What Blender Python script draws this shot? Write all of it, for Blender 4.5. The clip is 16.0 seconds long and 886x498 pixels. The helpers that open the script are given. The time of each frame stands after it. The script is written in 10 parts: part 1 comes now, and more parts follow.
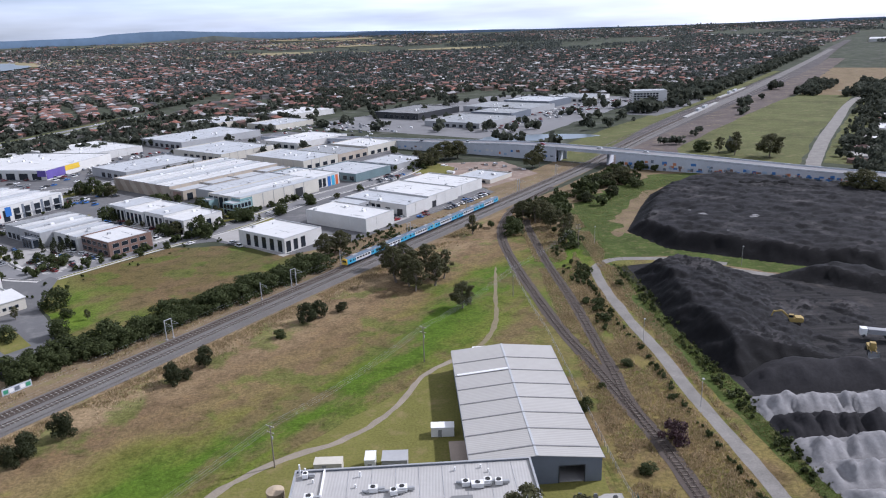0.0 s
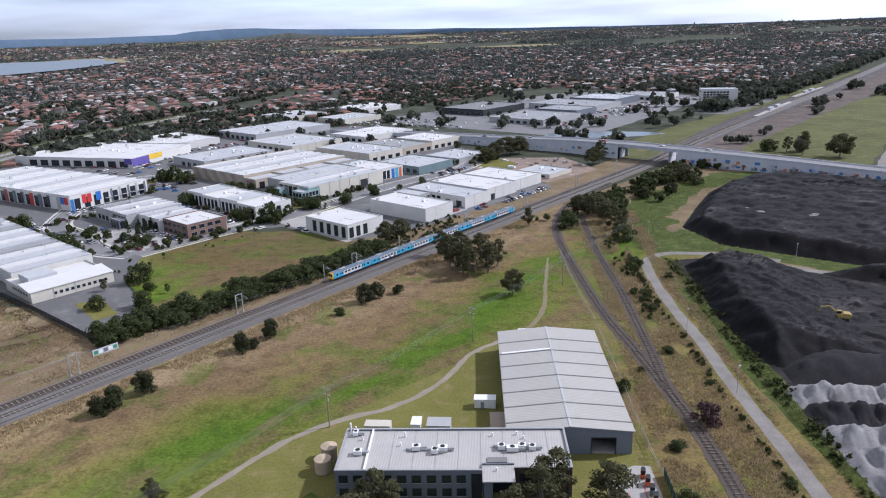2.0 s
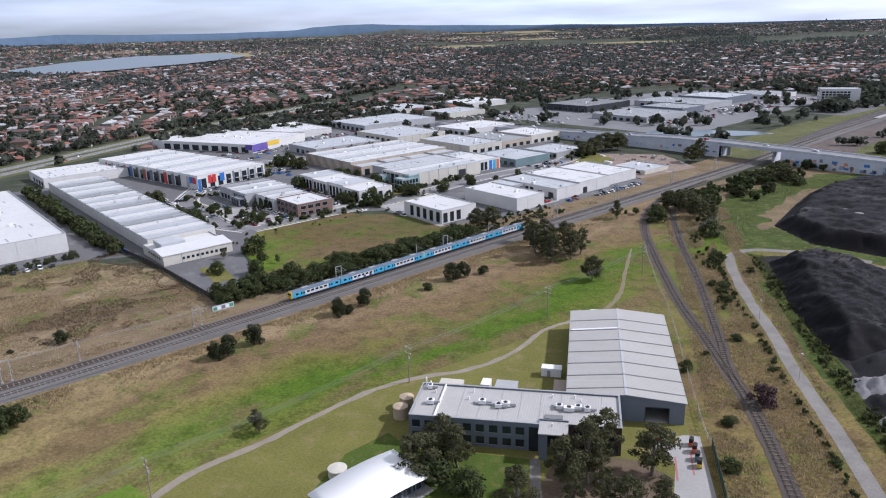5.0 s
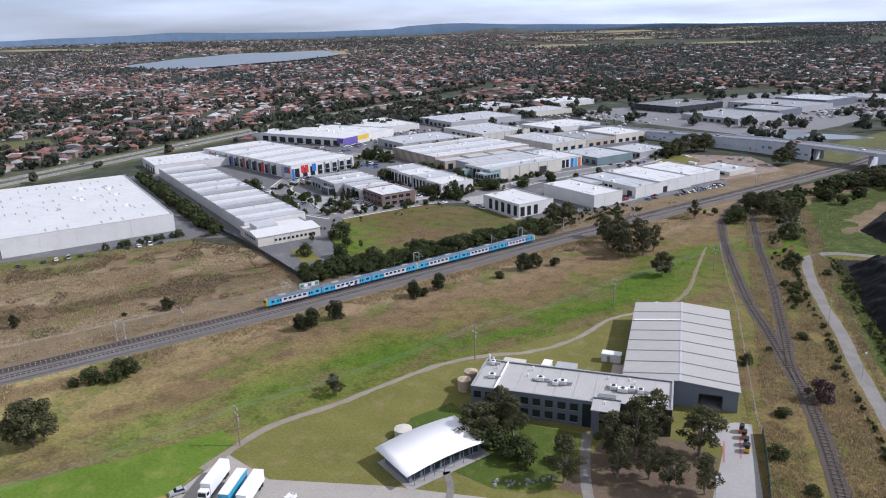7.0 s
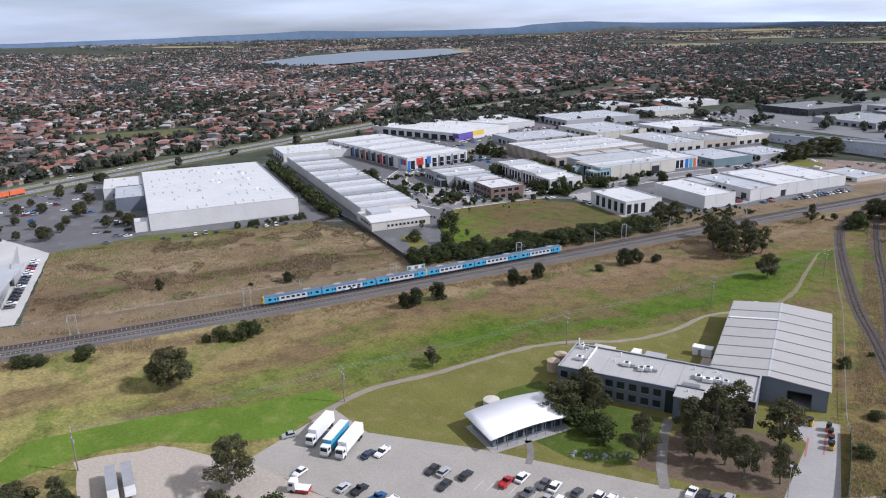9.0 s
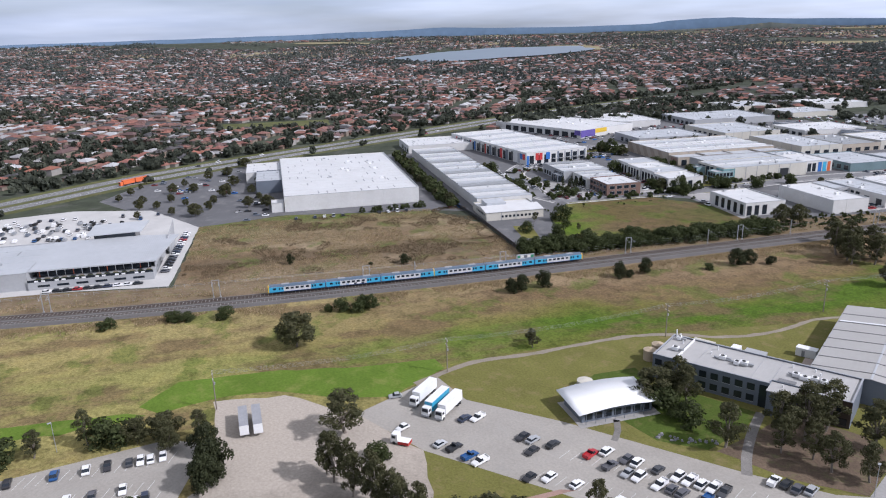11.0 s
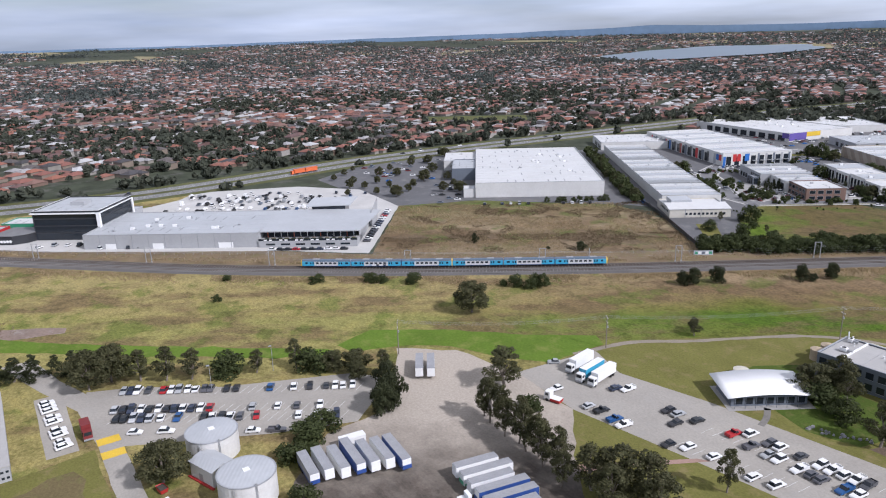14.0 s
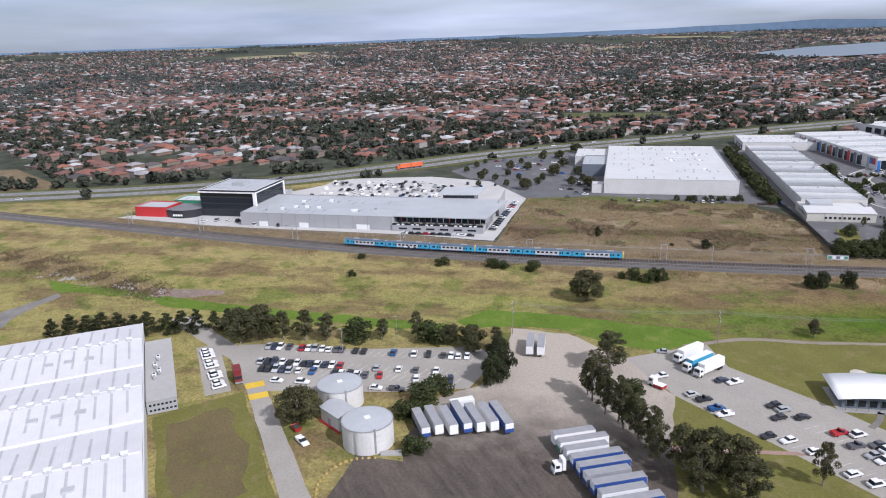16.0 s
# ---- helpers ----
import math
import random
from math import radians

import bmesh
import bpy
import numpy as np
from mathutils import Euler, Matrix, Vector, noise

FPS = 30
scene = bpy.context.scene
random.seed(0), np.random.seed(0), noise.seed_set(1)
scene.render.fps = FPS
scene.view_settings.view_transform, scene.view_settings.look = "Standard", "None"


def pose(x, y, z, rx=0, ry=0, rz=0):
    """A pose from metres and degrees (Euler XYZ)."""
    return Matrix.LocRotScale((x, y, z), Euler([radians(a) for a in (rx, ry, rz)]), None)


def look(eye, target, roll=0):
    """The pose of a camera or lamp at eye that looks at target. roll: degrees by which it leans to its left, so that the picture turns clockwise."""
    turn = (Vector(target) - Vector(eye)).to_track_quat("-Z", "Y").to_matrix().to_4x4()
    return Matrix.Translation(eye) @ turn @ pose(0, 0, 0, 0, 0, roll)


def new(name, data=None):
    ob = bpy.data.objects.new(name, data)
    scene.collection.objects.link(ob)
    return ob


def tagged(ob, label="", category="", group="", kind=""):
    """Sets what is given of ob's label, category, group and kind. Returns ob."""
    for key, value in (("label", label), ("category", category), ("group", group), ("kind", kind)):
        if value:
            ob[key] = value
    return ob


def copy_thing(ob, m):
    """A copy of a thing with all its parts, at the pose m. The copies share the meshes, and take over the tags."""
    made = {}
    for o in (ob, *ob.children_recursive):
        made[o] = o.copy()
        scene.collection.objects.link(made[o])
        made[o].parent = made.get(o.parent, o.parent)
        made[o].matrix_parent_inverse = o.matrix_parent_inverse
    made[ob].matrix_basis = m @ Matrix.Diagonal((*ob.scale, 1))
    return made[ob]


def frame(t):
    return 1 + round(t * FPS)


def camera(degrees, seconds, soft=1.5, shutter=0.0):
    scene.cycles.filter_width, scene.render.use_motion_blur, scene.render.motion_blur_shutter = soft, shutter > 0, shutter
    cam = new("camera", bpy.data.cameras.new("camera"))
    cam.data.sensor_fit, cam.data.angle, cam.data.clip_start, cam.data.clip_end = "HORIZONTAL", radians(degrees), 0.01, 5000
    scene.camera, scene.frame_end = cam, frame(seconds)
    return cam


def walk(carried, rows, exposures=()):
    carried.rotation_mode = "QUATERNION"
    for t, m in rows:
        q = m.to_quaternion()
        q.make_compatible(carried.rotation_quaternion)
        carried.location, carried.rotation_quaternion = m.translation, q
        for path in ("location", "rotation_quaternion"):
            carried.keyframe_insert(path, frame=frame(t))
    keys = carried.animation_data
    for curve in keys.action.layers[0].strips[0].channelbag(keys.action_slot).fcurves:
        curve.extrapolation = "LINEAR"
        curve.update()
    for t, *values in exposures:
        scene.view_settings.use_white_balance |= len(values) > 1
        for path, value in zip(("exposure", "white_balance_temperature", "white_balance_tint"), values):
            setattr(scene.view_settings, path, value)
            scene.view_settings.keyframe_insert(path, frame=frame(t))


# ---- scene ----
cam = camera(63.84, 16.0, soft=1.1)
PATH = [
    (0.0, (0.00, -0.00, 105.00), (0.00, 95.58, 75.59), -1.87),
    (0.5, (1.55, -3.68, 104.87), (-0.70, 91.88, 75.50), -1.91),
    (1.0, (2.78, -7.00, 104.69), (-1.72, 88.48, 75.31), -1.95),
    (1.5, (3.90, -10.47, 104.72), (-2.89, 84.86, 75.31), -1.89),
    (2.0, (5.21, -14.08, 104.90), (-3.94, 81.04, 75.44), -1.86),
    (2.5, (6.56, -17.51, 105.06), (-4.90, 77.35, 75.56), -1.79),
    (3.0, (8.02, -20.81, 105.16), (-5.59, 73.76, 75.64), -1.75),
    (3.5, (9.71, -24.13, 105.13), (-6.27, 70.07, 75.61), -1.70),
    (4.0, (11.63, -27.41, 105.10), (-6.75, 66.35, 75.57), -1.72),
    (6.5, (22.79, -44.21, 105.38), (-9.01, 45.92, 75.98), -1.66),
    (7.0, (25.13, -47.51, 105.25), (-9.72, 41.51, 75.93), -1.62),
    (7.5, (27.63, -50.82, 105.08), (-10.58, 36.86, 75.88), -1.65),
    (8.0, (30.16, -53.81, 105.08), (-11.60, 32.25, 75.92), -1.62),
    (8.5, (32.94, -56.52, 104.98), (-12.53, 27.65, 75.88), -1.58),
    (9.0, (35.91, -59.22, 105.04), (-13.24, 22.86, 75.94), -1.55),
    (11.5, (52.25, -71.85, 105.47), (-13.74, -2.55, 76.44), -1.55),
    (12.0, (55.65, -73.94, 105.35), (-13.39, -7.65, 76.41), -1.55),
    (12.5, (59.29, -75.84, 105.05), (-12.72, -12.72, 76.23), -1.58),
    (13.0, (63.28, -77.66, 104.97), (-11.59, -17.91, 76.26), -1.61),
    (13.5, (67.27, -79.29, 104.85), (-10.44, -23.24, 76.21), -1.62),
    (14.0, (71.31, -80.68, 104.84), (-9.17, -28.66, 76.26), -1.69),
    (14.5, (75.54, -81.98, 104.96), (-7.44, -34.03, 76.38), -1.73),
    (15.0, (79.82, -83.07, 105.21), (-5.38, -39.18, 76.64), -1.76),
    (15.5, (84.21, -83.79, 105.38), (-3.00, -44.08, 76.79), -1.79),
    (16.0, (88.63, -84.20, 105.35), (-0.42, -48.76, 76.82), -1.85),
]
walk(cam, [(t, look(eye, target, roll)) for t, eye, target, roll in PATH], [(0, 0.25, 5820, 17), (5, 0.22, 5850, 17), (11, 0.17, 5900, 17), (16, 0.17, 5920, 17)])

# ---- world and sun ----
SUN_AZ, SUN_EL = 20.0, 40.0  # degrees from +x towards +y, and above the horizon
world = bpy.data.worlds.new("sky")
scene.world = world
world.use_nodes = True
wn, wl = world.node_tree.nodes, world.node_tree.links
sky = wn.new("ShaderNodeTexSky")
sky.sky_type, sky.sun_disc = "NISHITA", False
sky.sun_elevation, sky.sun_rotation = radians(SUN_EL), radians(90 - SUN_AZ)
sky.altitude, sky.air_density, sky.dust_density = 100, 1.0, 2.0
wco = wn.new("ShaderNodeTexCoord")
wmap = wn.new("ShaderNodeMapping")
wmap.inputs["Scale"].default_value = (1.1, 1.1, 9)
wnoise = wn.new("ShaderNodeTexNoise")
wnoise.inputs["Scale"].default_value, wnoise.inputs["Detail"].default_value = 1.7, 5
wramp = wn.new("ShaderNodeValToRGB")
wramp.color_ramp.elements[0].position, wramp.color_ramp.elements[0].color = 0.30, (0.25, 0.25, 0.25, 1)
wramp.color_ramp.elements[1].position, wramp.color_ramp.elements[1].color = 0.66, (1, 1, 1, 1)
wshade = wn.new("ShaderNodeTexNoise")
wshade.inputs["Scale"].default_value, wshade.inputs["Detail"].default_value = 3.1, 4
wcloud = wn.new("ShaderNodeValToRGB")
wcloud.color_ramp.elements[0].position, wcloud.color_ramp.elements[0].color = 0.30, (5.2, 6.2, 7.9, 1)
wcloud.color_ramp.elements[1].position, wcloud.color_ramp.elements[1].color = 0.68, (8.8, 9.7, 11.3, 1)
wmix = wn.new("ShaderNodeMix")
wmix.data_type = "RGBA"
wl.new(wco.outputs["Generated"], wmap.inputs["Vector"])
wl.new(wmap.outputs[0], wnoise.inputs["Vector"])
wl.new(wmap.outputs[0], wshade.inputs["Vector"])
wl.new(wnoise.outputs["Fac"], wramp.inputs[0])
wl.new(wshade.outputs["Fac"], wcloud.inputs[0])
wl.new(sky.outputs[0], wmix.inputs["A"])
wsep = wn.new("ShaderNodeSeparateXYZ")
wl.new(wco.outputs["Generated"], wsep.inputs[0])
wgrade = wn.new("ShaderNodeMapRange")
wgrade.inputs[1].default_value, wgrade.inputs[2].default_value = -1.0, 0.5
wgrade.inputs[3].default_value, wgrade.inputs[4].default_value = 0.55, 1.42
wl.new(wsep.outputs[0], wgrade.inputs[0])
wdim = wn.new("ShaderNodeVectorMath")
wdim.operation = "SCALE"
wl.new(wcloud.outputs[0], wdim.inputs[0])
wl.new(wgrade.outputs[0], wdim.inputs["Scale"])
wover = wn.new("ShaderNodeMapRange")
wover.inputs[1].default_value, wover.inputs[2].default_value = 0.10, 0.50
wl.new(wsep.outputs[2], wover.inputs[0])
wthick = wn.new("ShaderNodeMath")
wthick.operation = "MAXIMUM"
wl.new(wramp.outputs[0], wthick.inputs[0])
wl.new(wover.outputs[0], wthick.inputs[1])
wl.new(wthick.outputs[0], wmix.inputs["Factor"])
wbase = wn.new("ShaderNodeMix")
wbase.data_type = "RGBA"
wbase.inputs["B"].default_value = (4.7, 4.75, 4.9, 1)
wl.new(wover.outputs[0], wbase.inputs["Factor"])
wl.new(wdim.outputs[0], wbase.inputs["A"])
wl.new(wbase.outputs["Result"], wmix.inputs["B"])
wl.new(wmix.outputs["Result"], wn["Background"].inputs["Color"])
wn["Background"].inputs["Strength"].default_value = 0.115
sun = new("sun", bpy.data.lights.new("sun", "SUN"))
sun.data.energy, sun.data.angle, sun.data.color = 3.9, radians(2.0), (1.0, 0.965, 0.925)
sun_way = Vector((math.cos(radians(SUN_AZ)) * math.cos(radians(SUN_EL)), math.sin(radians(SUN_AZ)) * math.cos(radians(SUN_EL)), math.sin(radians(SUN_EL))))
sun.matrix_world = look(sun_way * 400, (0, 0, 0))

# ---- grid of the estate: u along the railway, v away from it ----
GA = 54.0
CU, SU = math.cos(radians(GA)), math.sin(radians(GA))


def uv(u, v, z=0.0):
    return Vector((u * CU - v * SU, u * SU + v * CU, z))


def ground_z(x, y):
    d = math.hypot(x, y)
    return 0.0 if d < 1100 else 84 * ((d - 1100) / 3700) ** 1.6


# ---- materials ----
def nodes_of(name):
    m = bpy.data.materials.new(name)
    m.use_nodes = True
    nt = m.node_tree
    return m, nt.nodes, nt.links, nt.nodes["Principled BSDF"]


def noise_node(n, l, vec, scale, detail=4, rough=0.6):
    t = n.new("ShaderNodeTexNoise")
    t.inputs["Scale"].default_value, t.inputs["Detail"].default_value, t.inputs["Roughness"].default_value = scale, detail, rough
    l.new(vec, t.inputs["Vector"])
    return t.outputs["Fac"]


def ramp_node(n, l, fac, stops):
    r = n.new("ShaderNodeValToRGB")
    el = r.color_ramp.elements
    while len(el) < len(stops):
        el.new(0.5)
    for e, (p, c) in zip(el, stops):
        e.position, e.color = p, (*c, 1)
    l.new(fac, r.inputs[0])
    return r.outputs[0]


def mix_node(n, l, fac, a, b, blend="MIX"):
    m = n.new("ShaderNodeMix")
    m.data_type, m.blend_type = "RGBA", blend
    for sock, val in (("Factor", fac), ("A", a), ("B", b)):
        i = [s for s in m.inputs if s.name == sock and s.type == ("VALUE" if sock == "Factor" else "RGBA")][0]
        if isinstance(val, (int, float)):
            i.default_value = val
        elif isinstance(val, tuple):
            i.default_value = (*val, 1)
        else:
            l.new(val, i)
    return [s for s in m.outputs if s.type == "RGBA"][0]


def scaled(c, k):
    return tuple(min(1, max(0, x * k)) for x in c)


def surface(name, base, rough=0.7, metal=0.0, big=0.15, small=0.25, vary=0.22, grain=6.0, bump=0.0, stain=None, local=False, each=0.0, tints=None, island=False, ribs=None, spec=None, leafy=False):
    """A procedural surface: two scales of variation round a base colour, stains, bump, optional ribs and a tint per object or per piece."""
    m, n, l, p = nodes_of(name)
    if local:
        vec = n.new("ShaderNodeTexCoord").outputs["Object"]
    else:
        vec = n.new("ShaderNodeNewGeometry").outputs["Position"]
    a = noise_node(n, l, vec, big, 5)
    b = noise_node(n, l, vec, grain, 3)
    col = base
    if tints:
        src = n.new("ShaderNodeNewGeometry").outputs["Random Per Island"] if island else n.new("ShaderNodeObjectInfo").outputs["Random"]
        r = n.new("ShaderNodeValToRGB")
        r.color_ramp.interpolation = "CONSTANT"
        el = r.color_ramp.elements
        while len(el) < len(tints):
            el.new(0.5)
        for k, (e, c) in enumerate(zip(el, tints)):
            e.position, e.color = k / len(tints), (*c, 1)
        l.new(src, r.inputs[0])
        col = r.outputs[0]
    lo, hi = (1 - vary,) * 3, (1 + vary * 0.6,) * 3
    va = ramp_node(n, l, a, [(0.3, lo), (0.7, tuple(min(1, x) for x in hi))])
    col = mix_node(n, l, 1.0, col, va, "MULTIPLY")
    vb = ramp_node(n, l, b, [(0.3, (1 - small,) * 3), (0.7, (1, 1, 1))])
    col = mix_node(n, l, 1.0, col, vb, "MULTIPLY")
    if stain:
        s = noise_node(n, l, vec, big * 2.3 + 0.03, 6, 0.7)
        f = n.new("ShaderNodeMapRange")
        f.inputs[1].default_value, f.inputs[2].default_value, f.inputs[4].default_value = 0.52, 0.72, 0.75
        l.new(s, f.inputs[0])
        col = mix_node(n, l, f.outputs[0], col, stain)
    l.new(col, p.inputs["Base Color"])
    p.inputs["Roughness"].default_value, p.inputs["Metallic"].default_value = rough, metal
    if spec is not None:
        p.inputs["Specular IOR Level"].default_value = spec
    if leafy:
        tr, mx = n.new("ShaderNodeBsdfTranslucent"), n.new("ShaderNodeMixShader")
        mx.inputs[0].default_value = 0.35
        l.new(col, tr.inputs["Color"])
        l.new(p.outputs[0], mx.inputs[1])
        l.new(tr.outputs[0], mx.inputs[2])
        l.new(mx.outputs[0], n["Material Output"].inputs["Surface"])
    h = b
    if ribs:
        period, angle = ribs
        mp = n.new("ShaderNodeMapping")
        mp.inputs["Rotation"].default_value = (0, 0, radians(-angle))
        l.new(vec, mp.inputs["Vector"])
        w = n.new("ShaderNodeTexWave")
        w.inputs["Scale"].default_value = 0.314 / period
        l.new(mp.outputs[0], w.inputs["Vector"])
        h = w.outputs["Fac"]
        bump = bump or 0.4
    if bump:
        bn = n.new("ShaderNodeBump")
        bn.inputs["Strength"].default_value, bn.inputs["Distance"].default_value = bump, 0.05 if ribs else 0.12
        l.new(h, bn.inputs["Height"])
        l.new(bn.outputs[0], p.inputs["Normal"])
    return m


GREEN, OLIVE, BROWN, STRAW = (0.115, 0.192, 0.022), (0.265, 0.212, 0.082), (0.225, 0.152, 0.090), (0.40, 0.295, 0.180)


def grass_material(name, bands, wobble=16.0, patch=0.012, long=1.0, axis=1, pale=None):
    """Grass whose kind changes with v (metres from the grid's base line); bands is a list of (v, colour)."""
    m, n, l, p = nodes_of(name)
    pos = n.new("ShaderNodeNewGeometry").outputs["Position"]
    mp = n.new("ShaderNodeMapping")
    mp.inputs["Rotation"].default_value = (0, 0, radians(-GA))
    l.new(pos, mp.inputs["Vector"])
    st = n.new("ShaderNodeMapping")
    st.inputs["Scale"].default_value = (0.45 / long, 1.0, 1.0)
    l.new(mp.outputs[0], st.inputs["Vector"])
    sep = n.new("ShaderNodeSeparateXYZ")
    l.new(mp.outputs[0], sep.inputs[0])
    w = noise_node(n, l, st.outputs[0], 0.022, 5, 0.6)
    md = n.new("ShaderNodeMath")
    md.operation = "MULTIPLY_ADD"
    md.inputs[1].default_value = wobble * 5
    l.new(w, md.inputs[0])
    l.new(sep.outputs[axis], md.inputs[2])
    lo, hi = bands[0][0], bands[-1][0]
    mr = n.new("ShaderNodeMapRange")
    mr.inputs[1].default_value, mr.inputs[2].default_value = lo + wobble * 2.5, hi + wobble * 2.5
    l.new(md.outputs[0], mr.inputs[0])
    col = ramp_node(n, l, mr.outputs[0], [((v - lo) / (hi - lo), c) for v, c in bands])
    if pale:
        fade = n.new("ShaderNodeMapRange")
        fade.inputs[1].default_value, fade.inputs[2].default_value, fade.inputs[4].default_value = 75, -70, 0.72
        l.new(sep.outputs[0], fade.inputs[0])
        col = mix_node(n, l, fade.outputs[0], col, pale)
    pt = noise_node(n, l, st.outputs[0], patch * 4, 6, 0.65)
    f = n.new("ShaderNodeMapRange")
    f.inputs[1].default_value, f.inputs[2].default_value, f.inputs[4].default_value = 0.47, 0.58, 0.72
    l.new(pt, f.inputs[0])
    col = mix_node(n, l, f.outputs[0], col, BROWN)
    pt2 = noise_node(n, l, pos, 0.055, 5, 0.6)
    f2 = n.new("ShaderNodeMapRange")
    f2.inputs[1].default_value, f2.inputs[2].default_value, f2.inputs[4].default_value = 0.53, 0.61, 0.50
    l.new(pt2, f2.inputs[0])
    col = mix_node(n, l, f2.outputs[0], col, GREEN)
    g3 = noise_node(n, l, pos, 0.16, 6, 0.7)
    col = mix_node(n, l, 1.0, col, ramp_node(n, l, g3, [(0.34, (0.56, 0.57, 0.52)), (0.5, (0.88, 0.88, 0.88)), (0.66, (1.0, 0.97, 0.90))]), "MULTIPLY")
    g = noise_node(n, l, pos, 0.9, 5, 0.75)
    col = mix_node(n, l, 1.0, col, ramp_node(n, l, g, [(0.36, (0.55, 0.56, 0.52)), (0.62, (1.0, 1.0, 1.0))]), "MULTIPLY")
    g2 = noise_node(n, l, pos, 5.0, 3, 0.7)
    col = mix_node(n, l, 1.0, col, ramp_node(n, l, g2, [(0.3, (0.7, 0.7, 0.7)), (0.7, (1.0, 1.0, 1.0))]), "MULTIPLY")
    l.new(col, p.inputs["Base Color"])
    p.inputs["Roughness"].default_value = 0.95
    p.inputs["Specular IOR Level"].default_value = 0.1
    bn = n.new("ShaderNodeBump")
    bn.inputs["Strength"].default_value, bn.inputs["Distance"].default_value = 0.6, 0.3
    l.new(g, bn.inputs["Height"])
    l.new(bn.outputs[0], p.inputs["Normal"])
    return m


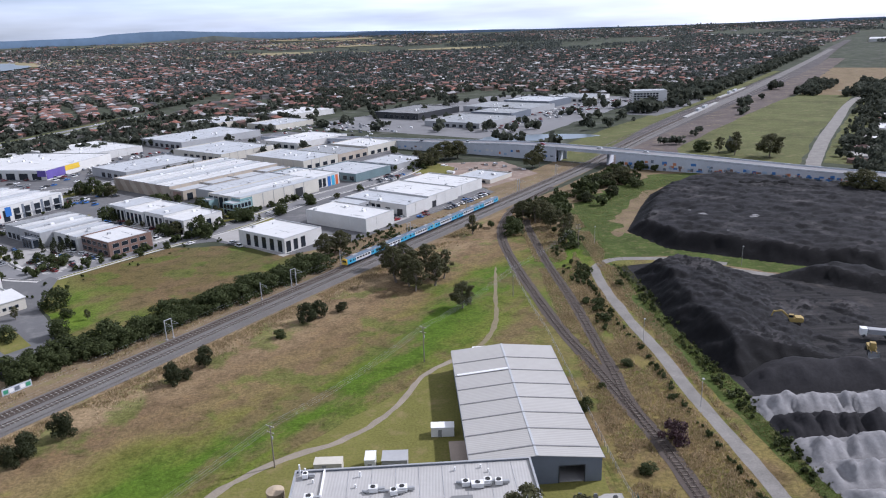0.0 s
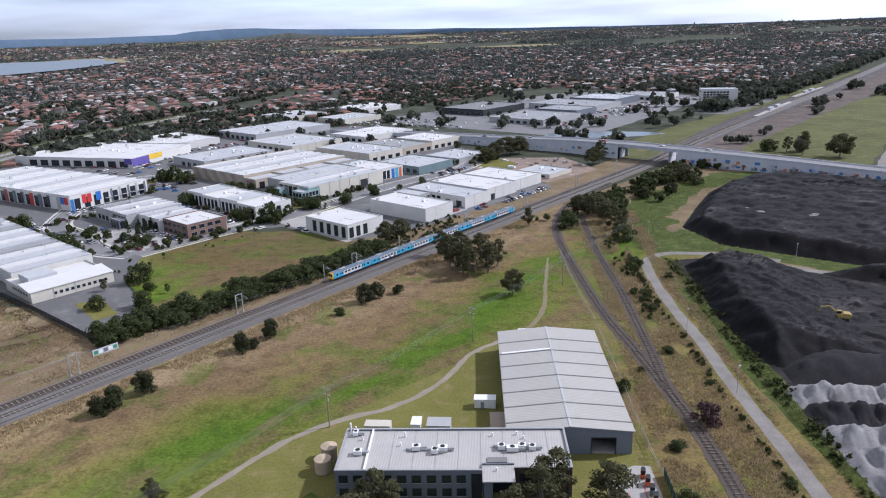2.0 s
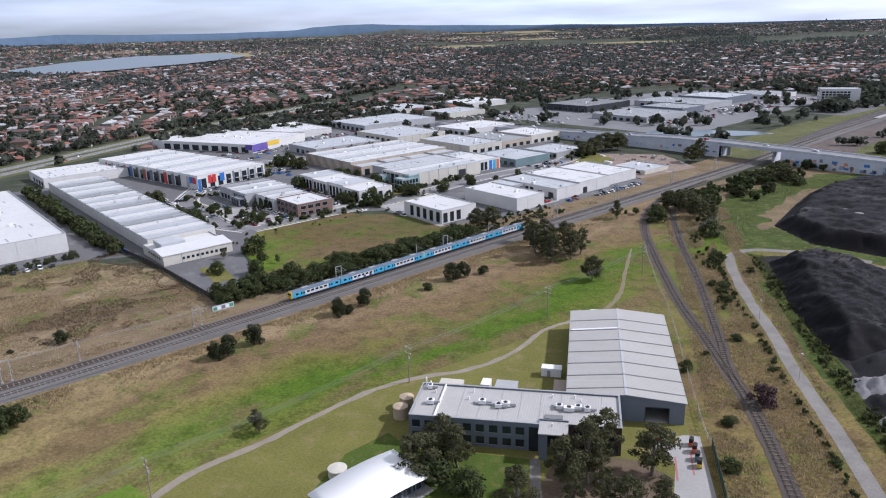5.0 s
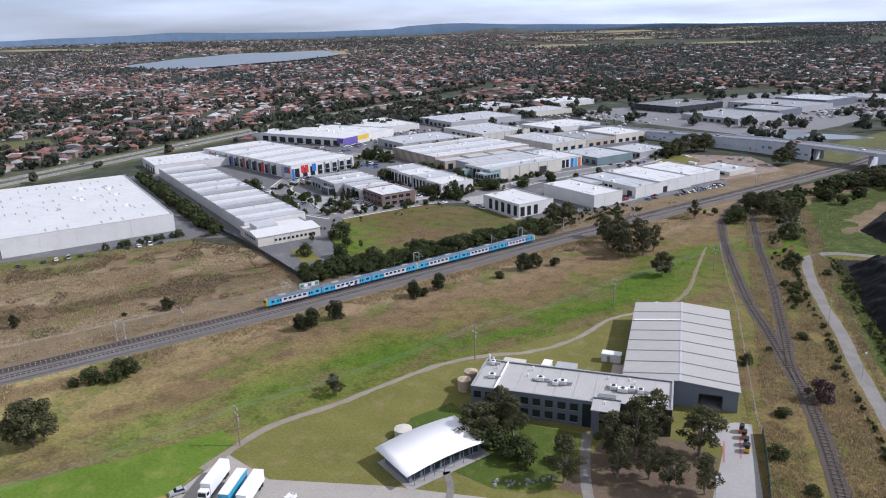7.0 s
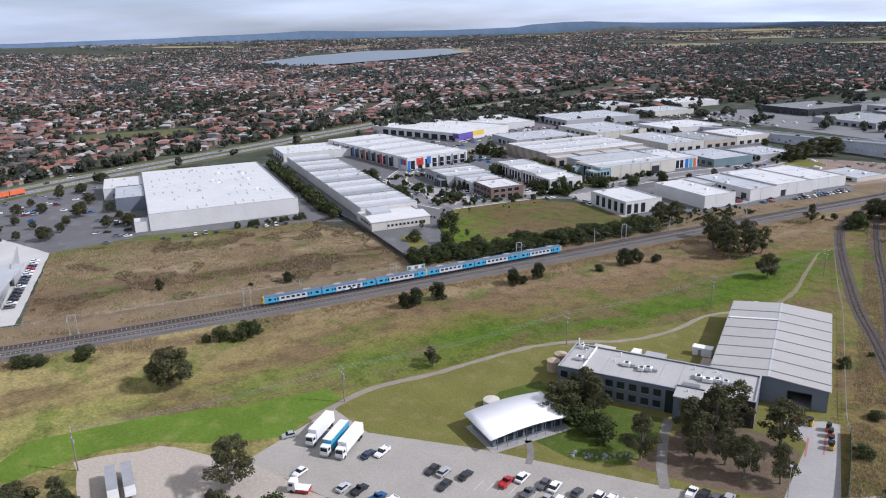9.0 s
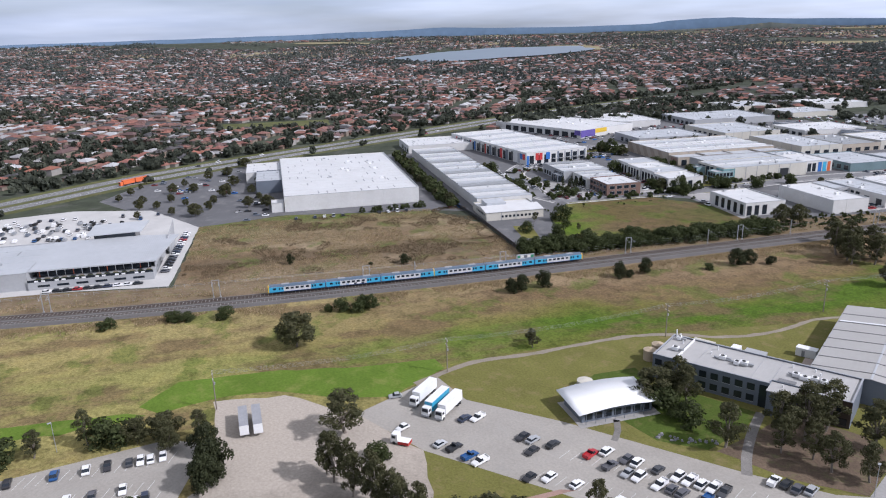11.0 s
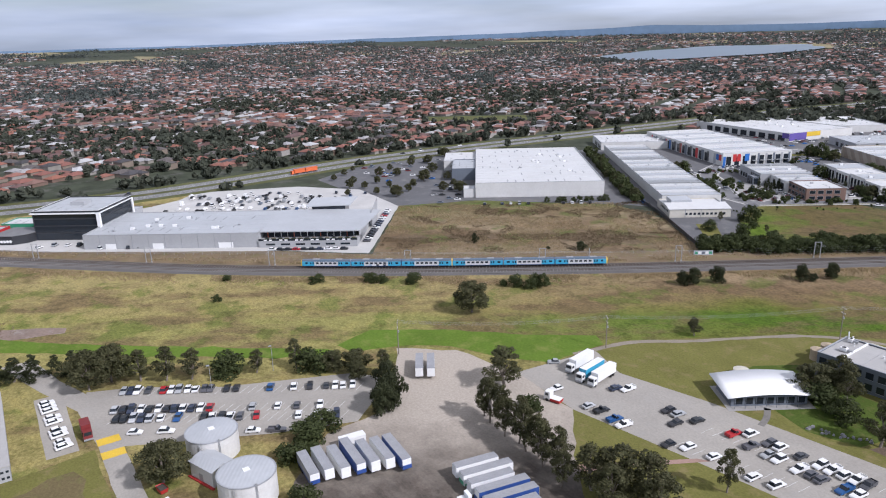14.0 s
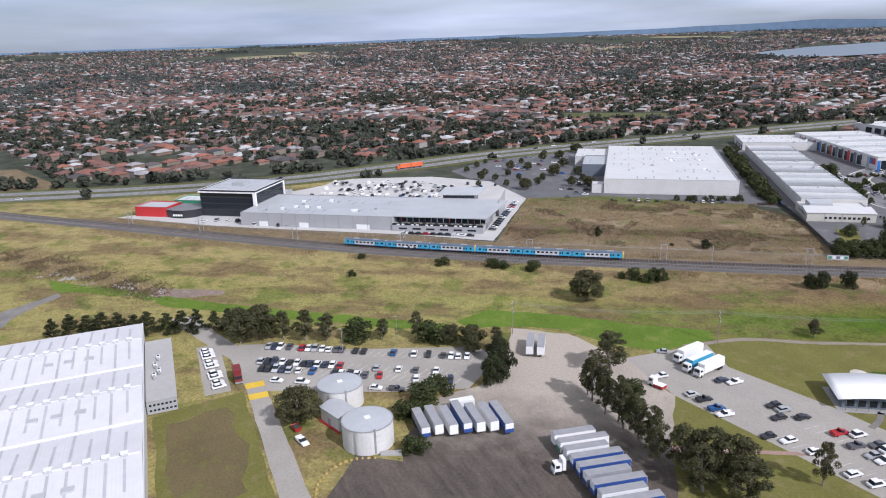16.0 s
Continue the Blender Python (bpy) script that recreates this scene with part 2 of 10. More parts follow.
M = {
    "meadow": grass_material("meadow_grass", [(60, OLIVE), (112, (0.245, 0.22, 0.080)), (132, (0.175, 0.205, 0.040)), (142, GREEN), (151, GREEN), (158, (0.20, 0.20, 0.050)), (166, (0.27, 0.205, 0.095)), (182, (0.27, 0.19, 0.11)), (196, STRAW), (230, STRAW)], 12.0, pale=(0.50, 0.430, 0.170)),
    "far_ground": surface("suburban_ground", (0.080, 0.092, 0.062), 0.95, big=0.004, grain=0.05, small=0.5, vary=0.35, stain=(0.13, 0.125, 0.115), spec=0.1),
    "lawn": surface("mown_lawn", (0.182, 0.176, 0.052), 0.95, big=0.06, grain=1.5, small=0.3, stain=(0.22, 0.172, 0.088), bump=0.4, spec=0.1),
    "dry": grass_material("dry_grass", [(236, (0.40, 0.315, 0.215)), (248, (0.33, 0.25, 0.165)), (258, (0.21, 0.155, 0.10)), (272, (0.22, 0.165, 0.105)), (286, (0.43, 0.335, 0.22)), (306, (0.33, 0.25, 0.16)), (318, (0.36, 0.285, 0.175)), (345, (0.19, 0.20, 0.075))], 11.0),
    "green_field": grass_material("green_field_grass", [(108, (0.13, 0.20, 0.03)), (126, (0.16, 0.24, 0.03)), (140, (0.18, 0.20, 0.05)), (158, (0.19, 0.145, 0.062)), (184, (0.175, 0.14, 0.06)), (210, (0.16, 0.15, 0.055)), (235, (0.11, 0.13, 0.04))], 7, axis=0),
    "paddock": surface("paddock_grass", (0.145, 0.155, 0.062), 0.95, big=0.025, grain=0.5, small=0.4, vary=0.4, stain=(0.20, 0.165, 0.092), spec=0.1),
    "rail_land": surface("brown_railway_land", (0.150, 0.125, 0.116), 0.95, big=0.02, grain=0.6, small=0.3, vary=0.35, stain=(0.235, 0.195, 0.13), spec=0.1),
    "thin_lawn": surface("thin_brown_lawn", (0.175, 0.14, 0.07), 0.95, big=0.05, grain=1.5, small=0.3, vary=0.3, stain=(0.14, 0.155, 0.045), bump=0.4, spec=0.1),
    "scrub": surface("scrub_ground", (0.275, 0.205, 0.128), 0.95, big=0.07, grain=1.6, small=0.5, vary=0.4, stain=(0.155, 0.160, 0.055), bump=0.6, spec=0.1),
    "asphalt": surface("asphalt", (0.128, 0.128, 0.133), 0.9, big=0.03, grain=2.5, small=0.2, stain=(0.187, 0.184, 0.178)),
    "concrete": surface("concrete_paving", (0.37, 0.36, 0.345), 0.85, big=0.06, grain=1.2, small=0.15, stain=(0.29, 0.28, 0.268)),
    "new_concrete": surface("new_concrete_paving", (0.52, 0.51, 0.49), 0.85, big=0.06, grain=1.2, small=0.12, stain=(0.43, 0.42, 0.40)),
    "bitumen_lot": surface("worn_bitumen", (0.37, 0.345, 0.305), 0.9, big=0.05, grain=1.4, small=0.18, stain=(0.30, 0.285, 0.26)),
    "gravel_road": surface("gravel_road", (0.255, 0.24, 0.22), 0.95, big=0.16, grain=2.0, small=0.3, vary=0.35, stain=(0.16, 0.148, 0.135), bump=0.3),
    "weeds": surface("yellow_green_weeds", (0.092, 0.128, 0.032), 0.95, big=0.10, grain=1.2, small=0.5, vary=0.45, stain=(0.20, 0.165, 0.085), bump=0.6, spec=0.1),
    "red_dirt": surface("reddish_dirt", (0.27, 0.20, 0.16), 0.95, big=0.06, grain=0.8, small=0.3, vary=0.3, stain=(0.34, 0.31, 0.28)),
    "grey_bay": surface("weathered_bay_sheet", (0.27, 0.28, 0.285), 0.55, big=0.06, grain=0.6, small=0.1, vary=0.15, ribs=(1.0, GA), stain=(0.36, 0.365, 0.37)),
    "highway": surface("grey_highway_asphalt", (0.19, 0.19, 0.195), 0.9, big=0.03, grain=1.0, small=0.15, stain=(0.15, 0.15, 0.155)),
    "brick_path": surface("red_brick_paving", (0.36, 0.235, 0.19), 0.9, big=0.3, grain=2.0, small=0.2),
    "mulch": surface("brown_mulch", (0.165, 0.115, 0.075), 0.95, big=0.12, grain=1.5, small=0.4, vary=0.3, stain=(0.12, 0.125, 0.045), bump=0.4),
    "lush": surface("lush_lawn", (0.085, 0.125, 0.024), 0.95, big=0.1, grain=1.5, small=0.3, vary=0.25, stain=(0.14, 0.125, 0.05), bump=0.4, spec=0.1),
    "lime": surface("bright_damp_grass", (0.135, 0.215, 0.03), 0.95, big=0.05, grain=1.2, small=0.3, vary=0.3, stain=(0.20, 0.21, 0.06), bump=0.4, spec=0.1),
    "worn": surface("worn_track", (0.235, 0.195, 0.115), 0.95, big=0.15, grain=1.5, small=0.35, stain=(0.18, 0.17, 0.07)),
    "path": surface("pale_gravel_path", (0.29, 0.25, 0.195), 0.95, big=0.2, grain=2.5, small=0.25, stain=(0.230, 0.201, 0.138)),
    "ballast": surface("grey_ballast", (0.178, 0.167, 0.159), 0.95, big=0.07, grain=3.0, small=0.4, stain=(0.115, 0.101, 0.090), bump=0.6),
    "rust_ballast": surface("rusty_ballast", (0.092, 0.072, 0.060), 0.95, big=0.07, grain=3.0, small=0.4, bump=0.6),
    "sleeper": surface("concrete_sleeper", (0.36, 0.34, 0.31), 0.9, big=0.2, each=0.2),
    "old_sleeper": surface("weathered_sleeper", (0.17, 0.145, 0.12), 0.9, big=0.3),
    "rail": surface("rail_steel", (0.14, 0.10, 0.08), 0.5, 0.6, big=0.3),
    "fines": surface("grey_coal_fines", (0.031, 0.030, 0.033), 0.9, big=0.07, grain=1.0, small=0.25, vary=0.3, bump=0.5, spec=0.12, stain=(0.017, 0.017, 0.018)),
    "grit": surface("pale_grey_grit", (0.27, 0.265, 0.27), 0.95, big=0.10, grain=0.9, small=0.25, vary=0.3, bump=0.5, stain=(0.15, 0.147, 0.155)),
    "white_sheet": surface("white_roof_sheet", (0.576, 0.576, 0.568), 0.5, big=0.05, grain=0.5, small=0.06, vary=0.10, ribs=(1.0, GA), stain=(0.480, 0.472, 0.460)),
    "pale_sheet": surface("pale_grey_roof_sheet", (0.43, 0.445, 0.46), 0.5, big=0.05, grain=0.5, small=0.08, vary=0.14, ribs=(1.0, GA), stain=(0.37, 0.38, 0.39)),
    "grey_sheet": surface("grey_roof_sheet", (0.375, 0.362, 0.338), 0.5, big=0.04, grain=0.5, small=0.06, vary=0.10, ribs=(0.8, 90), stain=(0.33, 0.318, 0.298)),
    "white_wall": surface("white_wall_panel", (0.595, 0.586, 0.561), 0.75, big=0.08, grain=1.0, small=0.08, vary=0.12, stain=(0.493, 0.476, 0.442)),
    "cream_wall": surface("cream_concrete_panel", (0.55, 0.52, 0.45), 0.8, big=0.08, grain=1.0, small=0.1, vary=0.12, stain=(0.44, 0.41, 0.35)),
    "beige_wall": surface("beige_concrete_panel", (0.42, 0.36, 0.29), 0.8, big=0.08, grain=1.0, small=0.1, vary=0.14, stain=(0.33, 0.285, 0.235)),
    "grey_wall": surface("grey_wall_panel", (0.36, 0.365, 0.37), 0.7, big=0.08, grain=1.0, small=0.08, vary=0.12, stain=(0.29, 0.295, 0.30)),
    "blue_grey_wall": surface("blue_grey_wall_panel", (0.135, 0.155, 0.185), 0.6, big=0.08, grain=1.0, small=0.08, vary=0.12),
    "dark_wall": surface("charcoal_cladding", (0.03, 0.032, 0.037), 0.4, big=0.1, grain=1.0, small=0.1),
    "brick": surface("brown_brick", (0.22, 0.135, 0.105), 0.85, big=0.2, grain=3.0, small=0.25),
    "teal_wall": surface("teal_green_panel", (0.16, 0.235, 0.25), 0.6, big=0.1),
    "purple": surface("purple_panel", (0.13, 0.09, 0.36), 0.6, big=0.1),
    "dusty_yellow": surface("dusty_yellow_paint", (0.42, 0.30, 0.09), 0.7, big=0.4, stain=(0.25, 0.2, 0.12)),
    "yellow": surface("yellow_paint", (0.75, 0.50, 0.04), 0.5, big=0.1),
    "red": surface("red_paint", (0.55, 0.035, 0.035), 0.5, big=0.1),
    "blue": surface("blue_paint", (0.03, 0.16, 0.50), 0.45, big=0.1),
    "sky_blue": surface("light_blue_paint", (0.06, 0.40, 0.62), 0.4, big=0.1, local=True),
    "orange": surface("orange_paint", (0.75, 0.16, 0.05), 0.5, big=0.1),
    "green_paint": surface("green_paint", (0.05, 0.30, 0.17), 0.5, big=0.1),
    "white_paint": surface("white_paint", (0.75, 0.75, 0.74), 0.45, big=0.2, small=0.08, vary=0.08),
    "grey_paint": surface("grey_metal_paint", (0.34, 0.35, 0.36), 0.5, big=0.3),
    "steel": surface("galvanised_steel", (0.50, 0.51, 0.52), 0.45, 0.5, big=0.3),
    "timber": surface("weathered_timber", (0.26, 0.22, 0.18), 0.9, big=0.5),
    "black": surface("black_rubber", (0.02, 0.02, 0.02), 0.7, big=0.3),
    "line": surface("line_paint", (0.70, 0.70, 0.68), 0.8, big=0.4, small=0.3),
    "glass": surface("dark_window_glass", (0.018, 0.024, 0.032), 0.12, big=0.3, small=0.05),
    "car": surface("car_paint", (1, 1, 1), 0.3, big=0.3, small=0.02, vary=0.04, local=True, tints=[(0.70, 0.70, 0.70), (0.02, 0.022, 0.026), (0.34, 0.35, 0.36), (0.72, 0.72, 0.71), (0.03, 0.04, 0.07), (0.70, 0.70, 0.68), (0.06, 0.062, 0.068), (0.45, 0.46, 0.47), (0.70, 0.70, 0.69), (0.025, 0.027, 0.03), (0.36, 0.02, 0.025), (0.68, 0.68, 0.67), (0.09, 0.09, 0.10), (0.02, 0.08, 0.22), (0.03, 0.03, 0.034), (0.72, 0.72, 0.72)]),
    "tile_roof": surface("terracotta_roof_tiles", (1, 1, 1), 0.85, big=0.05, grain=0.7, small=0.2, vary=0.25, island=True, tints=[(0.460, 0.460, 0.460), (0.297, 0.288, 0.288), (0.219, 0.096, 0.075), (0.133, 0.078, 0.073), (0.075, 0.068, 0.067), (0.245, 0.117, 0.092), (0.164, 0.085, 0.071), (0.105, 0.091, 0.087), (0.225, 0.098, 0.073), (0.267, 0.110, 0.075), (0.059, 0.056, 0.059), (0.186, 0.108, 0.086), (0.375, 0.368, 0.361), (0.126, 0.070, 0.058)]),
    "tile_roof_each": surface("house_roof_tiles", (1, 1, 1), 0.85, big=0.05, grain=0.7, small=0.2, vary=0.25, tints=[(0.500, 0.500, 0.500), (0.324, 0.313, 0.313), (0.245, 0.102, 0.078), (0.147, 0.085, 0.076), (0.082, 0.073, 0.072), (0.273, 0.125, 0.094), (0.182, 0.090, 0.073), (0.115, 0.099, 0.094), (0.245, 0.103, 0.074), (0.296, 0.117, 0.076), (0.064, 0.060, 0.064), (0.204, 0.116, 0.092)]),
    "farm": surface("pale_farmland", (0.33, 0.29, 0.185), 0.95, big=0.006, grain=0.03, small=0.2, vary=0.3, stain=(0.17, 0.18, 0.09), spec=0.0),
    "house_wall_each": surface("house_wall_brick", (1, 1, 1), 0.85, big=0.1, grain=1.5, small=0.15, tints=[(0.245, 0.191, 0.150), (0.27, 0.25, 0.215), (0.177, 0.116, 0.089), (0.33, 0.31, 0.285), (0.217, 0.150, 0.109), (0.23, 0.185, 0.145)]),
    "house_wall": surface("house_brick", (1, 1, 1), 0.85, big=0.1, grain=1.5, small=0.15, island=True, tints=[(0.245, 0.191, 0.150), (0.27, 0.25, 0.215), (0.177, 0.116, 0.089), (0.33, 0.31, 0.285), (0.217, 0.150, 0.109), (0.23, 0.185, 0.145)]),
    "leaf": surface("gum_leaves", (0.120, 0.122, 0.056), 0.7, big=0.25, grain=1.5, small=0.45, vary=0.4, stain=(0.165, 0.148, 0.076), spec=0.2, leafy=True),
    "leaf_dark": surface("dark_leaves", (0.062, 0.072, 0.032), 0.7, big=0.25, grain=1.5, small=0.4, vary=0.35, spec=0.2, leafy=True),
    "leaf_bush": surface("bush_leaves", (0.084, 0.104, 0.038), 0.75, big=0.25, grain=1.5, small=0.4, vary=0.35, spec=0.2, leafy=True),
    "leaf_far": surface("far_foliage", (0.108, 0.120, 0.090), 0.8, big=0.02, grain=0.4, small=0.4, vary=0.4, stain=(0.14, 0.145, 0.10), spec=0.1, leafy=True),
    # pale blue-grey stands in for distance haze, painted into the leaf colour
    "leaf_haze": surface("grey_gum_foliage", (0.138, 0.156, 0.142), 0.85, big=0.006, grain=0.1, small=0.35, vary=0.4, stain=(0.175, 0.185, 0.16), spec=0.1, leafy=True),
    "brown_weed": surface("brown_weed_stalks", (0.20, 0.15, 0.10), 0.95, big=0.08, grain=1.0, small=0.3, vary=0.3, island=True, tints=[(0.27, 0.20, 0.13), (0.20, 0.15, 0.095), (0.34, 0.26, 0.17), (0.17, 0.14, 0.08)], spec=0.05, leafy=True),
    "red_leaf": surface("purple_leaves", (0.055, 0.022, 0.025), 0.75, big=0.3, grain=1.5),
    "bark": surface("grey_bark", (0.22, 0.185, 0.15), 0.9, big=0.4, grain=2.0),
    "straw": surface("dry_grass_blades", (0.42, 0.335, 0.21), 0.95, big=0.08, grain=1.0, small=0.3, vary=0.3, island=True, tints=[(0.56, 0.43, 0.265), (0.46, 0.355, 0.21), (0.38, 0.30, 0.165), (0.60, 0.47, 0.30), (0.48, 0.37, 0.235), (0.31, 0.27, 0.12)], spec=0.05, leafy=True),
    "green_blades": surface("green_grass_blades", (0.19, 0.25, 0.075), 0.95, big=0.08, grain=1.0, small=0.3, vary=0.3, island=True, tints=[(0.165, 0.20, 0.06), (0.20, 0.21, 0.08), (0.14, 0.175, 0.05), (0.27, 0.235, 0.12)], spec=0.05, leafy=True),
    # the hills' blue is aerial haze put into the base colour
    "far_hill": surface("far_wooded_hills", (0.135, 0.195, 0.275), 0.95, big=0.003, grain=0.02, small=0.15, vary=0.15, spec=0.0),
    "near_hill": surface("far_farmland", (0.15, 0.165, 0.15), 0.95, big=0.004, grain=0.02, small=0.3, vary=0.3, stain=(0.20, 0.175, 0.12), spec=0.0),
    "water": surface("lake_water", (0.10, 0.13, 0.15), 0.3, big=0.01, small=0.05, vary=0.1),
}


def coal_material(name, loose, dusty, stain):
    """Loose black coal on the slopes, dusty and rolled flat where machines drive."""
    m = surface(name, loose, 0.85, big=0.35, grain=1.9, small=0.6, vary=0.6, bump=1.0, spec=0.15)
    n, l = m.node_tree.nodes, m.node_tree.links
    p = n["Principled BSDF"]
    geo = n.new("ShaderNodeNewGeometry")
    sep = n.new("ShaderNodeSeparateXYZ")
    l.new(geo.outputs["True Normal"], sep.inputs[0])
    flat = n.new("ShaderNodeMapRange")
    flat.inputs[1].default_value, flat.inputs[2].default_value = 0.90, 0.985
    l.new(sep.outputs[2], flat.inputs[0])
    mp = n.new("ShaderNodeMapping")
    mp.inputs["Rotation"].default_value = (0, 0, radians(52))
    mp.inputs["Scale"].default_value = (0.05, 0.42, 1)
    l.new(geo.outputs["Position"], mp.inputs["Vector"])
    ruts = noise_node(n, l, mp.outputs[0], 1.0, 5, 0.7)
    blot = noise_node(n, l, geo.outputs["Position"], 0.05, 5, 0.65)
    dust = mix_node(n, l, 1.0, dusty, ramp_node(n, l, ruts, [(0.38, (0.30, 0.30, 0.31)), (0.56, (0.8, 0.8, 0.8)), (0.64, (1, 1, 1))]), "MULTIPLY")
    f = n.new("ShaderNodeMapRange")
    f.inputs[1].default_value, f.inputs[2].default_value, f.inputs[4].default_value = 0.54, 0.70, 0.8
    l.new(blot, f.inputs[0])
    dust = mix_node(n, l, f.outputs[0], dust, stain)
    fines = noise_node(n, l, geo.outputs["Position"], 2.2, 4, 0.7)
    dust = mix_node(n, l, 1.0, dust, ramp_node(n, l, fines, [(0.3, (0.6, 0.6, 0.6)), (0.7, (1, 1, 1))]), "MULTIPLY")
    old = p.inputs["Base Color"].links[0].from_socket
    l.new(mix_node(n, l, flat.outputs[0], old, dust), p.inputs["Base Color"])
    return m


M["coal"] = coal_material("black_coal_loose", (0.008, 0.008, 0.0095), (0.026, 0.0255, 0.029), (0.095, 0.088, 0.088))
M["haul"] = coal_material("dusty_coal_floor", (0.015, 0.015, 0.017), (0.036, 0.034, 0.035), (0.11, 0.096, 0.088))


def yard_material(name, dark, pale, v0, v1):
    """An oily yard that grows paler with v, in drifts."""
    m = surface(name, dark, 0.95, big=0.06, grain=1.2, small=0.35, vary=0.45, bump=0.3)
    n, l = m.node_tree.nodes, m.node_tree.links
    p = n["Principled BSDF"]
    pos = n.new("ShaderNodeNewGeometry").outputs["Position"]
    mp = n.new("ShaderNodeMapping")
    mp.inputs["Rotation"].default_value = (0, 0, radians(-GA))
    l.new(pos, mp.inputs["Vector"])
    sep = n.new("ShaderNodeSeparateXYZ")
    l.new(mp.outputs[0], sep.inputs[0])
    w = noise_node(n, l, pos, 0.05, 5, 0.65)
    md = n.new("ShaderNodeMath")
    md.operation = "MULTIPLY_ADD"
    md.inputs[1].default_value = 70
    l.new(w, md.inputs[0])
    l.new(sep.outputs[1], md.inputs[2])
    mr = n.new("ShaderNodeMapRange")
    mr.inputs[1].default_value, mr.inputs[2].default_value = v0 + 35, v1 + 35
    l.new(md.outputs[0], mr.inputs[0])
    drag = n.new("ShaderNodeMapping")
    drag.inputs["Rotation"].default_value, drag.inputs["Scale"].default_value = (0, 0, radians(-20)), (0.07, 0.5, 1)
    l.new(pos, drag.inputs["Vector"])
    ruts = noise_node(n, l, drag.outputs[0], 1.0, 5, 0.65)
    fine = noise_node(n, l, pos, 1.3, 4, 0.7)
    top = mix_node(n, l, 1.0, pale, ramp_node(n, l, fine, [(0.3, (0.7, 0.7, 0.7)), (0.7, (1, 1, 1))]), "MULTIPLY")
    old = p.inputs["Base Color"].links[0].from_socket
    old = mix_node(n, l, 1.0, old, ramp_node(n, l, ruts, [(0.35, (0.62, 0.62, 0.62)), (0.65, (1, 1, 1))]), "MULTIPLY")
    l.new(mix_node(n, l, mr.outputs[0], old, top), p.inputs["Base Color"])
    return m


M["dirt"] = yard_material("oily_lorry_yard", (0.150, 0.122, 0.098), (0.42, 0.37, 0.31), 40, 80)

M["glass_green"] = surface("green_tinted_glazing", (0.27, 0.39, 0.40), 0.35, big=0.1, small=0.08, vary=0.2)
M["dark_red"] = surface("dark_red_paint", (0.20, 0.025, 0.025), 0.5, big=0.3)


# ---- mesh tools ----
class Mesh:
    """Collects corners and faces for one mesh."""

    def __init__(self):
        self.v, self.f = [], []

    def add(self, verts, faces):
        k = len(self.v)
        self.v += [tuple(p) for p in verts]
        self.f += [tuple(i + k for i in f) for f in faces]
        return self

    def box(self, x0, y0, z0, x1, y1, z1, turn=0.0, at=(0, 0, 0)):
        c, s = math.cos(radians(turn)), math.sin(radians(turn))
        pts = [(x, y, z) for z in (z0, z1) for x, y in ((x0, y0), (x1, y0), (x1, y1), (x0, y1))]
        pts = [(at[0] + x * c - y * s, at[1] + x * s + y * c, at[2] + z) for x, y, z in pts]
        return self.add(pts, [(3, 2, 1, 0), (4, 5, 6, 7), (0, 1, 5, 4), (1, 2, 6, 5), (2, 3, 7, 6), (3, 0, 4, 7)])

    def prism(self, poly, z0, z1):
        n = len(poly)
        pts = [(p[0], p[1], z0) for p in poly] + [(p[0], p[1], z1) for p in poly]
        return self.add(pts, [tuple(range(n - 1, -1, -1)), tuple(range(n, 2 * n))] + [(i, (i + 1) % n, n + (i + 1) % n, n + i) for i in range(n)])

    def tube(self, a, b, r0, r1=None, n=6):
        a, b = Vector(a), Vector(b)
        r1 = r0 if r1 is None else r1
        q = (b - a).to_track_quat("Z", "Y")
        pts = []
        for p, r in ((a, r0), (b, r1)):
            pts += [p + q @ Vector((r * math.cos(2 * math.pi * i / n), r * math.sin(2 * math.pi * i / n), 0)) for i in range(n)]
        return self.add(pts, [tuple(range(n - 1, -1, -1)), tuple(range(n, 2 * n))] + [(i, (i + 1) % n, n + (i + 1) % n, n + i) for i in range(n)])

    def data(self, name, material, smooth=False):
        me = bpy.data.meshes.new(name)
        me.from_pydata(self.v, [], self.f)
        me.materials.append(material)
        if smooth:
            me.polygons.foreach_set("use_smooth", [True] * len(me.polygons))
        me.update()
        return me


def part(name, mesh, material, parent=None, label="", smooth=False):
    ob = new(name, mesh.data(name, material, smooth) if isinstance(mesh, Mesh) else mesh)
    ob.parent = parent
    if label:
        ob["label"] = label
    return ob


def thing(name, label, category, m=None, group="", kind=""):
    ob = new(name)
    ob.empty_display_size = 0.5
    if m is not None:
        ob.matrix_basis = m
    return tagged(ob, label, category, group, kind)


def structure(name, mesh, material, label="", category="", smooth=False, kind="structure"):
    return tagged(part(name, mesh, material, None, "", smooth), label, category, "", kind)


def rough_edge(poly, step=4.0, amount=0.6, seed=0):
    """A closed outline with its sides cut up and wandering a little."""
    out = []
    for i, p in enumerate(poly):
        a, b = Vector(p[:2]), Vector(poly[(i + 1) % len(poly)][:2])
        n = max(1, int((b - a).length / step))
        side = Vector((-(b - a).y, (b - a).x)).normalized()
        for k in range(n):
            q = a.lerp(b, k / n)
            w = noise.noise((q.x * 0.13, q.y * 0.13, seed)) * amount
            out.append(q + side * w)
    return out


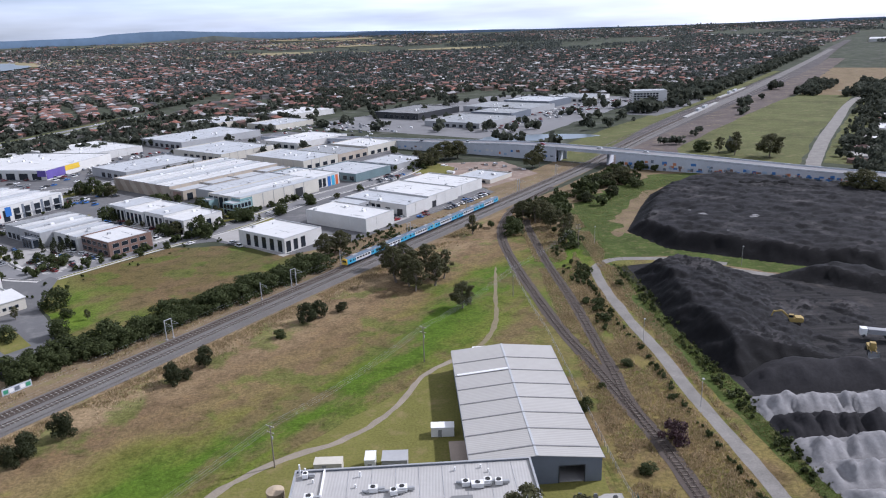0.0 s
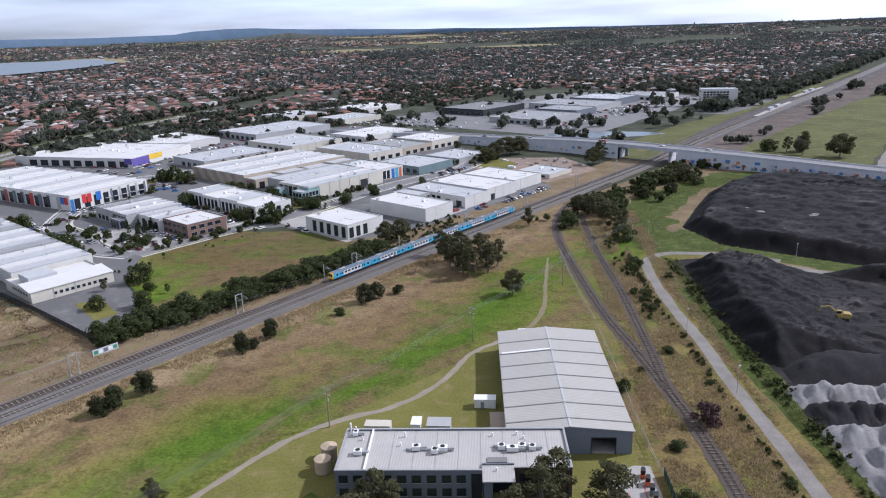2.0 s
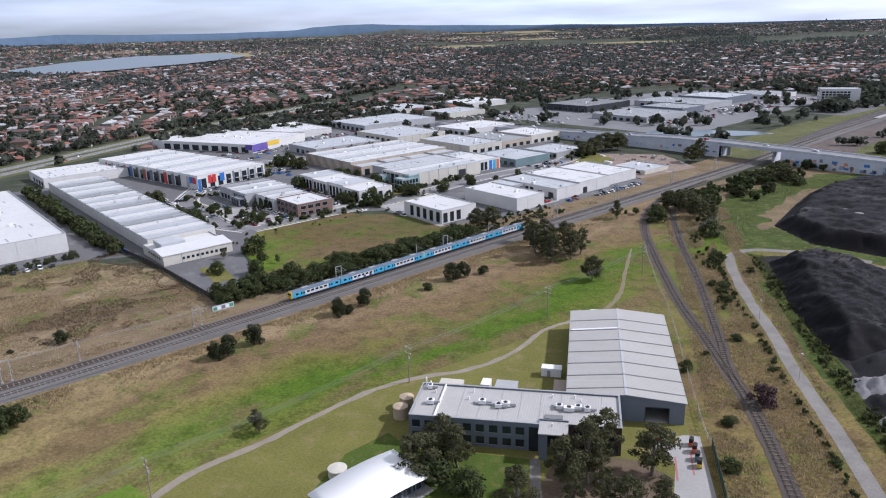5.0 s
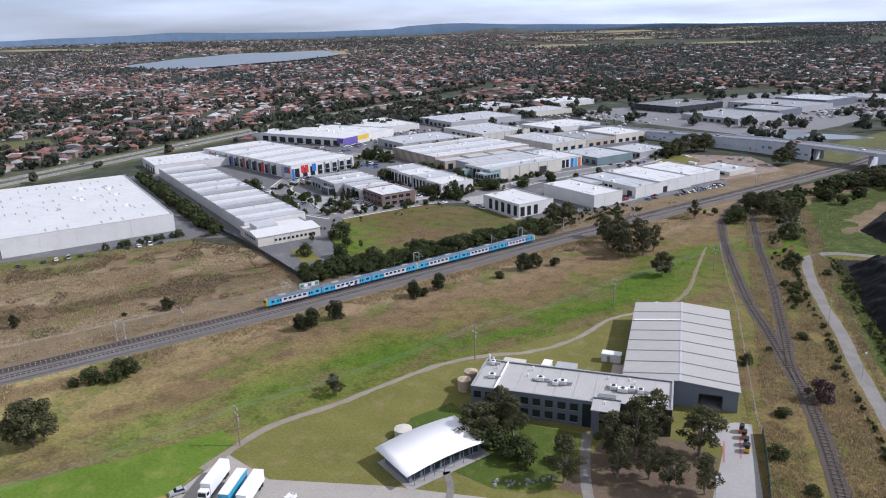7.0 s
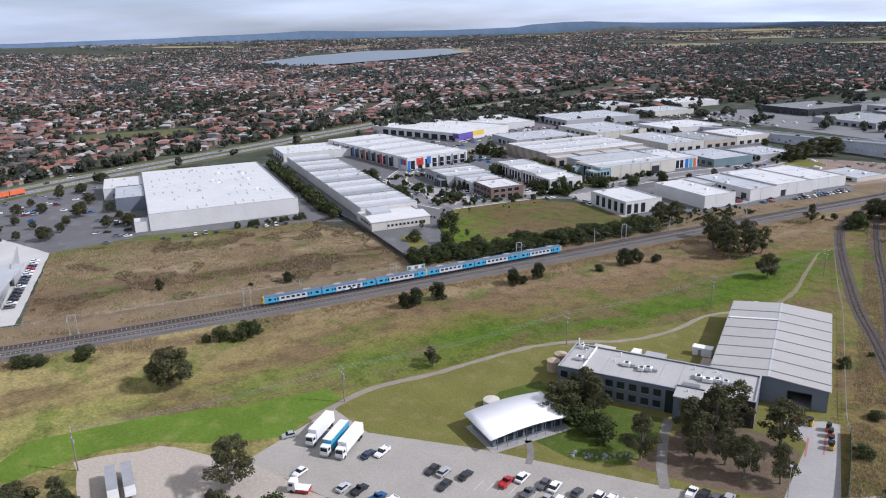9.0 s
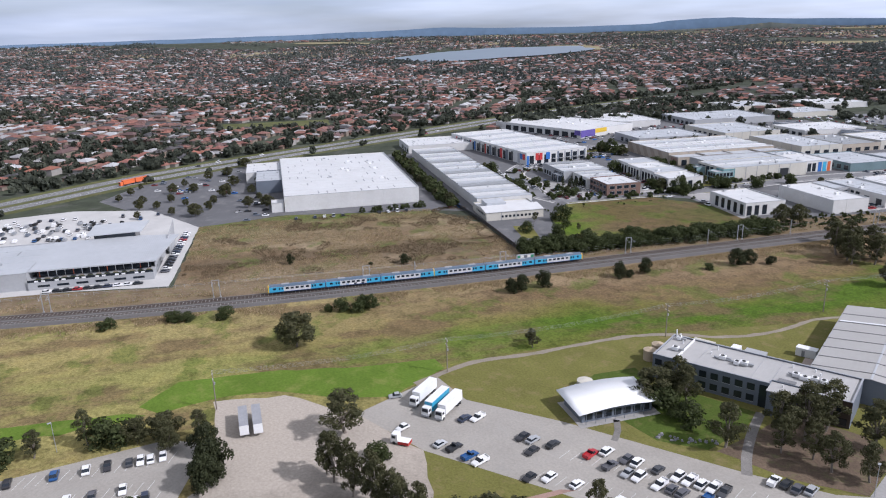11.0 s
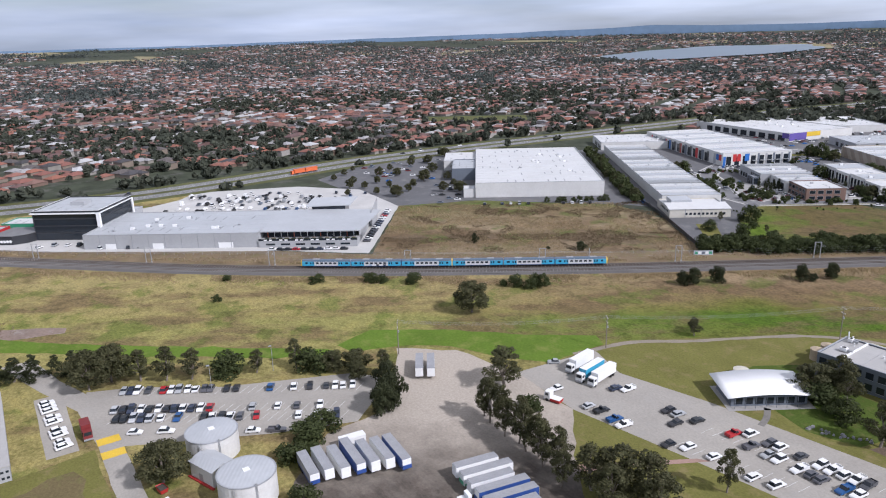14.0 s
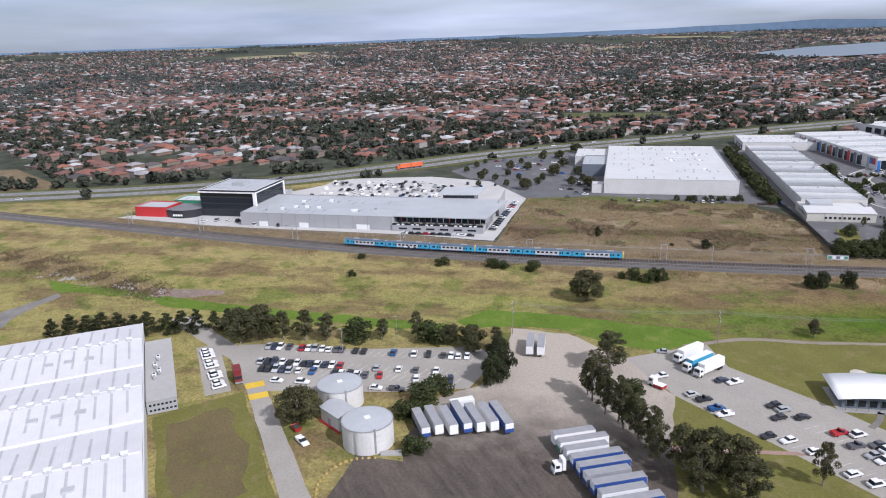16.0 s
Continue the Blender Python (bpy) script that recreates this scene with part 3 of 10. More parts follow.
def curve_points(pts, step=4.0):
    """A smooth line through the points (Catmull-Rom), evenly cut."""
    P = [Vector(p[:2]) for p in pts]
    P = [2 * P[0] - P[1]] + P + [2 * P[-1] - P[-2]]
    out = []
    for i in range(1, len(P) - 2):
        n = max(2, int((P[i + 1] - P[i]).length / step))
        for k in range(n):
            t = k / n
            a, b, c, d = P[i - 1 : i + 3]
            out.append(0.5 * (2 * b + (c - a) * t + (2 * a - 5 * b + 4 * c - d) * t * t + (3 * b - a - 3 * c + d) * t ** 3))
    return out + [P[-2]]


def ribbon(pts, widths, z, mesh=None, offset=0.0, wobble=0.0):
    """A strip along a line; z is a number, or a function of x and y."""
    mesh = mesh or Mesh()
    n = len(pts)
    vs = []
    for i, p in enumerate(pts):
        t = (pts[min(i + 1, n - 1)] - pts[max(i - 1, 0)]).normalized()
        s = Vector((-t.y, t.x))
        w = widths if isinstance(widths, (int, float)) else np.interp(i / (n - 1), np.linspace(0, 1, len(widths)), widths)
        for k in (-1, 1):
            q = p + s * (offset + k * (w / 2 + wobble * noise.noise((p.x * 0.2, p.y * 0.2, k))))
            vs.append((q.x, q.y, z(q.x, q.y) if callable(z) else z))
    return mesh.add(vs, [(2 * i, 2 * i + 2, 2 * i + 3, 2 * i + 1)[::-1] for i in range(n - 1)])


# ---- ground: one sheet to the horizon ----
def build_ground():
    m = Mesh()
    rings = [0, 60, 120, 200, 300, 420, 560, 720, 900, 1100] + [1100 + 3800 * k / 24 for k in range(1, 25)]
    n = 96
    pts, faces = [(0, 0, 0)], []
    for r in rings[1:]:
        for k in range(n):
            a = 2 * math.pi * k / n
            x, y = r * math.cos(a), r * math.sin(a)
            pts.append((x, y, ground_z(x, y) + (0.5 * noise.noise((x * 0.004, y * 0.004, 0)) * (r - 1100) / 900 if r > 1100 else 0)))
    for k in range(n):
        faces.append((0, 1 + k, 1 + (k + 1) % n))
    for i in range(len(rings) - 2):
        for k in range(n):
            a, b = 1 + i * n + k, 1 + i * n + (k + 1) % n
            faces.append((a, a + n, b + n, b))
    m.add(pts, faces)
    structure("ground", m, M["far_ground"], "suburban ground of gardens, nature strips and bitumen", "ground", True)


build_ground()


def patch(name, poly, material, z, label, category="", rough=0.0, seed=0):
    poly = rough_edge(poly, 5.0, rough, seed) if rough else poly
    m = Mesh()
    m.add([(p[0], p[1], z) for p in poly], [tuple(range(len(poly)))])
    me = m.data(name, material)
    if me.polygons[0].normal.z < 0:
        me.flip_normals()
    return tagged(part(name, me, material), label, category, "", "structure")


def q(*pairs):
    return [uv(a, b).xy for a, b in pairs]


# the open meadow on the camera's side of the railway
patch("ground_meadow", q((-700, -500), (330, -420), (300, 60), (330, 150), (360, 214), (190, 208), (40, 206), (-60, 206), (-150, 211), (-240, 226), (-330, 242), (-420, 255), (-700, 300)), M["meadow"], 0.03, "grass meadow with green, brown and straw coloured bands", "meadow")
# strips beside and beyond the railway
patch("ground_verge", q((-700, 300), (-420, 255), (-240, 226), (-60, 206), (40, 206), (190, 208), (360, 214), (520, 222), (520, 262), (330, 252), (225, 262), (85, 240), (-80, 238), (-150, 250), (-250, 262), (-340, 262), (-420, 330), (-560, 420)), M["scrub"], 0.035, "dry grass verge along the railway", "verge", 1.0, 3)
patch("dry_field", q((-78, 237), (-76, 345), (-26, 358), (62, 338), (84, 300), (86, 236)), M["dry"], 0.05, "brown field of tall dry grass", "field", 2.0, 5)
patch("green_field", q((112, 246), (126, 300), (150, 327), (206, 327), (226, 300), (230, 262), (232, 240)), M["green_field"], 0.055, "vacant lot of green and brown grass", "field", 1.5, 7)
patch("estate_asphalt", q((84, 296), (90, 560), (260, 760), (560, 620), (540, 470), (425, 300), (400, 246), (262, 250), (228, 262), (226, 316), (206, 330), (150, 330), (126, 302), (110, 250), (88, 246)), M["asphalt"], 0.045, "dark asphalt of the industrial estate", "asphalt", 1.0, 9)
patch("warehouse_apron", q((-80, 340), (-30, 358), (64, 340), (86, 330), (92, 560), (-60, 580), (-120, 520), (-150, 440)), M["asphalt"], 0.04, "asphalt car park round the white warehouse", "car park")
patch("showroom_apron", q((-335, 262), (-250, 250), (-123, 246), (-80, 240), (-76, 345), (-110, 400), (-160, 415), (-250, 395), (-290, 320)), M["new_concrete"], 0.05, "pale concrete yard round the showroom", "yard", 0.5, 2)
# land on the far right: scrub, coal yard and paddock
patch("ground_scrub", q((300, 60), (140, -60), (140, -300), (700, -300), (560, 30), (540, 120), (560, 215), (360, 212), (330, 150)), M["scrub"], 0.04, "scrubby ground of dry grass and weeds", "scrub", 2.0, 11)

def land(name, us, v0, v1, material, lift, label, category, wander=2.0, seed=0):
    """A long strip of land between two lines of the grid, laid on the rising ground."""
    n, rows = 60, 4
    m = Mesh()
    for i in range(n + 1):
        u = us[0] + (us[-1] - us[0]) * i / n
        a, b = float(np.interp(u, us, v0)), float(np.interp(u, us, v1))
        a += wander * noise.noise((u * 0.03, seed, 0))
        b += wander * noise.noise((u * 0.03, seed, 5))
        for k in range(rows + 1):
            x, y, _ = uv(u, a + (b - a) * k / rows)
            m.v.append((x, y, far_z(x, y, lift)))
    for i in range(n):
        for k in range(rows):
            c = i * (rows + 1) + k
            m.f.append((c, c + rows + 1, c + rows + 2, c + 1))
    structure(name, m, material, label, category)


def far_z(x, y, h):
    return ground_z(x, y) + h + max(0, math.hypot(x, y) - 1000) * 0.0014


land("ground_verge_north", [545, 600, 724, 933, 1060, 1150], [95, 92, 104, 113, 120, 122], [196, 198, 202, 206, 200, 190], M["paddock"], 0.05, "olive and brown paddock beside the railway", "paddock", 3, 1)
land("ground_rail_land", [520, 620, 724, 933, 1170, 1500, 2000], [150, 196, 198, 200, 196, 215, 240], [226, 234, 240, 246, 250, 262, 275], M["rail_land"], 0.06, "brown disused railway land with old track beds", "railway land", 3, 2)
land("ground_verge_shops", [525, 600, 700, 800, 900, 1100, 1600], [236, 246, 262, 272, 280, 286, 305], [275, 292, 300, 300, 300, 302, 318], M["paddock"], 0.065, "dry grass bank between railway and shops", "verge", 2, 3)
land("ground_straw_north", [1150, 1250, 1500, 1700], [60, 60, 90, 120], [190, 200, 215, 225], M["scrub"], 0.08, "straw-coloured open land beyond the paddock", "field", 6, 4)
land("yard_platform_side", [840, 900, 1000, 1060], [290, 288, 292, 296], [330, 345, 345, 330], M["asphalt"], 0.07, "station car park beside the railway", "car park", 2, 6)
land("retail_asphalt", [600, 640, 1000, 1050], [330, 345, 372, 400], [600, 640, 620, 560], M["highway"], 0.06, "grey asphalt lots of the shopping area", "car park", 4, 12)
land("ground_yards_north", [600, 700, 860, 1100], [-40, -40, 0, 40], [78, 86, 96, 106], M["paddock"], 0.045, "rough grass behind the yards", "grass", 3, 7)
patch("lawn", [(-91, 62), (-90, 95), (-74, 122), (-45, 160), (-13, 196), (2, 216), (36, 216), (38, 120), (30, 96), (8, 92), (-40, 84), (-66, 74), (-82, 66)], M["lawn"], 0.06, "mown lawn round the office building", "lawn", 0.8, 4)
patch("yard_lawn", [(-66, 50), (-28, 60), (10, 70), (30, 40), (-20, 10), (-48, 28)], M["lawn"], 0.06, "lawn between car park and lorry yard", "lawn", 0.8, 6)
patch("truck_yard", [(-132, 30), (-118, 46), (-90, 52), (-64, 50), (-46, 34), (-16, 12), (-10, -50), (-58, -58), (-74, -46), (-66, -36), (-78, -30), (-94, -14), (-96, 4), (-112, 18)], M["dirt"], 0.065, "stained gravel lorry yard", "yard", 1.2, 8)
patch("car_park_visitors", [(-92, 52), (-89, 84), (-72, 78), (-43, 85), (6, 92), (24, 96), (50, 112), (60, 100), (20, 66), (-5, 60), (-28, 56.5), (-64, 50)], M["bitumen_lot"], 0.075, "pale worn bitumen car park", "car park")
patch("car_park_staff", [(-162, -66), (-156, -52), (-140, -30), (-123, 10), (-112, 16), (-95, -4), (-103, -26), (-122, -64), (-140, -67)], M["bitumen_lot"], 0.075, "pale bitumen staff car park", "car park")
patch("factory_drive", [(-200, -78), (-176, -72), (-150, -62), (-118, -62), (-61, -61), (-40, -60), (-40, -68), (-63, -68), (-124, -68), (-150, -70), (-176, -80), (-200, -88)], M["bitumen_lot"], 0.07, "pale bitumen factory drive", "drive", 0.3, 5)
patch("shed_drive", [(30, 97), (33, 128), (26, 136), (36, 142), (40, 142), (42, 100), (40, 80), (28, 70)], M["concrete"], 0.08, "concrete drive beside the shed", "drive")
path_line = curve_points([(-91, 76), (-86, 99), (-74, 117), (-58, 145), (-45, 159), (-27, 170), (-15, 186), (-8, 204), (2, 215)], 3)
structure("path", ribbon(path_line, [2.6, 2.3, 2.2, 2.1, 1.7], 0.085, wobble=0.7), M["path"], "pale gravel path across the meadow", "path")

track_line = curve_points([(2, 215), (13, 228), (19, 248), (21, 275), (24, 310)], 3)
structure("path_worn", ribbon(track_line, [2.0, 1.8, 1.4, 0.8], 0.085, wobble=0.7), M["worn"], "worn dirt track through the grass", "path")

patch("verge_weeds", [(77, 312), (82, 300), (85, 245), (90, 195), (95, 150), (100, 118), (88, 118), (82, 160), (77, 200), (73, 250), (73, 290)], M["weeds"], 0.055, "strip of yellow-green weeds along the coal yard", "weeds", 1.2, 41)
patch("verge_weeds", q((300, 132), (318, 120), (345, 138), (372, 150), (440, 160), (500, 142), (530, 150), (500, 172), (455, 180), (400, 186), (350, 172), (318, 152)), M["weeds"], 0.056, "strip of yellow-green weeds along the coal yard", "weeds", 9.0, 45)
patch("verge_weeds", [(72, 318), (96, 360), (130, 330), (160, 300), (190, 282), (186, 276), (140, 292), (108, 318)], M["weeds"], 0.055, "strip of yellow-green weeds along the coal yard", "weeds", 2.0, 43)
patch("forecourt", q((150, 340), (206, 340), (206, 343), (181, 343), (181, 376), (170, 390), (164, 400), (152, 396), (148, 380)), M["concrete"], 0.09, "pale concrete forecourt of the brick office", "forecourt", 0.3, 44)
patch("unit_apron", q((207, 342), (225.5, 342), (225.5, 420), (208, 424), (207, 366)), M["concrete"], 0.09, "pale concrete apron of the unit row", "apron")
patch("court_apron", q((303, 254), (318, 254), (318, 284), (303, 284)), M["concrete"], 0.09, "concrete service court", "court")
patch("forecourt", q((226, 262), (230, 262), (230, 301), (256, 301), (256, 262), (266, 262), (266, 322), (230, 326)), M["concrete"], 0.09, "pale concrete forecourt with parked cars", "forecourt")
for k, pairs in enumerate((((150, 327), (206, 328), (204, 331), (150, 331)), ((126, 300), (130, 296), (152, 326), (148, 329)), ((254, 345), (276, 345), (276, 350), (254, 350)), ((276, 410), (278, 345), (274, 345), (270, 410)), ((180, 415), (215, 415), (225, 440), (190, 450)), ((240, 505), (290, 505), (290, 512), (240, 516)), ((425, 300), (460, 320), (470, 345), (430, 345)), ((95, 262), (104, 262), (108, 285), (98, 288)), ((204, 331), (206, 327), (228, 327), (228, 332)), ((266, 322), (276, 322), (276, 334), (232, 330)), ((148, 372), (150, 372), (156, 440), (153, 440)), ((226, 422), (228, 345), (231, 341), (228, 422)), ((254, 352), (268, 352), (268, 410), (254, 416)), ((276, 336), (345, 342), (345, 350), (276, 346)))):
    patch("verge_lawn", q(*pairs), M["lawn"], 0.095, "grass verge beside the estate street", "verge", 0.5, 50 + k)
patch("builder_yard", q((408, 256), (470, 250), (500, 300), (470, 345), (425, 340), (408, 300)), M["red_dirt"], 0.08, "reddish dirt of a builder's yard", "yard", 2.0, 61)
structure("road_gravel_north", ribbon(curve_points([(268, 505), (283, 532), (341, 630), (419, 753), (500, 880), (559, 963), (600, 1010), (600, 1080)], 10), [11, 11, 11, 9, 7], lambda x, y: far_z(x, y, 0.11), wobble=1.0), M["gravel_road"], "pale gravel road beyond the bridge", "road")
patch("yard_north", [(315, 545), (420, 500), (520, 640), (470, 745), (400, 680)], M["concrete"], 0.09, "pale concrete yards beyond the bridge", "yard", 3.0, 65)

patch("garden_bed", [(-4, 97), (12, 96), (30, 100), (32, 122), (24, 128), (4, 127), (1, 112)], M["mulch"], 0.085, "brown mulch bed under the gum trees", "garden bed", 0.8, 71)
patch("garden_lawn", [(-34, 97), (-18, 92), (-6, 96), (-2, 112), (-2, 123), (-30, 123), (-36, 116), (-26, 108)], M["lush"], 0.075, "lush green lawn before the office", "lawn", 0.6, 72)
patch("garden_lawn", [(-52, 100), (-47, 96), (-40, 112), (-34, 122), (-42, 128), (-50, 116)], M["lush"], 0.075, "lush green lawn behind the pavilion", "lawn", 0.8, 73)
for line, w in (([(-31.5, 95), (-28.5, 90), (-27, 85)], 1.8), ([(-1.5, 123.5), (0, 112), (2.5, 100), (5.5, 91)], 2.6)):
    structure("footpath", ribbon(curve_points(line, 2), w, 0.10), M["gravel_road"], "grey gravel footpath to the office", "footpath")
patch("yard_pavers", [(-27, 58), (-24, 60), (-34, 42), (-40, 30), (-43, 31)], M["brick_path"], 0.09, "reddish paved walk across the lawn", "walk")
patch("ground_roadside", [(-405, -118), (-560, -380), (-520, -205), (-480, -80), (-466, 10), (-470, 60), (-440, 30), (-420, -20)], M["meadow"], 0.055, "dry grass between railway and highway", "grass", 1.5, 74)
patch("factory_lawn", [(-124, -69), (-62, -69), (-60, -95), (-119, -96), (-121, -88)], M["lawn"], 0.05, "thin lawn beside the factory", "lawn", 1.0, 75)
patch("bare_earth", [(-116, -75), (-92, -73), (-70, -75), (-66, -84), (-70, -92), (-92, -93), (-112, -92)], M["thin_lawn"], 0.058, "bare brown middle of the thin lawn", "lawn", 5.0, 76)

patch("creek_sand", [(-246, -96), (-238, -84), (-226, -66), (-220, -66), (-224, -78), (-232, -94)], M["red_dirt"], 0.06, "bare sandy soil beside a small creek", "soil", 4.0, 81)
patch("road_access", [(-228, -158), (-240, -156), (-252, -140), (-258, -134), (-252, -132), (-244, -140), (-232, -148), (-222, -150), (-206, -166), (-214, -176)], M["gravel_road"], 0.07, "grey access road with a turning place", "road", 0.6, 84)
rck = random.Random(3)
stones = Mesh()
for k in range(240):
    f = rck.random()
    x, y = -292 + 56 * f + rck.gauss(0, 2.5), -140 + 47 * f + rck.gauss(0, 3.5)
    if noise.noise((x * 0.09, y * 0.09, 6)) < -0.05:
        continue
    a, h = rck.uniform(0.25, 1.0), rck.uniform(0.15, 0.6)
    w = rck.uniform(0, 6.28)
    base = [(x + a * rck.uniform(0.7, 1.2) * math.cos(w + i * 1.257), y + a * rck.uniform(0.7, 1.2) * math.sin(w + i * 1.257), 0.02) for i in range(5)]
    stones.add(base + [(x + (p[0] - x) * 0.55, y + (p[1] - y) * 0.55, h) for p in base], [(i, (i + 1) % 5, 5 + (i + 1) % 5, 5 + i) for i in range(5)] + [(5, 6, 7, 8, 9)])
tagged(part("creek_stones", stones, M["concrete"]), "pale tumbled stones along a small creek", "stones", kind="stuff")
patch("creek_grass", [(-262, -136), (-237, -104), (-214, -86), (-200, -70), (-150, -8), (-140, 12), (-146, 10), (-160, -8), (-208, -66), (-222, -80), (-250, -108), (-280, -140)], M["lime"], 0.05, "green strip of damp grass", "grass", 2.0, 82)
patch("meadow_lime", [(-147, 14), (-152, 30), (-136, 52), (-114, 74), (-98, 93), (-91, 90), (-91, 66), (-106, 54), (-122, 46), (-134, 30), (-138, 16)], M["lime"], 0.058, "bright green damp grass beside the yard", "grass", 1.6, 85)
patch("car_pad", [(-166, -80.5), (-126, -80.5), (-126, -72.5), (-166, -72.5)], M["bitumen_lot"], 0.085, "narrow bitumen pad of parked cars", "car park", 0.2, 83)

# ---- coal yard ----
coal_road = curve_points([(128, 304), (109, 313), (91, 316), (78, 315), (69, 305), (67, 285), (68, 248), (71, 216), (72, 190), (74, 165), (76, 139), (78, 90), (80, 30)], 4)
structure("road_gravel", ribbon(coal_road, 4.4, 0.075, wobble=0.5), M["gravel_road"], "pale gravel haul road along the coal yard", "road")


def heap(name, poly, height, material, label, z0=0.05, slope=0.75, step=2.2, ripples=0.0, seed=0, flat=None):
    """A heap of loose stuff over an outline: it rises from its foot at the slope of rest, with rills and lumps."""
    xs, ys = [p[0] for p in poly], [p[1] for p in poly]
    nx, ny = int((max(xs) - min(xs)) / step) + 1, int((max(ys) - min(ys)) / step) + 1
    edges = [(Vector(poly[i]), Vector(poly[(i + 1) % len(poly)])) for i in range(len(poly))]

    def depth(x, y):
        p, inside, best = Vector((x, y)), False, 1e9
        for a, b in edges:
            ab = b - a
            t = max(0, min(1, (p - a).dot(ab) / ab.length_squared))
            best = min(best, (p - a - ab * t).length)
            if (a.y > y) != (b.y > y) and x < (b.x - a.x) * (y - a.y) / (b.y - a.y) + a.x:
                inside = not inside
        return best if inside else -best

    m, grid = Mesh(), {}
    for i in range(nx + 1):
        for j in range(ny + 1):
            x, y = min(xs) + i * step, min(ys) + j * step
            d = depth(x, y)
            if d < -step:
                continue
            top = height(x, y) if callable(height) else height
            h = min(max(d, 0) * slope, top)
            lump = noise.fractal((x * 0.09, y * 0.09, seed), 1.0, 2.0, 4) * 1.3 * min(1, max(d, 0) / 5) + noise.fractal((x * 0.4, y * 0.4, seed), 1.0, 2.0, 3) * 0.5 * min(1, max(d, 0) / 3)
            along, across = x * 0.62 - y * 0.79, x * 0.79 + y * 0.62
            lump += (0.7 * noise.noise((along * 0.03, across * 0.28, seed + 7)) + 0.3 * noise.noise((x * 0.9, y * 0.9, seed + 5))) * min(1, max(d, 0) / 4) * (1 if step > 1.15 else 0)
            rill = ripples * abs(noise.noise((x * 0.35, y * 0.08, seed + 3))) * min(1, max(d, 0) / 4)
            grid[i, j] = len(m.v)
            m.v.append((x, y, z0 - 0.1 + max(0, h + lump - rill) if d > -step * 0.5 else z0 - 0.4))
    for (i, j) in list(grid):
        if (i + 1, j) in grid and (i, j + 1) in grid and (i + 1, j + 1) in grid:
            m.f.append((grid[i, j], grid[i + 1, j], grid[i + 1, j + 1], grid[i, j + 1]))
    return tagged(part(name, m, material, None, "", True), label, "stockpile", "", "")


patch("coal_floor", [(80, 305), (104, 311), (138, 292), (176, 262), (230, 230), (200, 120), (90, 120), (88, 190), (83, 240)], M["haul"], 0.06, "dusty grey floor of the coal yard", "yard", 1.0, 21)
heap("coal_stockpile", [(98, 362), (120, 415), (134, 445), (164, 478), (201, 486), (250, 446), (300, 420), (262, 330), (190, 284), (155, 300), (109, 330)], 7.0, M["coal"], "flat-topped black coal stockpile", 0.05, 0.75, 2.0, 0.6, 1)
heap("coal_bank", [(180, 468), (201, 482), (250, 442), (300, 412), (290, 398), (240, 428), (200, 462)], 11.5, M["coal"], "curved bank of black coal on the stockpile", 0.05, 0.8, 2.6, 0.6, 2)
heap("coal_stockpile", [(84, 298), (104, 309), (136, 288), (150, 268), (128, 246), (112, 230), (100, 205), (92, 196), (86, 200), (82, 240)][:3] + [(150, 275), (160, 250), (150, 222), (128, 208), (100, 203), (92, 196), (86, 200), (82, 240)], lambda x, y: max(0.25, 7.6 - 0.30 * max(0, x - 104 - 0.12 * (y - 240)) + 0.8 * noise.noise((x * 0.12, y * 0.05, 3))), M["coal"], "black coal stockpile with a lumpy slope", 0.05, 0.8, 1.2, 0.9, 4)
heap("coal_stockpile", [(138, 286), (190, 250), (210, 262), (170, 300)], 5.0, M["coal"], "low curved bank of black coal", 0.05, 0.6, 2.4, 0.5, 5)
heap("coal_stockpile", [(90, 196), (101, 206), (128, 206), (150, 196), (150, 186), (90, 186)], 5.5, M["fines"], "smooth dark grey heap of coal fines", 0.05, 0.7, 1.6, 0.3, 6)
for k, (y, mat_, hh) in enumerate(((178, "grit", 5.0), (167, "fines", 5.5), (156, "grit", 5.0), (146, "grit", 5.0), (134, "grit", 5.5))):
    x0 = 87 + 0.6 * k
    heap("grit_stockpile", [(x0, y - 7), (x0 - 1, y + 2), (x0 + 1, y + 7), (150, y + 7), (150, y - 7)], hh, M[mat_], "rilled heap of pale grey grit" if mat_ == "grit" else "rilled heap of dark grey coal fines", 0.05, 0.75, 1.0, 3.2, 10 + k)

structure("road_gravel_upper", ribbon(curve_points([(109, 313), (122, 300), (140, 288), (158, 278), (176, 266), (200, 250)], 4), [3.5, 4.5, 5.0, 5.5], 0.085, wobble=0.5), M["gravel_road"], "dusty gravel road between the stockpiles", "road")
heap("coal_bank", [(168, 436), (180, 452), (212, 446), (240, 424), (268, 404), (264, 398), (234, 414), (206, 432), (184, 440), (174, 430)], 9.0, M["coal"], "inner ridge of black coal on the stockpile", 0.05, 1.2, 2.0, 0.4, 8)
for x, y, z, s in ((139, 368, 6.9, 2.2), (163, 359, 6.9, 1.8), (140, 334, 6.9, 1.2), (165, 362, 6.9, 1.6), (135, 376, 6.9, 1.4)):
    heap("rubble_pile", [(x + s * math.cos(a) * (1.5 if k % 2 else 1.0), y + 0.8 * s * math.sin(a)) for k, a in enumerate([i * 0.785 for i in range(8)])], 0.3, M["grit"], "small pile of pale rubble on the stockpile", z, 0.6, 0.7, 0.0, 40 + x)

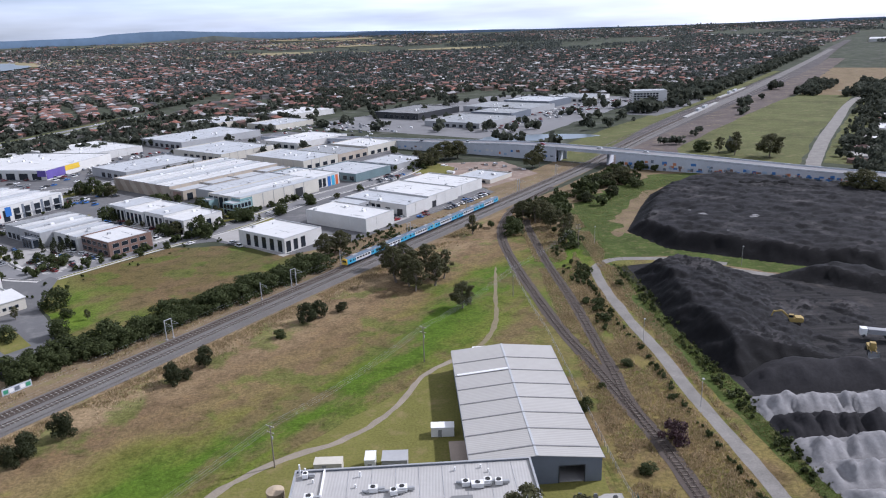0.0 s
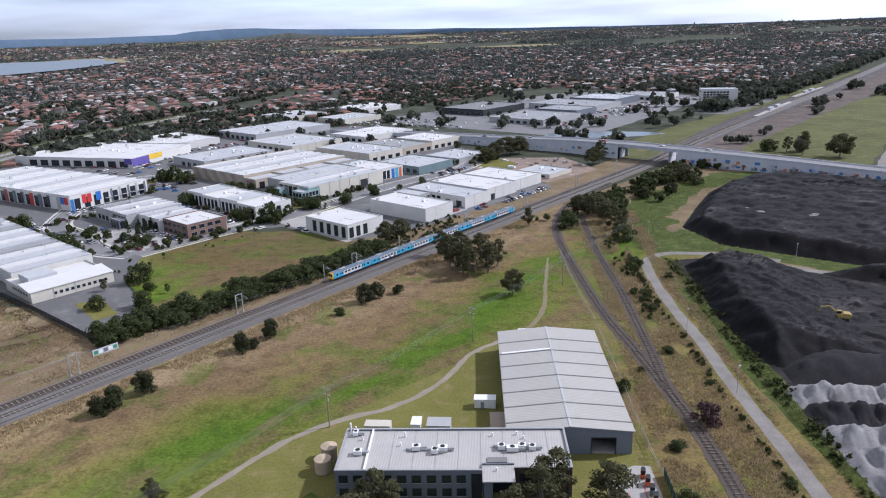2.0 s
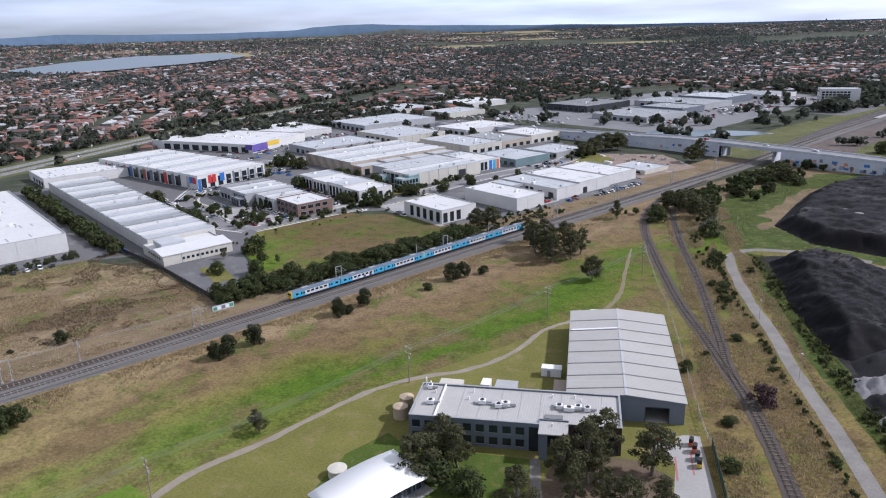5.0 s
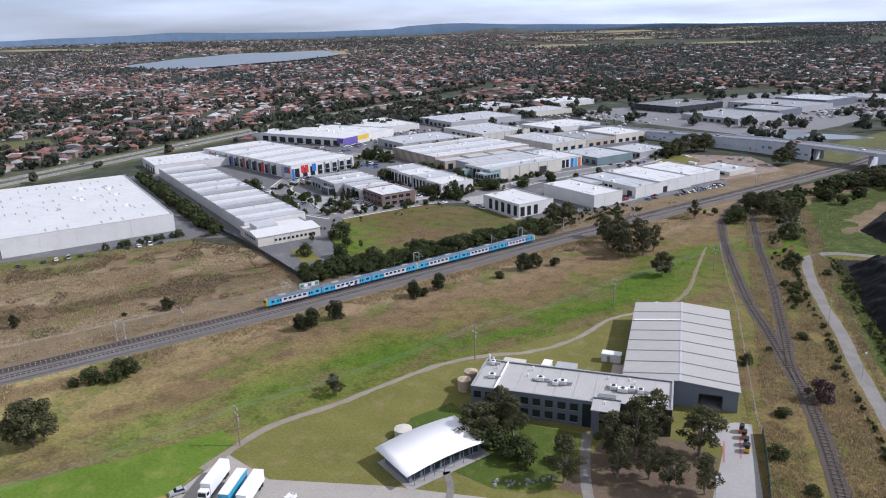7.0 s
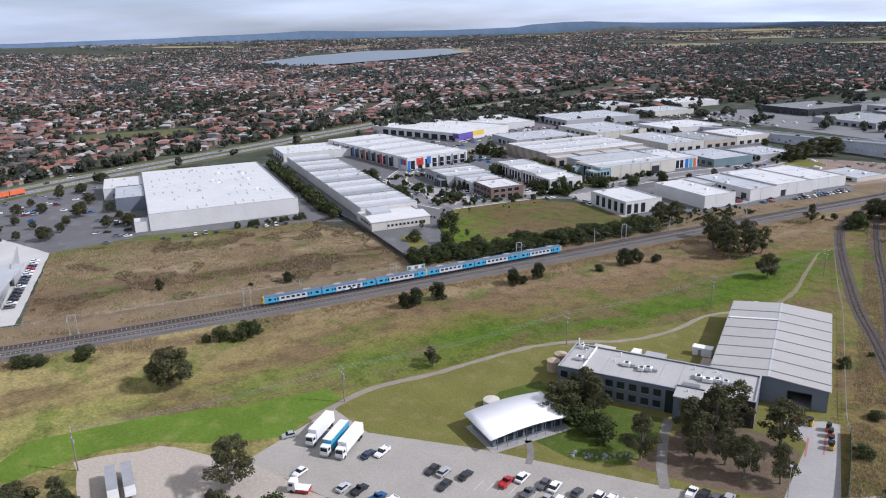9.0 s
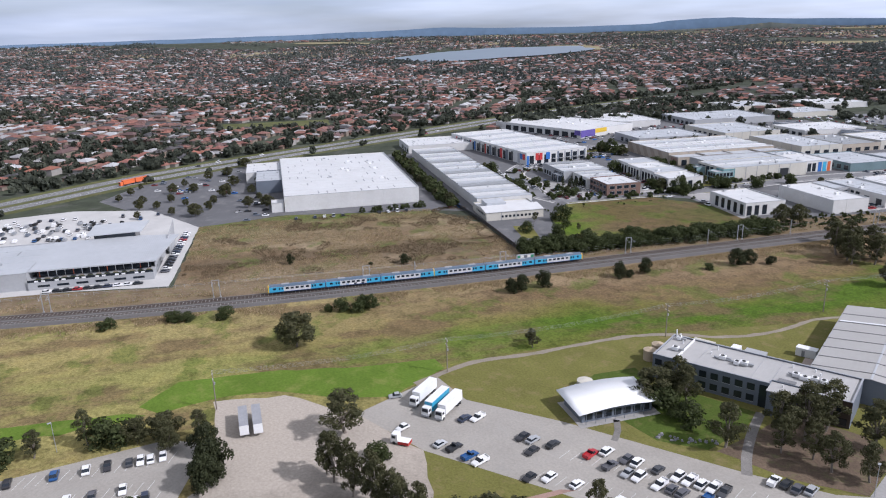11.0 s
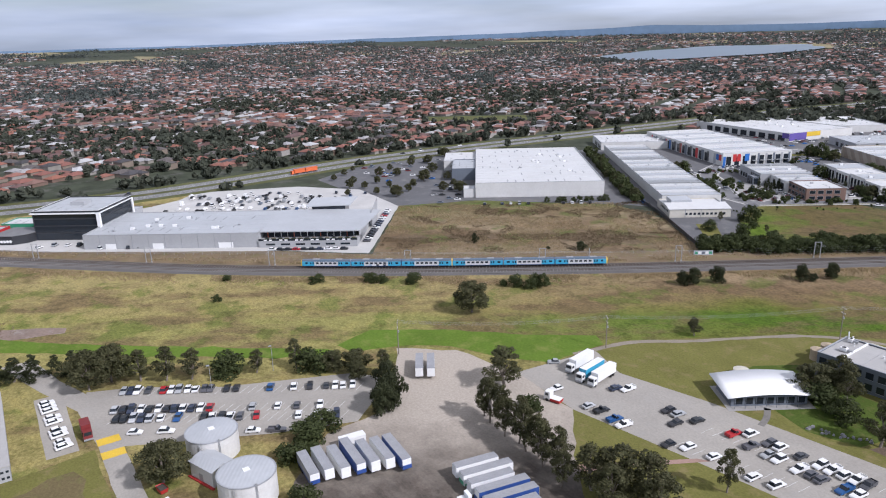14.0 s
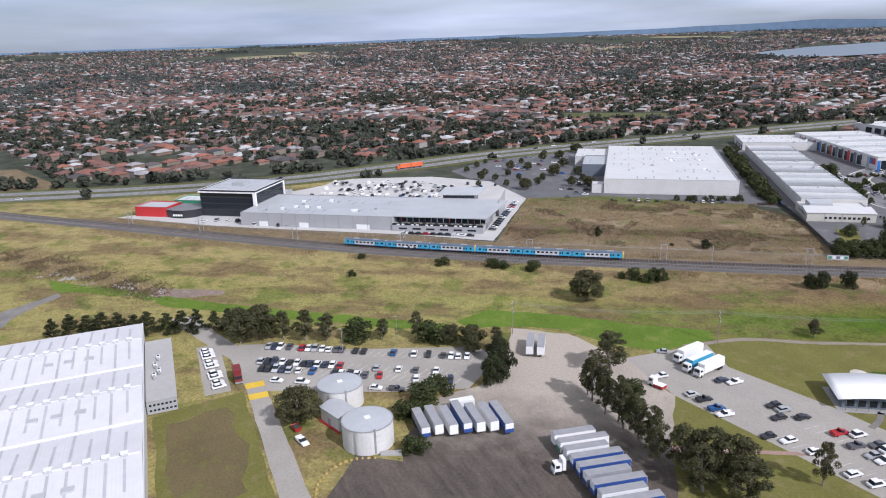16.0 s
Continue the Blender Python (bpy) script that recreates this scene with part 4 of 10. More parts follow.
# ---- railway ----
RAIL_UV = [(-700, 322), (-520, 280), (-418, 258), (-318, 242), (-232, 228), (-152, 216.5), (-73, 211.5), (12, 211), (60, 212), (144, 215.5), (228, 219.5), (341, 223.5), (510, 230), (580, 236), (749, 248), (1089, 265), (1638, 292), (2397, 326)]
rail_mid = curve_points([uv(*p).xy for p in RAIL_UV], 6)


def rise(x, y, h):
    return ground_z(x, y) + h


M["rail_bed_north"] = surface("dark_station_ballast", (0.125, 0.115, 0.115), 0.95, big=0.02, grain=0.5, small=0.3, vary=0.3, stain=(0.17, 0.15, 0.135), spec=0.1)
land("railway_bed_north", [560, 600, 741, 876, 1198, 1793, 2434, 2900], [228, 231, 236, 240, 246, 264, 312, 335], [240, 248, 268, 276, 288, 304, 342, 356], M["rail_bed_north"], 0.09, "broad grey ballast of the station tracks", "ballast", 1.0, 9)
north_rails = Mesh()
for o0, o1 in ((4, 6), (10, 12), (16, 26), (22, 34)):
    for g in (0, 1.6):
        pts = [uv(u, float(np.interp(u, [560, 600, 741, 876, 1198, 1793], [228, 231, 236, 240, 246, 264])) + g + o0 + (o1 - o0) * min(1, (u - 560) / 300) * (0.5 if u < 600 else 1)).xy for u in range(600, 1500, 20)]
        ribbon(pts, 0.5, lambda x, y: far_z(x, y, 0.22), north_rails)
structure("track_station", north_rails, M["rail"], "rusty rails of the station tracks", "track")

near_rail = [p for p in rail_mid if p.length < 900]
bed = Mesh()
ribbon([p for p in rail_mid if p.length < 2900], 15.0, lambda x, y: far_z(x, y, 0.12), bed, -0.4)
ribbon(near_rail, 12.2, 0.34, bed, 0.0)
structure("railway_bed", bed, M["ballast"], "grey stone ballast of the railway", "ballast")
structure("railway_bed_far_track", ribbon(near_rail, 4.6, 0.40, None, 3.4), M["rust_ballast"], "rust brown ballast under the far track", "ballast")
TRACKS = (3.4, -2.6)


def lay_track(points, offset, name, sleepers, rails, z, label, gauge=1.6, count=110, centre=(0, 0)):
    """Two rails on sleepers: the sleepers nearest to the centre are pieces of their own, the rest are joined."""
    track = thing(name, label, "track", kind="structure")
    for k in (-1, 1):
        r = Mesh()
        line = ribbon(points, 0.09, z + 0.30, None, offset + k * gauge / 2)
        r.add(line.v, line.f)
        r.add([(x, y, zz - 0.16) for x, y, zz in line.v], line.f)
        n = len(points)
        r.f += [(2 * i, 2 * i + 2, 2 * n + 2 * i + 2, 2 * n + 2 * i) for i in range(n - 1)] + [(2 * i + 1, 2 * n + 2 * i + 1, 2 * n + 2 * i + 3, 2 * i + 3) for i in range(n - 1)]
        part("rail", r, rails, track)
    fine = curve_points(points, 1.35)
    spots = []
    for i in range(0, len(fine) - 1):
        t = (fine[i + 1] - fine[i]).normalized()
        p = fine[i] + Vector((-t.y, t.x)) * offset
        spots.append((p, math.degrees(math.atan2(t.y, t.x))))
    spots.sort(key=lambda s: (s[0] - Vector(centre)).length)
    one = Mesh().box(-0.13, -1.3, -0.06, 0.13, 1.3, 0.14).data("sleeper", sleepers)
    for p, a in spots[:count]:
        ob = part("sleeper", one, sleepers, track)
        ob.matrix_basis = pose(p.x, p.y, z, 0, 0, a)
    rest = Mesh()
    for p, a in spots[count:]:
        if p.length < 700:
            rest.box(-0.13, -1.3, -0.06, 0.13, 1.3, 0.14, a, (p.x, p.y, z))
    if rest.v:
        tagged(part("sleeper_run", rest, sleepers, track), kind="stuff")


lay_track(near_rail, TRACKS[0], "track_far", M["sleeper"], M["rail"], 0.43, "far railway track on concrete sleepers", centre=(-150, 150), count=36)
lay_track(near_rail, TRACKS[1], "track_near", M["sleeper"], M["rail"], 0.37, "near railway track on concrete sleepers", centre=(-150, 150), count=36)
siding_a = curve_points([uv(430, 219).xy, (46, 425), (34, 385), (31, 350), (34, 304), (41, 243), (47, 211), (51, 188), (55, 165), (57.5, 140), (59, 100), (60, 40)], 4)
siding_b = curve_points([(48, 392), (47, 374), (48, 319), (51, 267), (52, 228), (52.5, 203), (52.5, 184), (55, 165)], 4)
sb = Mesh()
ribbon(siding_a, 5.0, 0.10, sb, 0.0, 0.5)
structure("siding_bed", sb, M["rust_ballast"], "old brown ballast of the siding", "ballast")
structure("siding_bed_loop", ribbon(siding_b, 4.4, 0.115, None, 0.0, 0.5), M["rust_ballast"], "old brown ballast of the loop siding", "ballast")
lay_track(siding_a, 0, "track_siding", M["old_sleeper"], M["rail"], 0.13, "rusty siding track on old sleepers", centre=(52, 180), count=40)
lay_track(siding_b, 0, "track_loop", M["old_sleeper"], M["rail"], 0.14, "rusty loop track on old sleepers", centre=(52, 180), count=30)

# ---- roads ----
highway = curve_points([(-600, -420), (-560, -300), (-524, -198), (-489, -79), (-477, 15), (-486, 105), (-500, 201), (-500, 320), (-492, 452), (-486, 560), (-470, 760), (-430, 1000), (-380, 1300)], 10)
for k in (-1, 1):
    structure("highway", ribbon(highway, 12.5, 0.09, None, k * 10.0), M["highway"], "dark asphalt carriageway of the highway", "highway")
structure("highway_median", ribbon(highway, 50, 0.06), M["paddock"], "grass median and verges of the highway", "verge")
lane = Mesh()
for k in (-1, 1):
    for o in (6.5, 10.0, 13.8):
        ribbon(highway, 0.3, 0.11, lane, k * o)
structure("highway_lines", lane, M["line"], "white lane lines of the highway", "lane lines")
streets = [
    [uv(148, 336), uv(198, 336), uv(250, 333), uv(287, 338), uv(336, 344), uv(415, 342), uv(470, 360)],
    [uv(148, 336), uv(140, 360), uv(146, 400), uv(154, 444), uv(230, 530), uv(279, 524), uv(347, 534)],
]
for k, s in enumerate(streets):
    structure("road", ribbon(curve_points(s, 5), 10, 0.10 + 0.008 * k), M["highway"], "estate street of dark asphalt", "road")


for k, s in enumerate(streets):
    kerb = Mesh()
    for o in (-5.2, 5.2):
        ribbon(curve_points(s, 5), 0.5, 0.16, kerb, o)
        ribbon(curve_points(s, 5), 1.6, 0.125, kerb, o * 1.45)
    structure("kerb", kerb, M["new_concrete"], "pale concrete kerb and footpath of the estate street", "kerb")


# ---- buildings ----
def block(name, label, u0, v0, u1, v1, h, wall, roof, category="warehouse", angle=GA, origin=None, gable=0.0, steps=0, wins=(), doors=(), parapet=0.5, vents=0, slab=None):
    """A building on the grid: walls with thickness and parapet, roof, windows and doors. Its own axes: x along u, y along v, from the corner (u0, v0).
    wins and doors: (side, from, bottom, width, height) with side 's' facing -v, 'w' facing -u, 'e' facing +u."""
    p = origin if origin is not None else uv(u0, v0)
    L, D = u1 - u0, v1 - v0
    root = thing(name, label, category, pose(p[0], p[1], 0, 0, 0, angle))
    w = Mesh()
    T = 0.3
    for x0, y0, x1, y1 in ((0, 0, L, T), (0, D - T, L, D), (0, T, T, D - T), (L - T, T, L, D - T)):
        w.box(x0, y0, 0, x1, y1, h)
    part("wall", w, M[wall], root)
    part("coping", Mesh().box(-0.06, -0.06, h, L + 0.06, T + 0.05, h + 0.12).box(-0.06, T + 0.05, h, T + 0.05, D + 0.06, h + 0.12).box(L - T - 0.05, T + 0.05, h, L + 0.06, D + 0.06, h + 0.12), M["steel"] if slab is None else M[slab], root)
    r = Mesh()
    z = h - parapet
    if gable:
        r.add([(T, T, z), (L - T, T, z), (L - T, D - T, z), (T, D - T, z), (L / 2, T, z + gable), (L / 2, D - T, z + gable)], [(0, 4, 5, 3), (4, 1, 2, 5), (0, 1, 4), (2, 3, 5), (3, 2, 1, 0)])
        part("roof", r, M[roof], root)
    elif steps:
        for k in range(steps):
            y0, y1 = T + (D - 2 * T) * k / steps, T + (D - 2 * T) * (k + 1) / steps
            r = Mesh()
            r.add([(T, y0, z - 0.2), (L - T, y0, z - 0.2), (L - T, y1, z - 0.2), (T, y1, z - 0.2), (T, y0, z + 0.9), (L - T, y0, z + 0.9), (L - T, y1 - 0.3, z + 0.1), (T, y1 - 0.3, z + 0.1)], [(3, 2, 1, 0), (4, 5, 6, 7), (0, 1, 5, 4), (1, 2, 6, 5), (2, 3, 7, 6), (3, 0, 4, 7)])
            part("roof_bay", r, M[("pale_sheet", "white_sheet", "pale_sheet", "white_sheet", "grey_bay")[k % 5] if roof == "pale_sheet" else ("white_sheet", "white_sheet", "pale_sheet")[k % 3]], root)
    else:
        r.box(T, T, z - 0.2, L - T, D - T, z)
        part("roof", r, M[roof], root)
        n = max(2, int(D / 9))
        for k in range(1, n):
            part("roof_lap", Mesh().box(T, D * k / n - 0.15, z, L - T, D * k / n + 0.15, z + 0.08), M[roof], root)
    rnd = random.Random(int(abs(u0 * 7 + v0 * 3)))
    for k in range(vents):
        x, y = rnd.uniform(0.2, 0.8) * L, rnd.uniform(0.2, 0.8) * D
        a = part("roof_unit", Mesh().box(x - 1.1, y - 0.8, z, x + 1.1, y + 0.8, z + 1.2), M["white_paint"], root)
        part("duct", Mesh().box(x + 1.1, y - 0.3, z, x + 2.4, y + 0.3, z + 0.6), M["steel"], a)

    if L * D > 500 and not gable:
        fit, strip = Mesh(), Mesh()
        for k in range(int(min(14, L * D / 260))):
            x, y = rnd.uniform(0.06, 0.94) * L, rnd.uniform(0.06, 0.94) * D
            top = z + (1.0 if steps else 0.0)
            fit.tube((x, y, z - 0.1), (x, y, top + rnd.uniform(0.4, 0.9)), rnd.uniform(0.18, 0.4), n=6)
            if k % 5 == 0:
                fit.box(x + 1, y + 1, z - 0.1, x + 2.6, y + 2.2, top + 0.9)
        tagged(part("roof_vent_run", fit, M["steel"], root), kind="stuff")
        if not steps:
            for k in range(1, int(L / 5.5)):
                for j in range(max(1, int(D / 22))):
                    if rnd.random() < 0.6:
                        y = (j + rnd.uniform(0.15, 0.4)) * D / max(1, int(D / 22))
                        strip.box(5.5 * k - 0.4, y, z + 0.005, 5.5 * k + 0.4, min(D - 1, y + 7), z + 0.03)
            if strip.v:
                tagged(part("skylight_run", strip, M["grey_bay"], root), kind="stuff")

    if wall in ("white_wall", "cream_wall", "beige_wall", "grey_wall") and L * D > 900 and origin is None and u0 < 420:
        for k in range(1, int(L / 9)):
            part("pilaster", Mesh().box(9 * k - 0.18, -0.1, 0.02, 9 * k + 0.18, -0.005, h - 0.02), M["grey_paint" if wall != "white_wall" else wall], root)
        for k in range(1, int(D / 12)):
            part("pilaster", Mesh().box(-0.1, 12 * k - 0.18, 0.02, -0.005, 12 * k + 0.18, h - 0.02), M["grey_paint" if wall != "white_wall" else wall], root)

    def opening(kind, side, s, b, ww, hh, mat, out):
        f, g = Mesh(), Mesh()
        fr = 0.12
        for mesh_, grow, depth in ((f, fr, out), (g, 0.0, out + 0.02)):
            if side == "s":
                mesh_.box(s - grow, -depth, b - grow, s + ww + grow, 0.02, b + hh + grow)
            elif side == "w":
                mesh_.box(-depth, s - grow, b - grow, 0.02, s + ww + grow, b + hh + grow)
            else:
                mesh_.box(L - 0.02, s - grow, b - grow, L + depth, s + ww + grow, b + hh + grow)
        o = part(kind, f, M["grey_paint"], root)
        part("pane" if kind == "window" else "leaf", g, M[mat], o)

    for row in wins:
        opening("window", *row, "glass", 0.06)
    for row in doors:
        opening("roller_door", *row[:5], row[5] if len(row) > 5 else "grey_paint", 0.06)
    return root


def row_of(side, start, step, count, bottom, width, height):
    return [(side, start + step * k, bottom, width, height) for k in range(count)]


block("warehouse", "large white flat-roofed warehouse", -26, 366, 60, 516, 10, "white_wall", "white_sheet", vents=6)
block("row_warehouse", "long white warehouse row with a stepped sheet roof", 90, 333, 126, 545, 6.6, "white_wall", "pale_sheet", steps=22)
block("row_office", "cream office with a row of square windows", 87, 303, 122, 332, 4.9, "cream_wall", "white_sheet", "office", wins=row_of("s", 9, 2.4, 10, 1.6, 1.3, 1.2) + row_of("w", 4, 3, 6, 2.4, 1.6, 1.2))
block("unit_building", "white two-storey building with dark glazing", 230, 265, 256, 300, 7.8, "white_wall", "white_sheet", wins=row_of("w", 2, 6, 5, 0.5, 3, 6) + row_of("s", 1, 5, 3, 0.6, 3, 5.5))
block("white_factory", "long white windowless factory", 279, 254, 303, 300, 8, "white_wall", "white_sheet", vents=2)
block("court_unit", "white unit on the service court", 317, 256, 340, 305, 7.4, "white_wall", "pale_sheet", vents=2, wins=row_of("w", 20, 4, 6, 0.6, 3, 5), doors=[("w", 3, 0, 4, 4.5, "dark_wall"), ("w", 12, 0, 4, 4.5, "dark_wall")])
block("court_unit", "white unit on the service court", 340, 257, 372, 305, 7.8, "white_wall", "white_sheet", doors=[("s", 4, 0, 4, 4, "dark_wall")])
block("court_unit", "white unit with roof panels", 372, 260, 406, 305, 7.0, "white_wall", "white_sheet")
block("court_office", "dark-fronted unit at the end of the court", 303, 284, 317, 305, 7.2, "grey_wall", "pale_sheet", wins=row_of("s", 1, 4, 3, 0.5, 3, 5))
for k in range(4):
    block("unit_row", "white unit of a row with tall dark blue windows", 226 + (k % 2) * 0.6, 342 + 19.6 * k, 252, 361.4 + 19.6 * k, 8 + (0, 0.7, 0.2, 0.6)[k], "white_wall", ("white_sheet", "pale_sheet")[k % 2], wins=row_of("w", 2.0, 4.2, 4, 0.3, 2.6, 6.3) + (row_of("s", 3, 6, 3, 0.6, 3, 5) if k == 0 else []), doors=[("w", 18.6, 0.05, 0.7, 7.4, "blue_grey_wall")], vents=1)
block("brick_office", "brown brick two-storey office", 180, 339, 204, 365, 8, "brick", "white_sheet", "office", wins=row_of("w", 2, 5, 5, 1, 3.4, 2) + row_of("w", 2, 5, 5, 4.6, 3.4, 2) + row_of("s", 2, 5, 4, 1, 3.4, 2) + row_of("s", 2, 5, 4, 4.6, 3.4, 2))
block("workshop", "white workshop beside the brick office", 178, 366, 204, 390, 7.2, "white_wall", "pale_sheet", steps=3, wins=row_of("w", 2, 7, 3, 0.4, 4, 5))
block("workshop", "pale grey workshop row with glazed entry", 171, 390.4, 206, 430, 7.8, "grey_wall", "pale_sheet", steps=5, wins=row_of("w", 1, 3.4, 5, 0.4, 2.6, 6) + row_of("w", 24, 5, 3, 0.6, 3.4, 3), vents=2)
block("entry_block", "blue-grey glazed entry of the workshop", 166.5, 391, 170.9, 402, 5.6, "blue_grey_wall", "pale_sheet", "entry block", wins=row_of("w", 0.8, 3.4, 3, 0.4, 2.6, 4.4) + [("s", 0.6, 0.4, 3, 4.4)])
block("beige_factory", "large beige concrete factory with a pale roof", 278, 431, 375, 500, 8.6, "beige_wall", "white_sheet", vents=8, steps=7, doors=[("s", 8, 0, 5, 5, "grey_paint"), ("s", 40, 0, 5, 5, "grey_paint"), ("s", 70, 0, 5, 5, "grey_paint")])
for k in range(4):
    block("beige_workshop", "low beige workshop along the concrete factory", 278 + 24.3 * k, 416.6, 302 + 24.3 * k, 430.6, 7.0 + (k % 2) * 0.5, "beige_wall", "pale_sheet", "workshop", wins=row_of("s", 3, 9, 2, 0.4, 4.5, 4.5), doors=[("s", 20.5, 0.05, 2.4, 6.2, "mulch")] + ([("w", 2, 0.05, 9, 6.0, "brick_path")] if k == 0 else []))
block("glass_corner_factory", "pale grey factory with a teal glass corner", 277, 356, 345, 388, 9, "cream_wall", "pale_sheet", wins=row_of("w", 12, 5, 4, 0.6, 4, 7), doors=[("s", 46, 0, 7, 6, "dark_wall")], steps=3, vents=3)
block("glass_pod", "pale blue-green glazed office pod", 269, 353, 283, 363, 7.4, "glass_green", "pale_sheet", "office", wins=row_of("s", 0.6, 2.7, 5, 0.4, 2.1, 2.6) + row_of("s", 0.6, 2.7, 5, 3.8, 2.1, 2.6) + row_of("w", 0.6, 3.1, 3, 0.4, 2.4, 2.6) + row_of("w", 0.6, 3.1, 3, 3.8, 2.4, 2.6))
block("glass_pod", "pale blue-green glazed office pod", 270, 378, 276.8, 388, 6.6, "glass_green", "pale_sheet", "office", wins=row_of("w", 0.6, 3.1, 3, 0.6, 2.4, 5.2))
block("blue_unit", "unit with a bright blue glazed front", 346, 362, 372, 392, 8.4, "white_wall", "white_sheet", wins=row_of("s", 1, 4, 3, 0.5, 3, 6), doors=[("s", 14, 0.05, 3, 7, "blue"), ("s", 18, 0.05, 3, 7, "sky_blue"), ("s", 22, 0.05, 2.5, 7, "orange")])
block("grey_factory", "grey factory with a sheet roof", 285, 390, 350, 412, 8, "grey_wall", "pale_sheet")
block("teal_factory", "low teal-walled factory with a pale roof", 380, 353, 420, 398, 6.2, "teal_wall", "pale_sheet", wins=row_of("w", 2, 7, 6, 1, 4, 3))
for k, (a, b, c, d, h) in enumerate(((396, 424, 436, 493, 7.6), (436.4, 424, 474, 480, 6.8), (474.4, 424, 516, 470, 7.8))):
    block("beige_store", "beige retail store with a flat roof and units on it", a, b, c, d, h, ("cream_wall", "beige_wall", "cream_wall")[k], ("pale_sheet", "grey_bay", "white_sheet")[k], vents=5, wins=row_of("s", 4, 9, 4, 0.4, 5, 3))
block("panel_row", "white unit row with coloured panels", 0, 0, 59, 144, 10, "white_wall", "white_sheet", angle=65, origin=(-276, 410), steps=14, wins=row_of("w", 24, 10, 11, 0.4, 5, 7) + row_of("s", 3, 7, 8, 0.4, 4, 7), doors=[("w", 30.4 + 10 * k, 0.05, 2.6, 8.6, ("blue_grey_wall", "red", "grey_paint")[k % 3]) for k in range(11)] + [("s", 0.3, 0.05, 2.2, 7.5, "blue")])
block("retail_row", "white retail row with a purple and yellow front", 0, 0, 83, 125, 8, "white_wall", "white_sheet", angle=79, origin=(-314, 562), vents=5, wins=row_of("w", 5, 12, 9, 0.4, 8, 5))
block("showroom", "large grey showroom with a pale roof", -237, 254, -141, 306, 8, "grey_wall", "pale_sheet", "showroom", vents=8, doors=[("s", 12, 0, 6, 3, "white_paint"), ("s", 38, 0, 6, 3, "white_paint"), ("s", 74, 0, 8, 3, "white_paint")])
block("dark_office", "black glass four-storey office block", -276, 274, -237, 313, 17, "dark_wall", "pale_sheet", "office", slab="white_paint")
block("red_shop", "red-walled tyre shop with a flat roof", -320, 267, -297, 284, 6.5, "red", "pale_sheet", "shop")


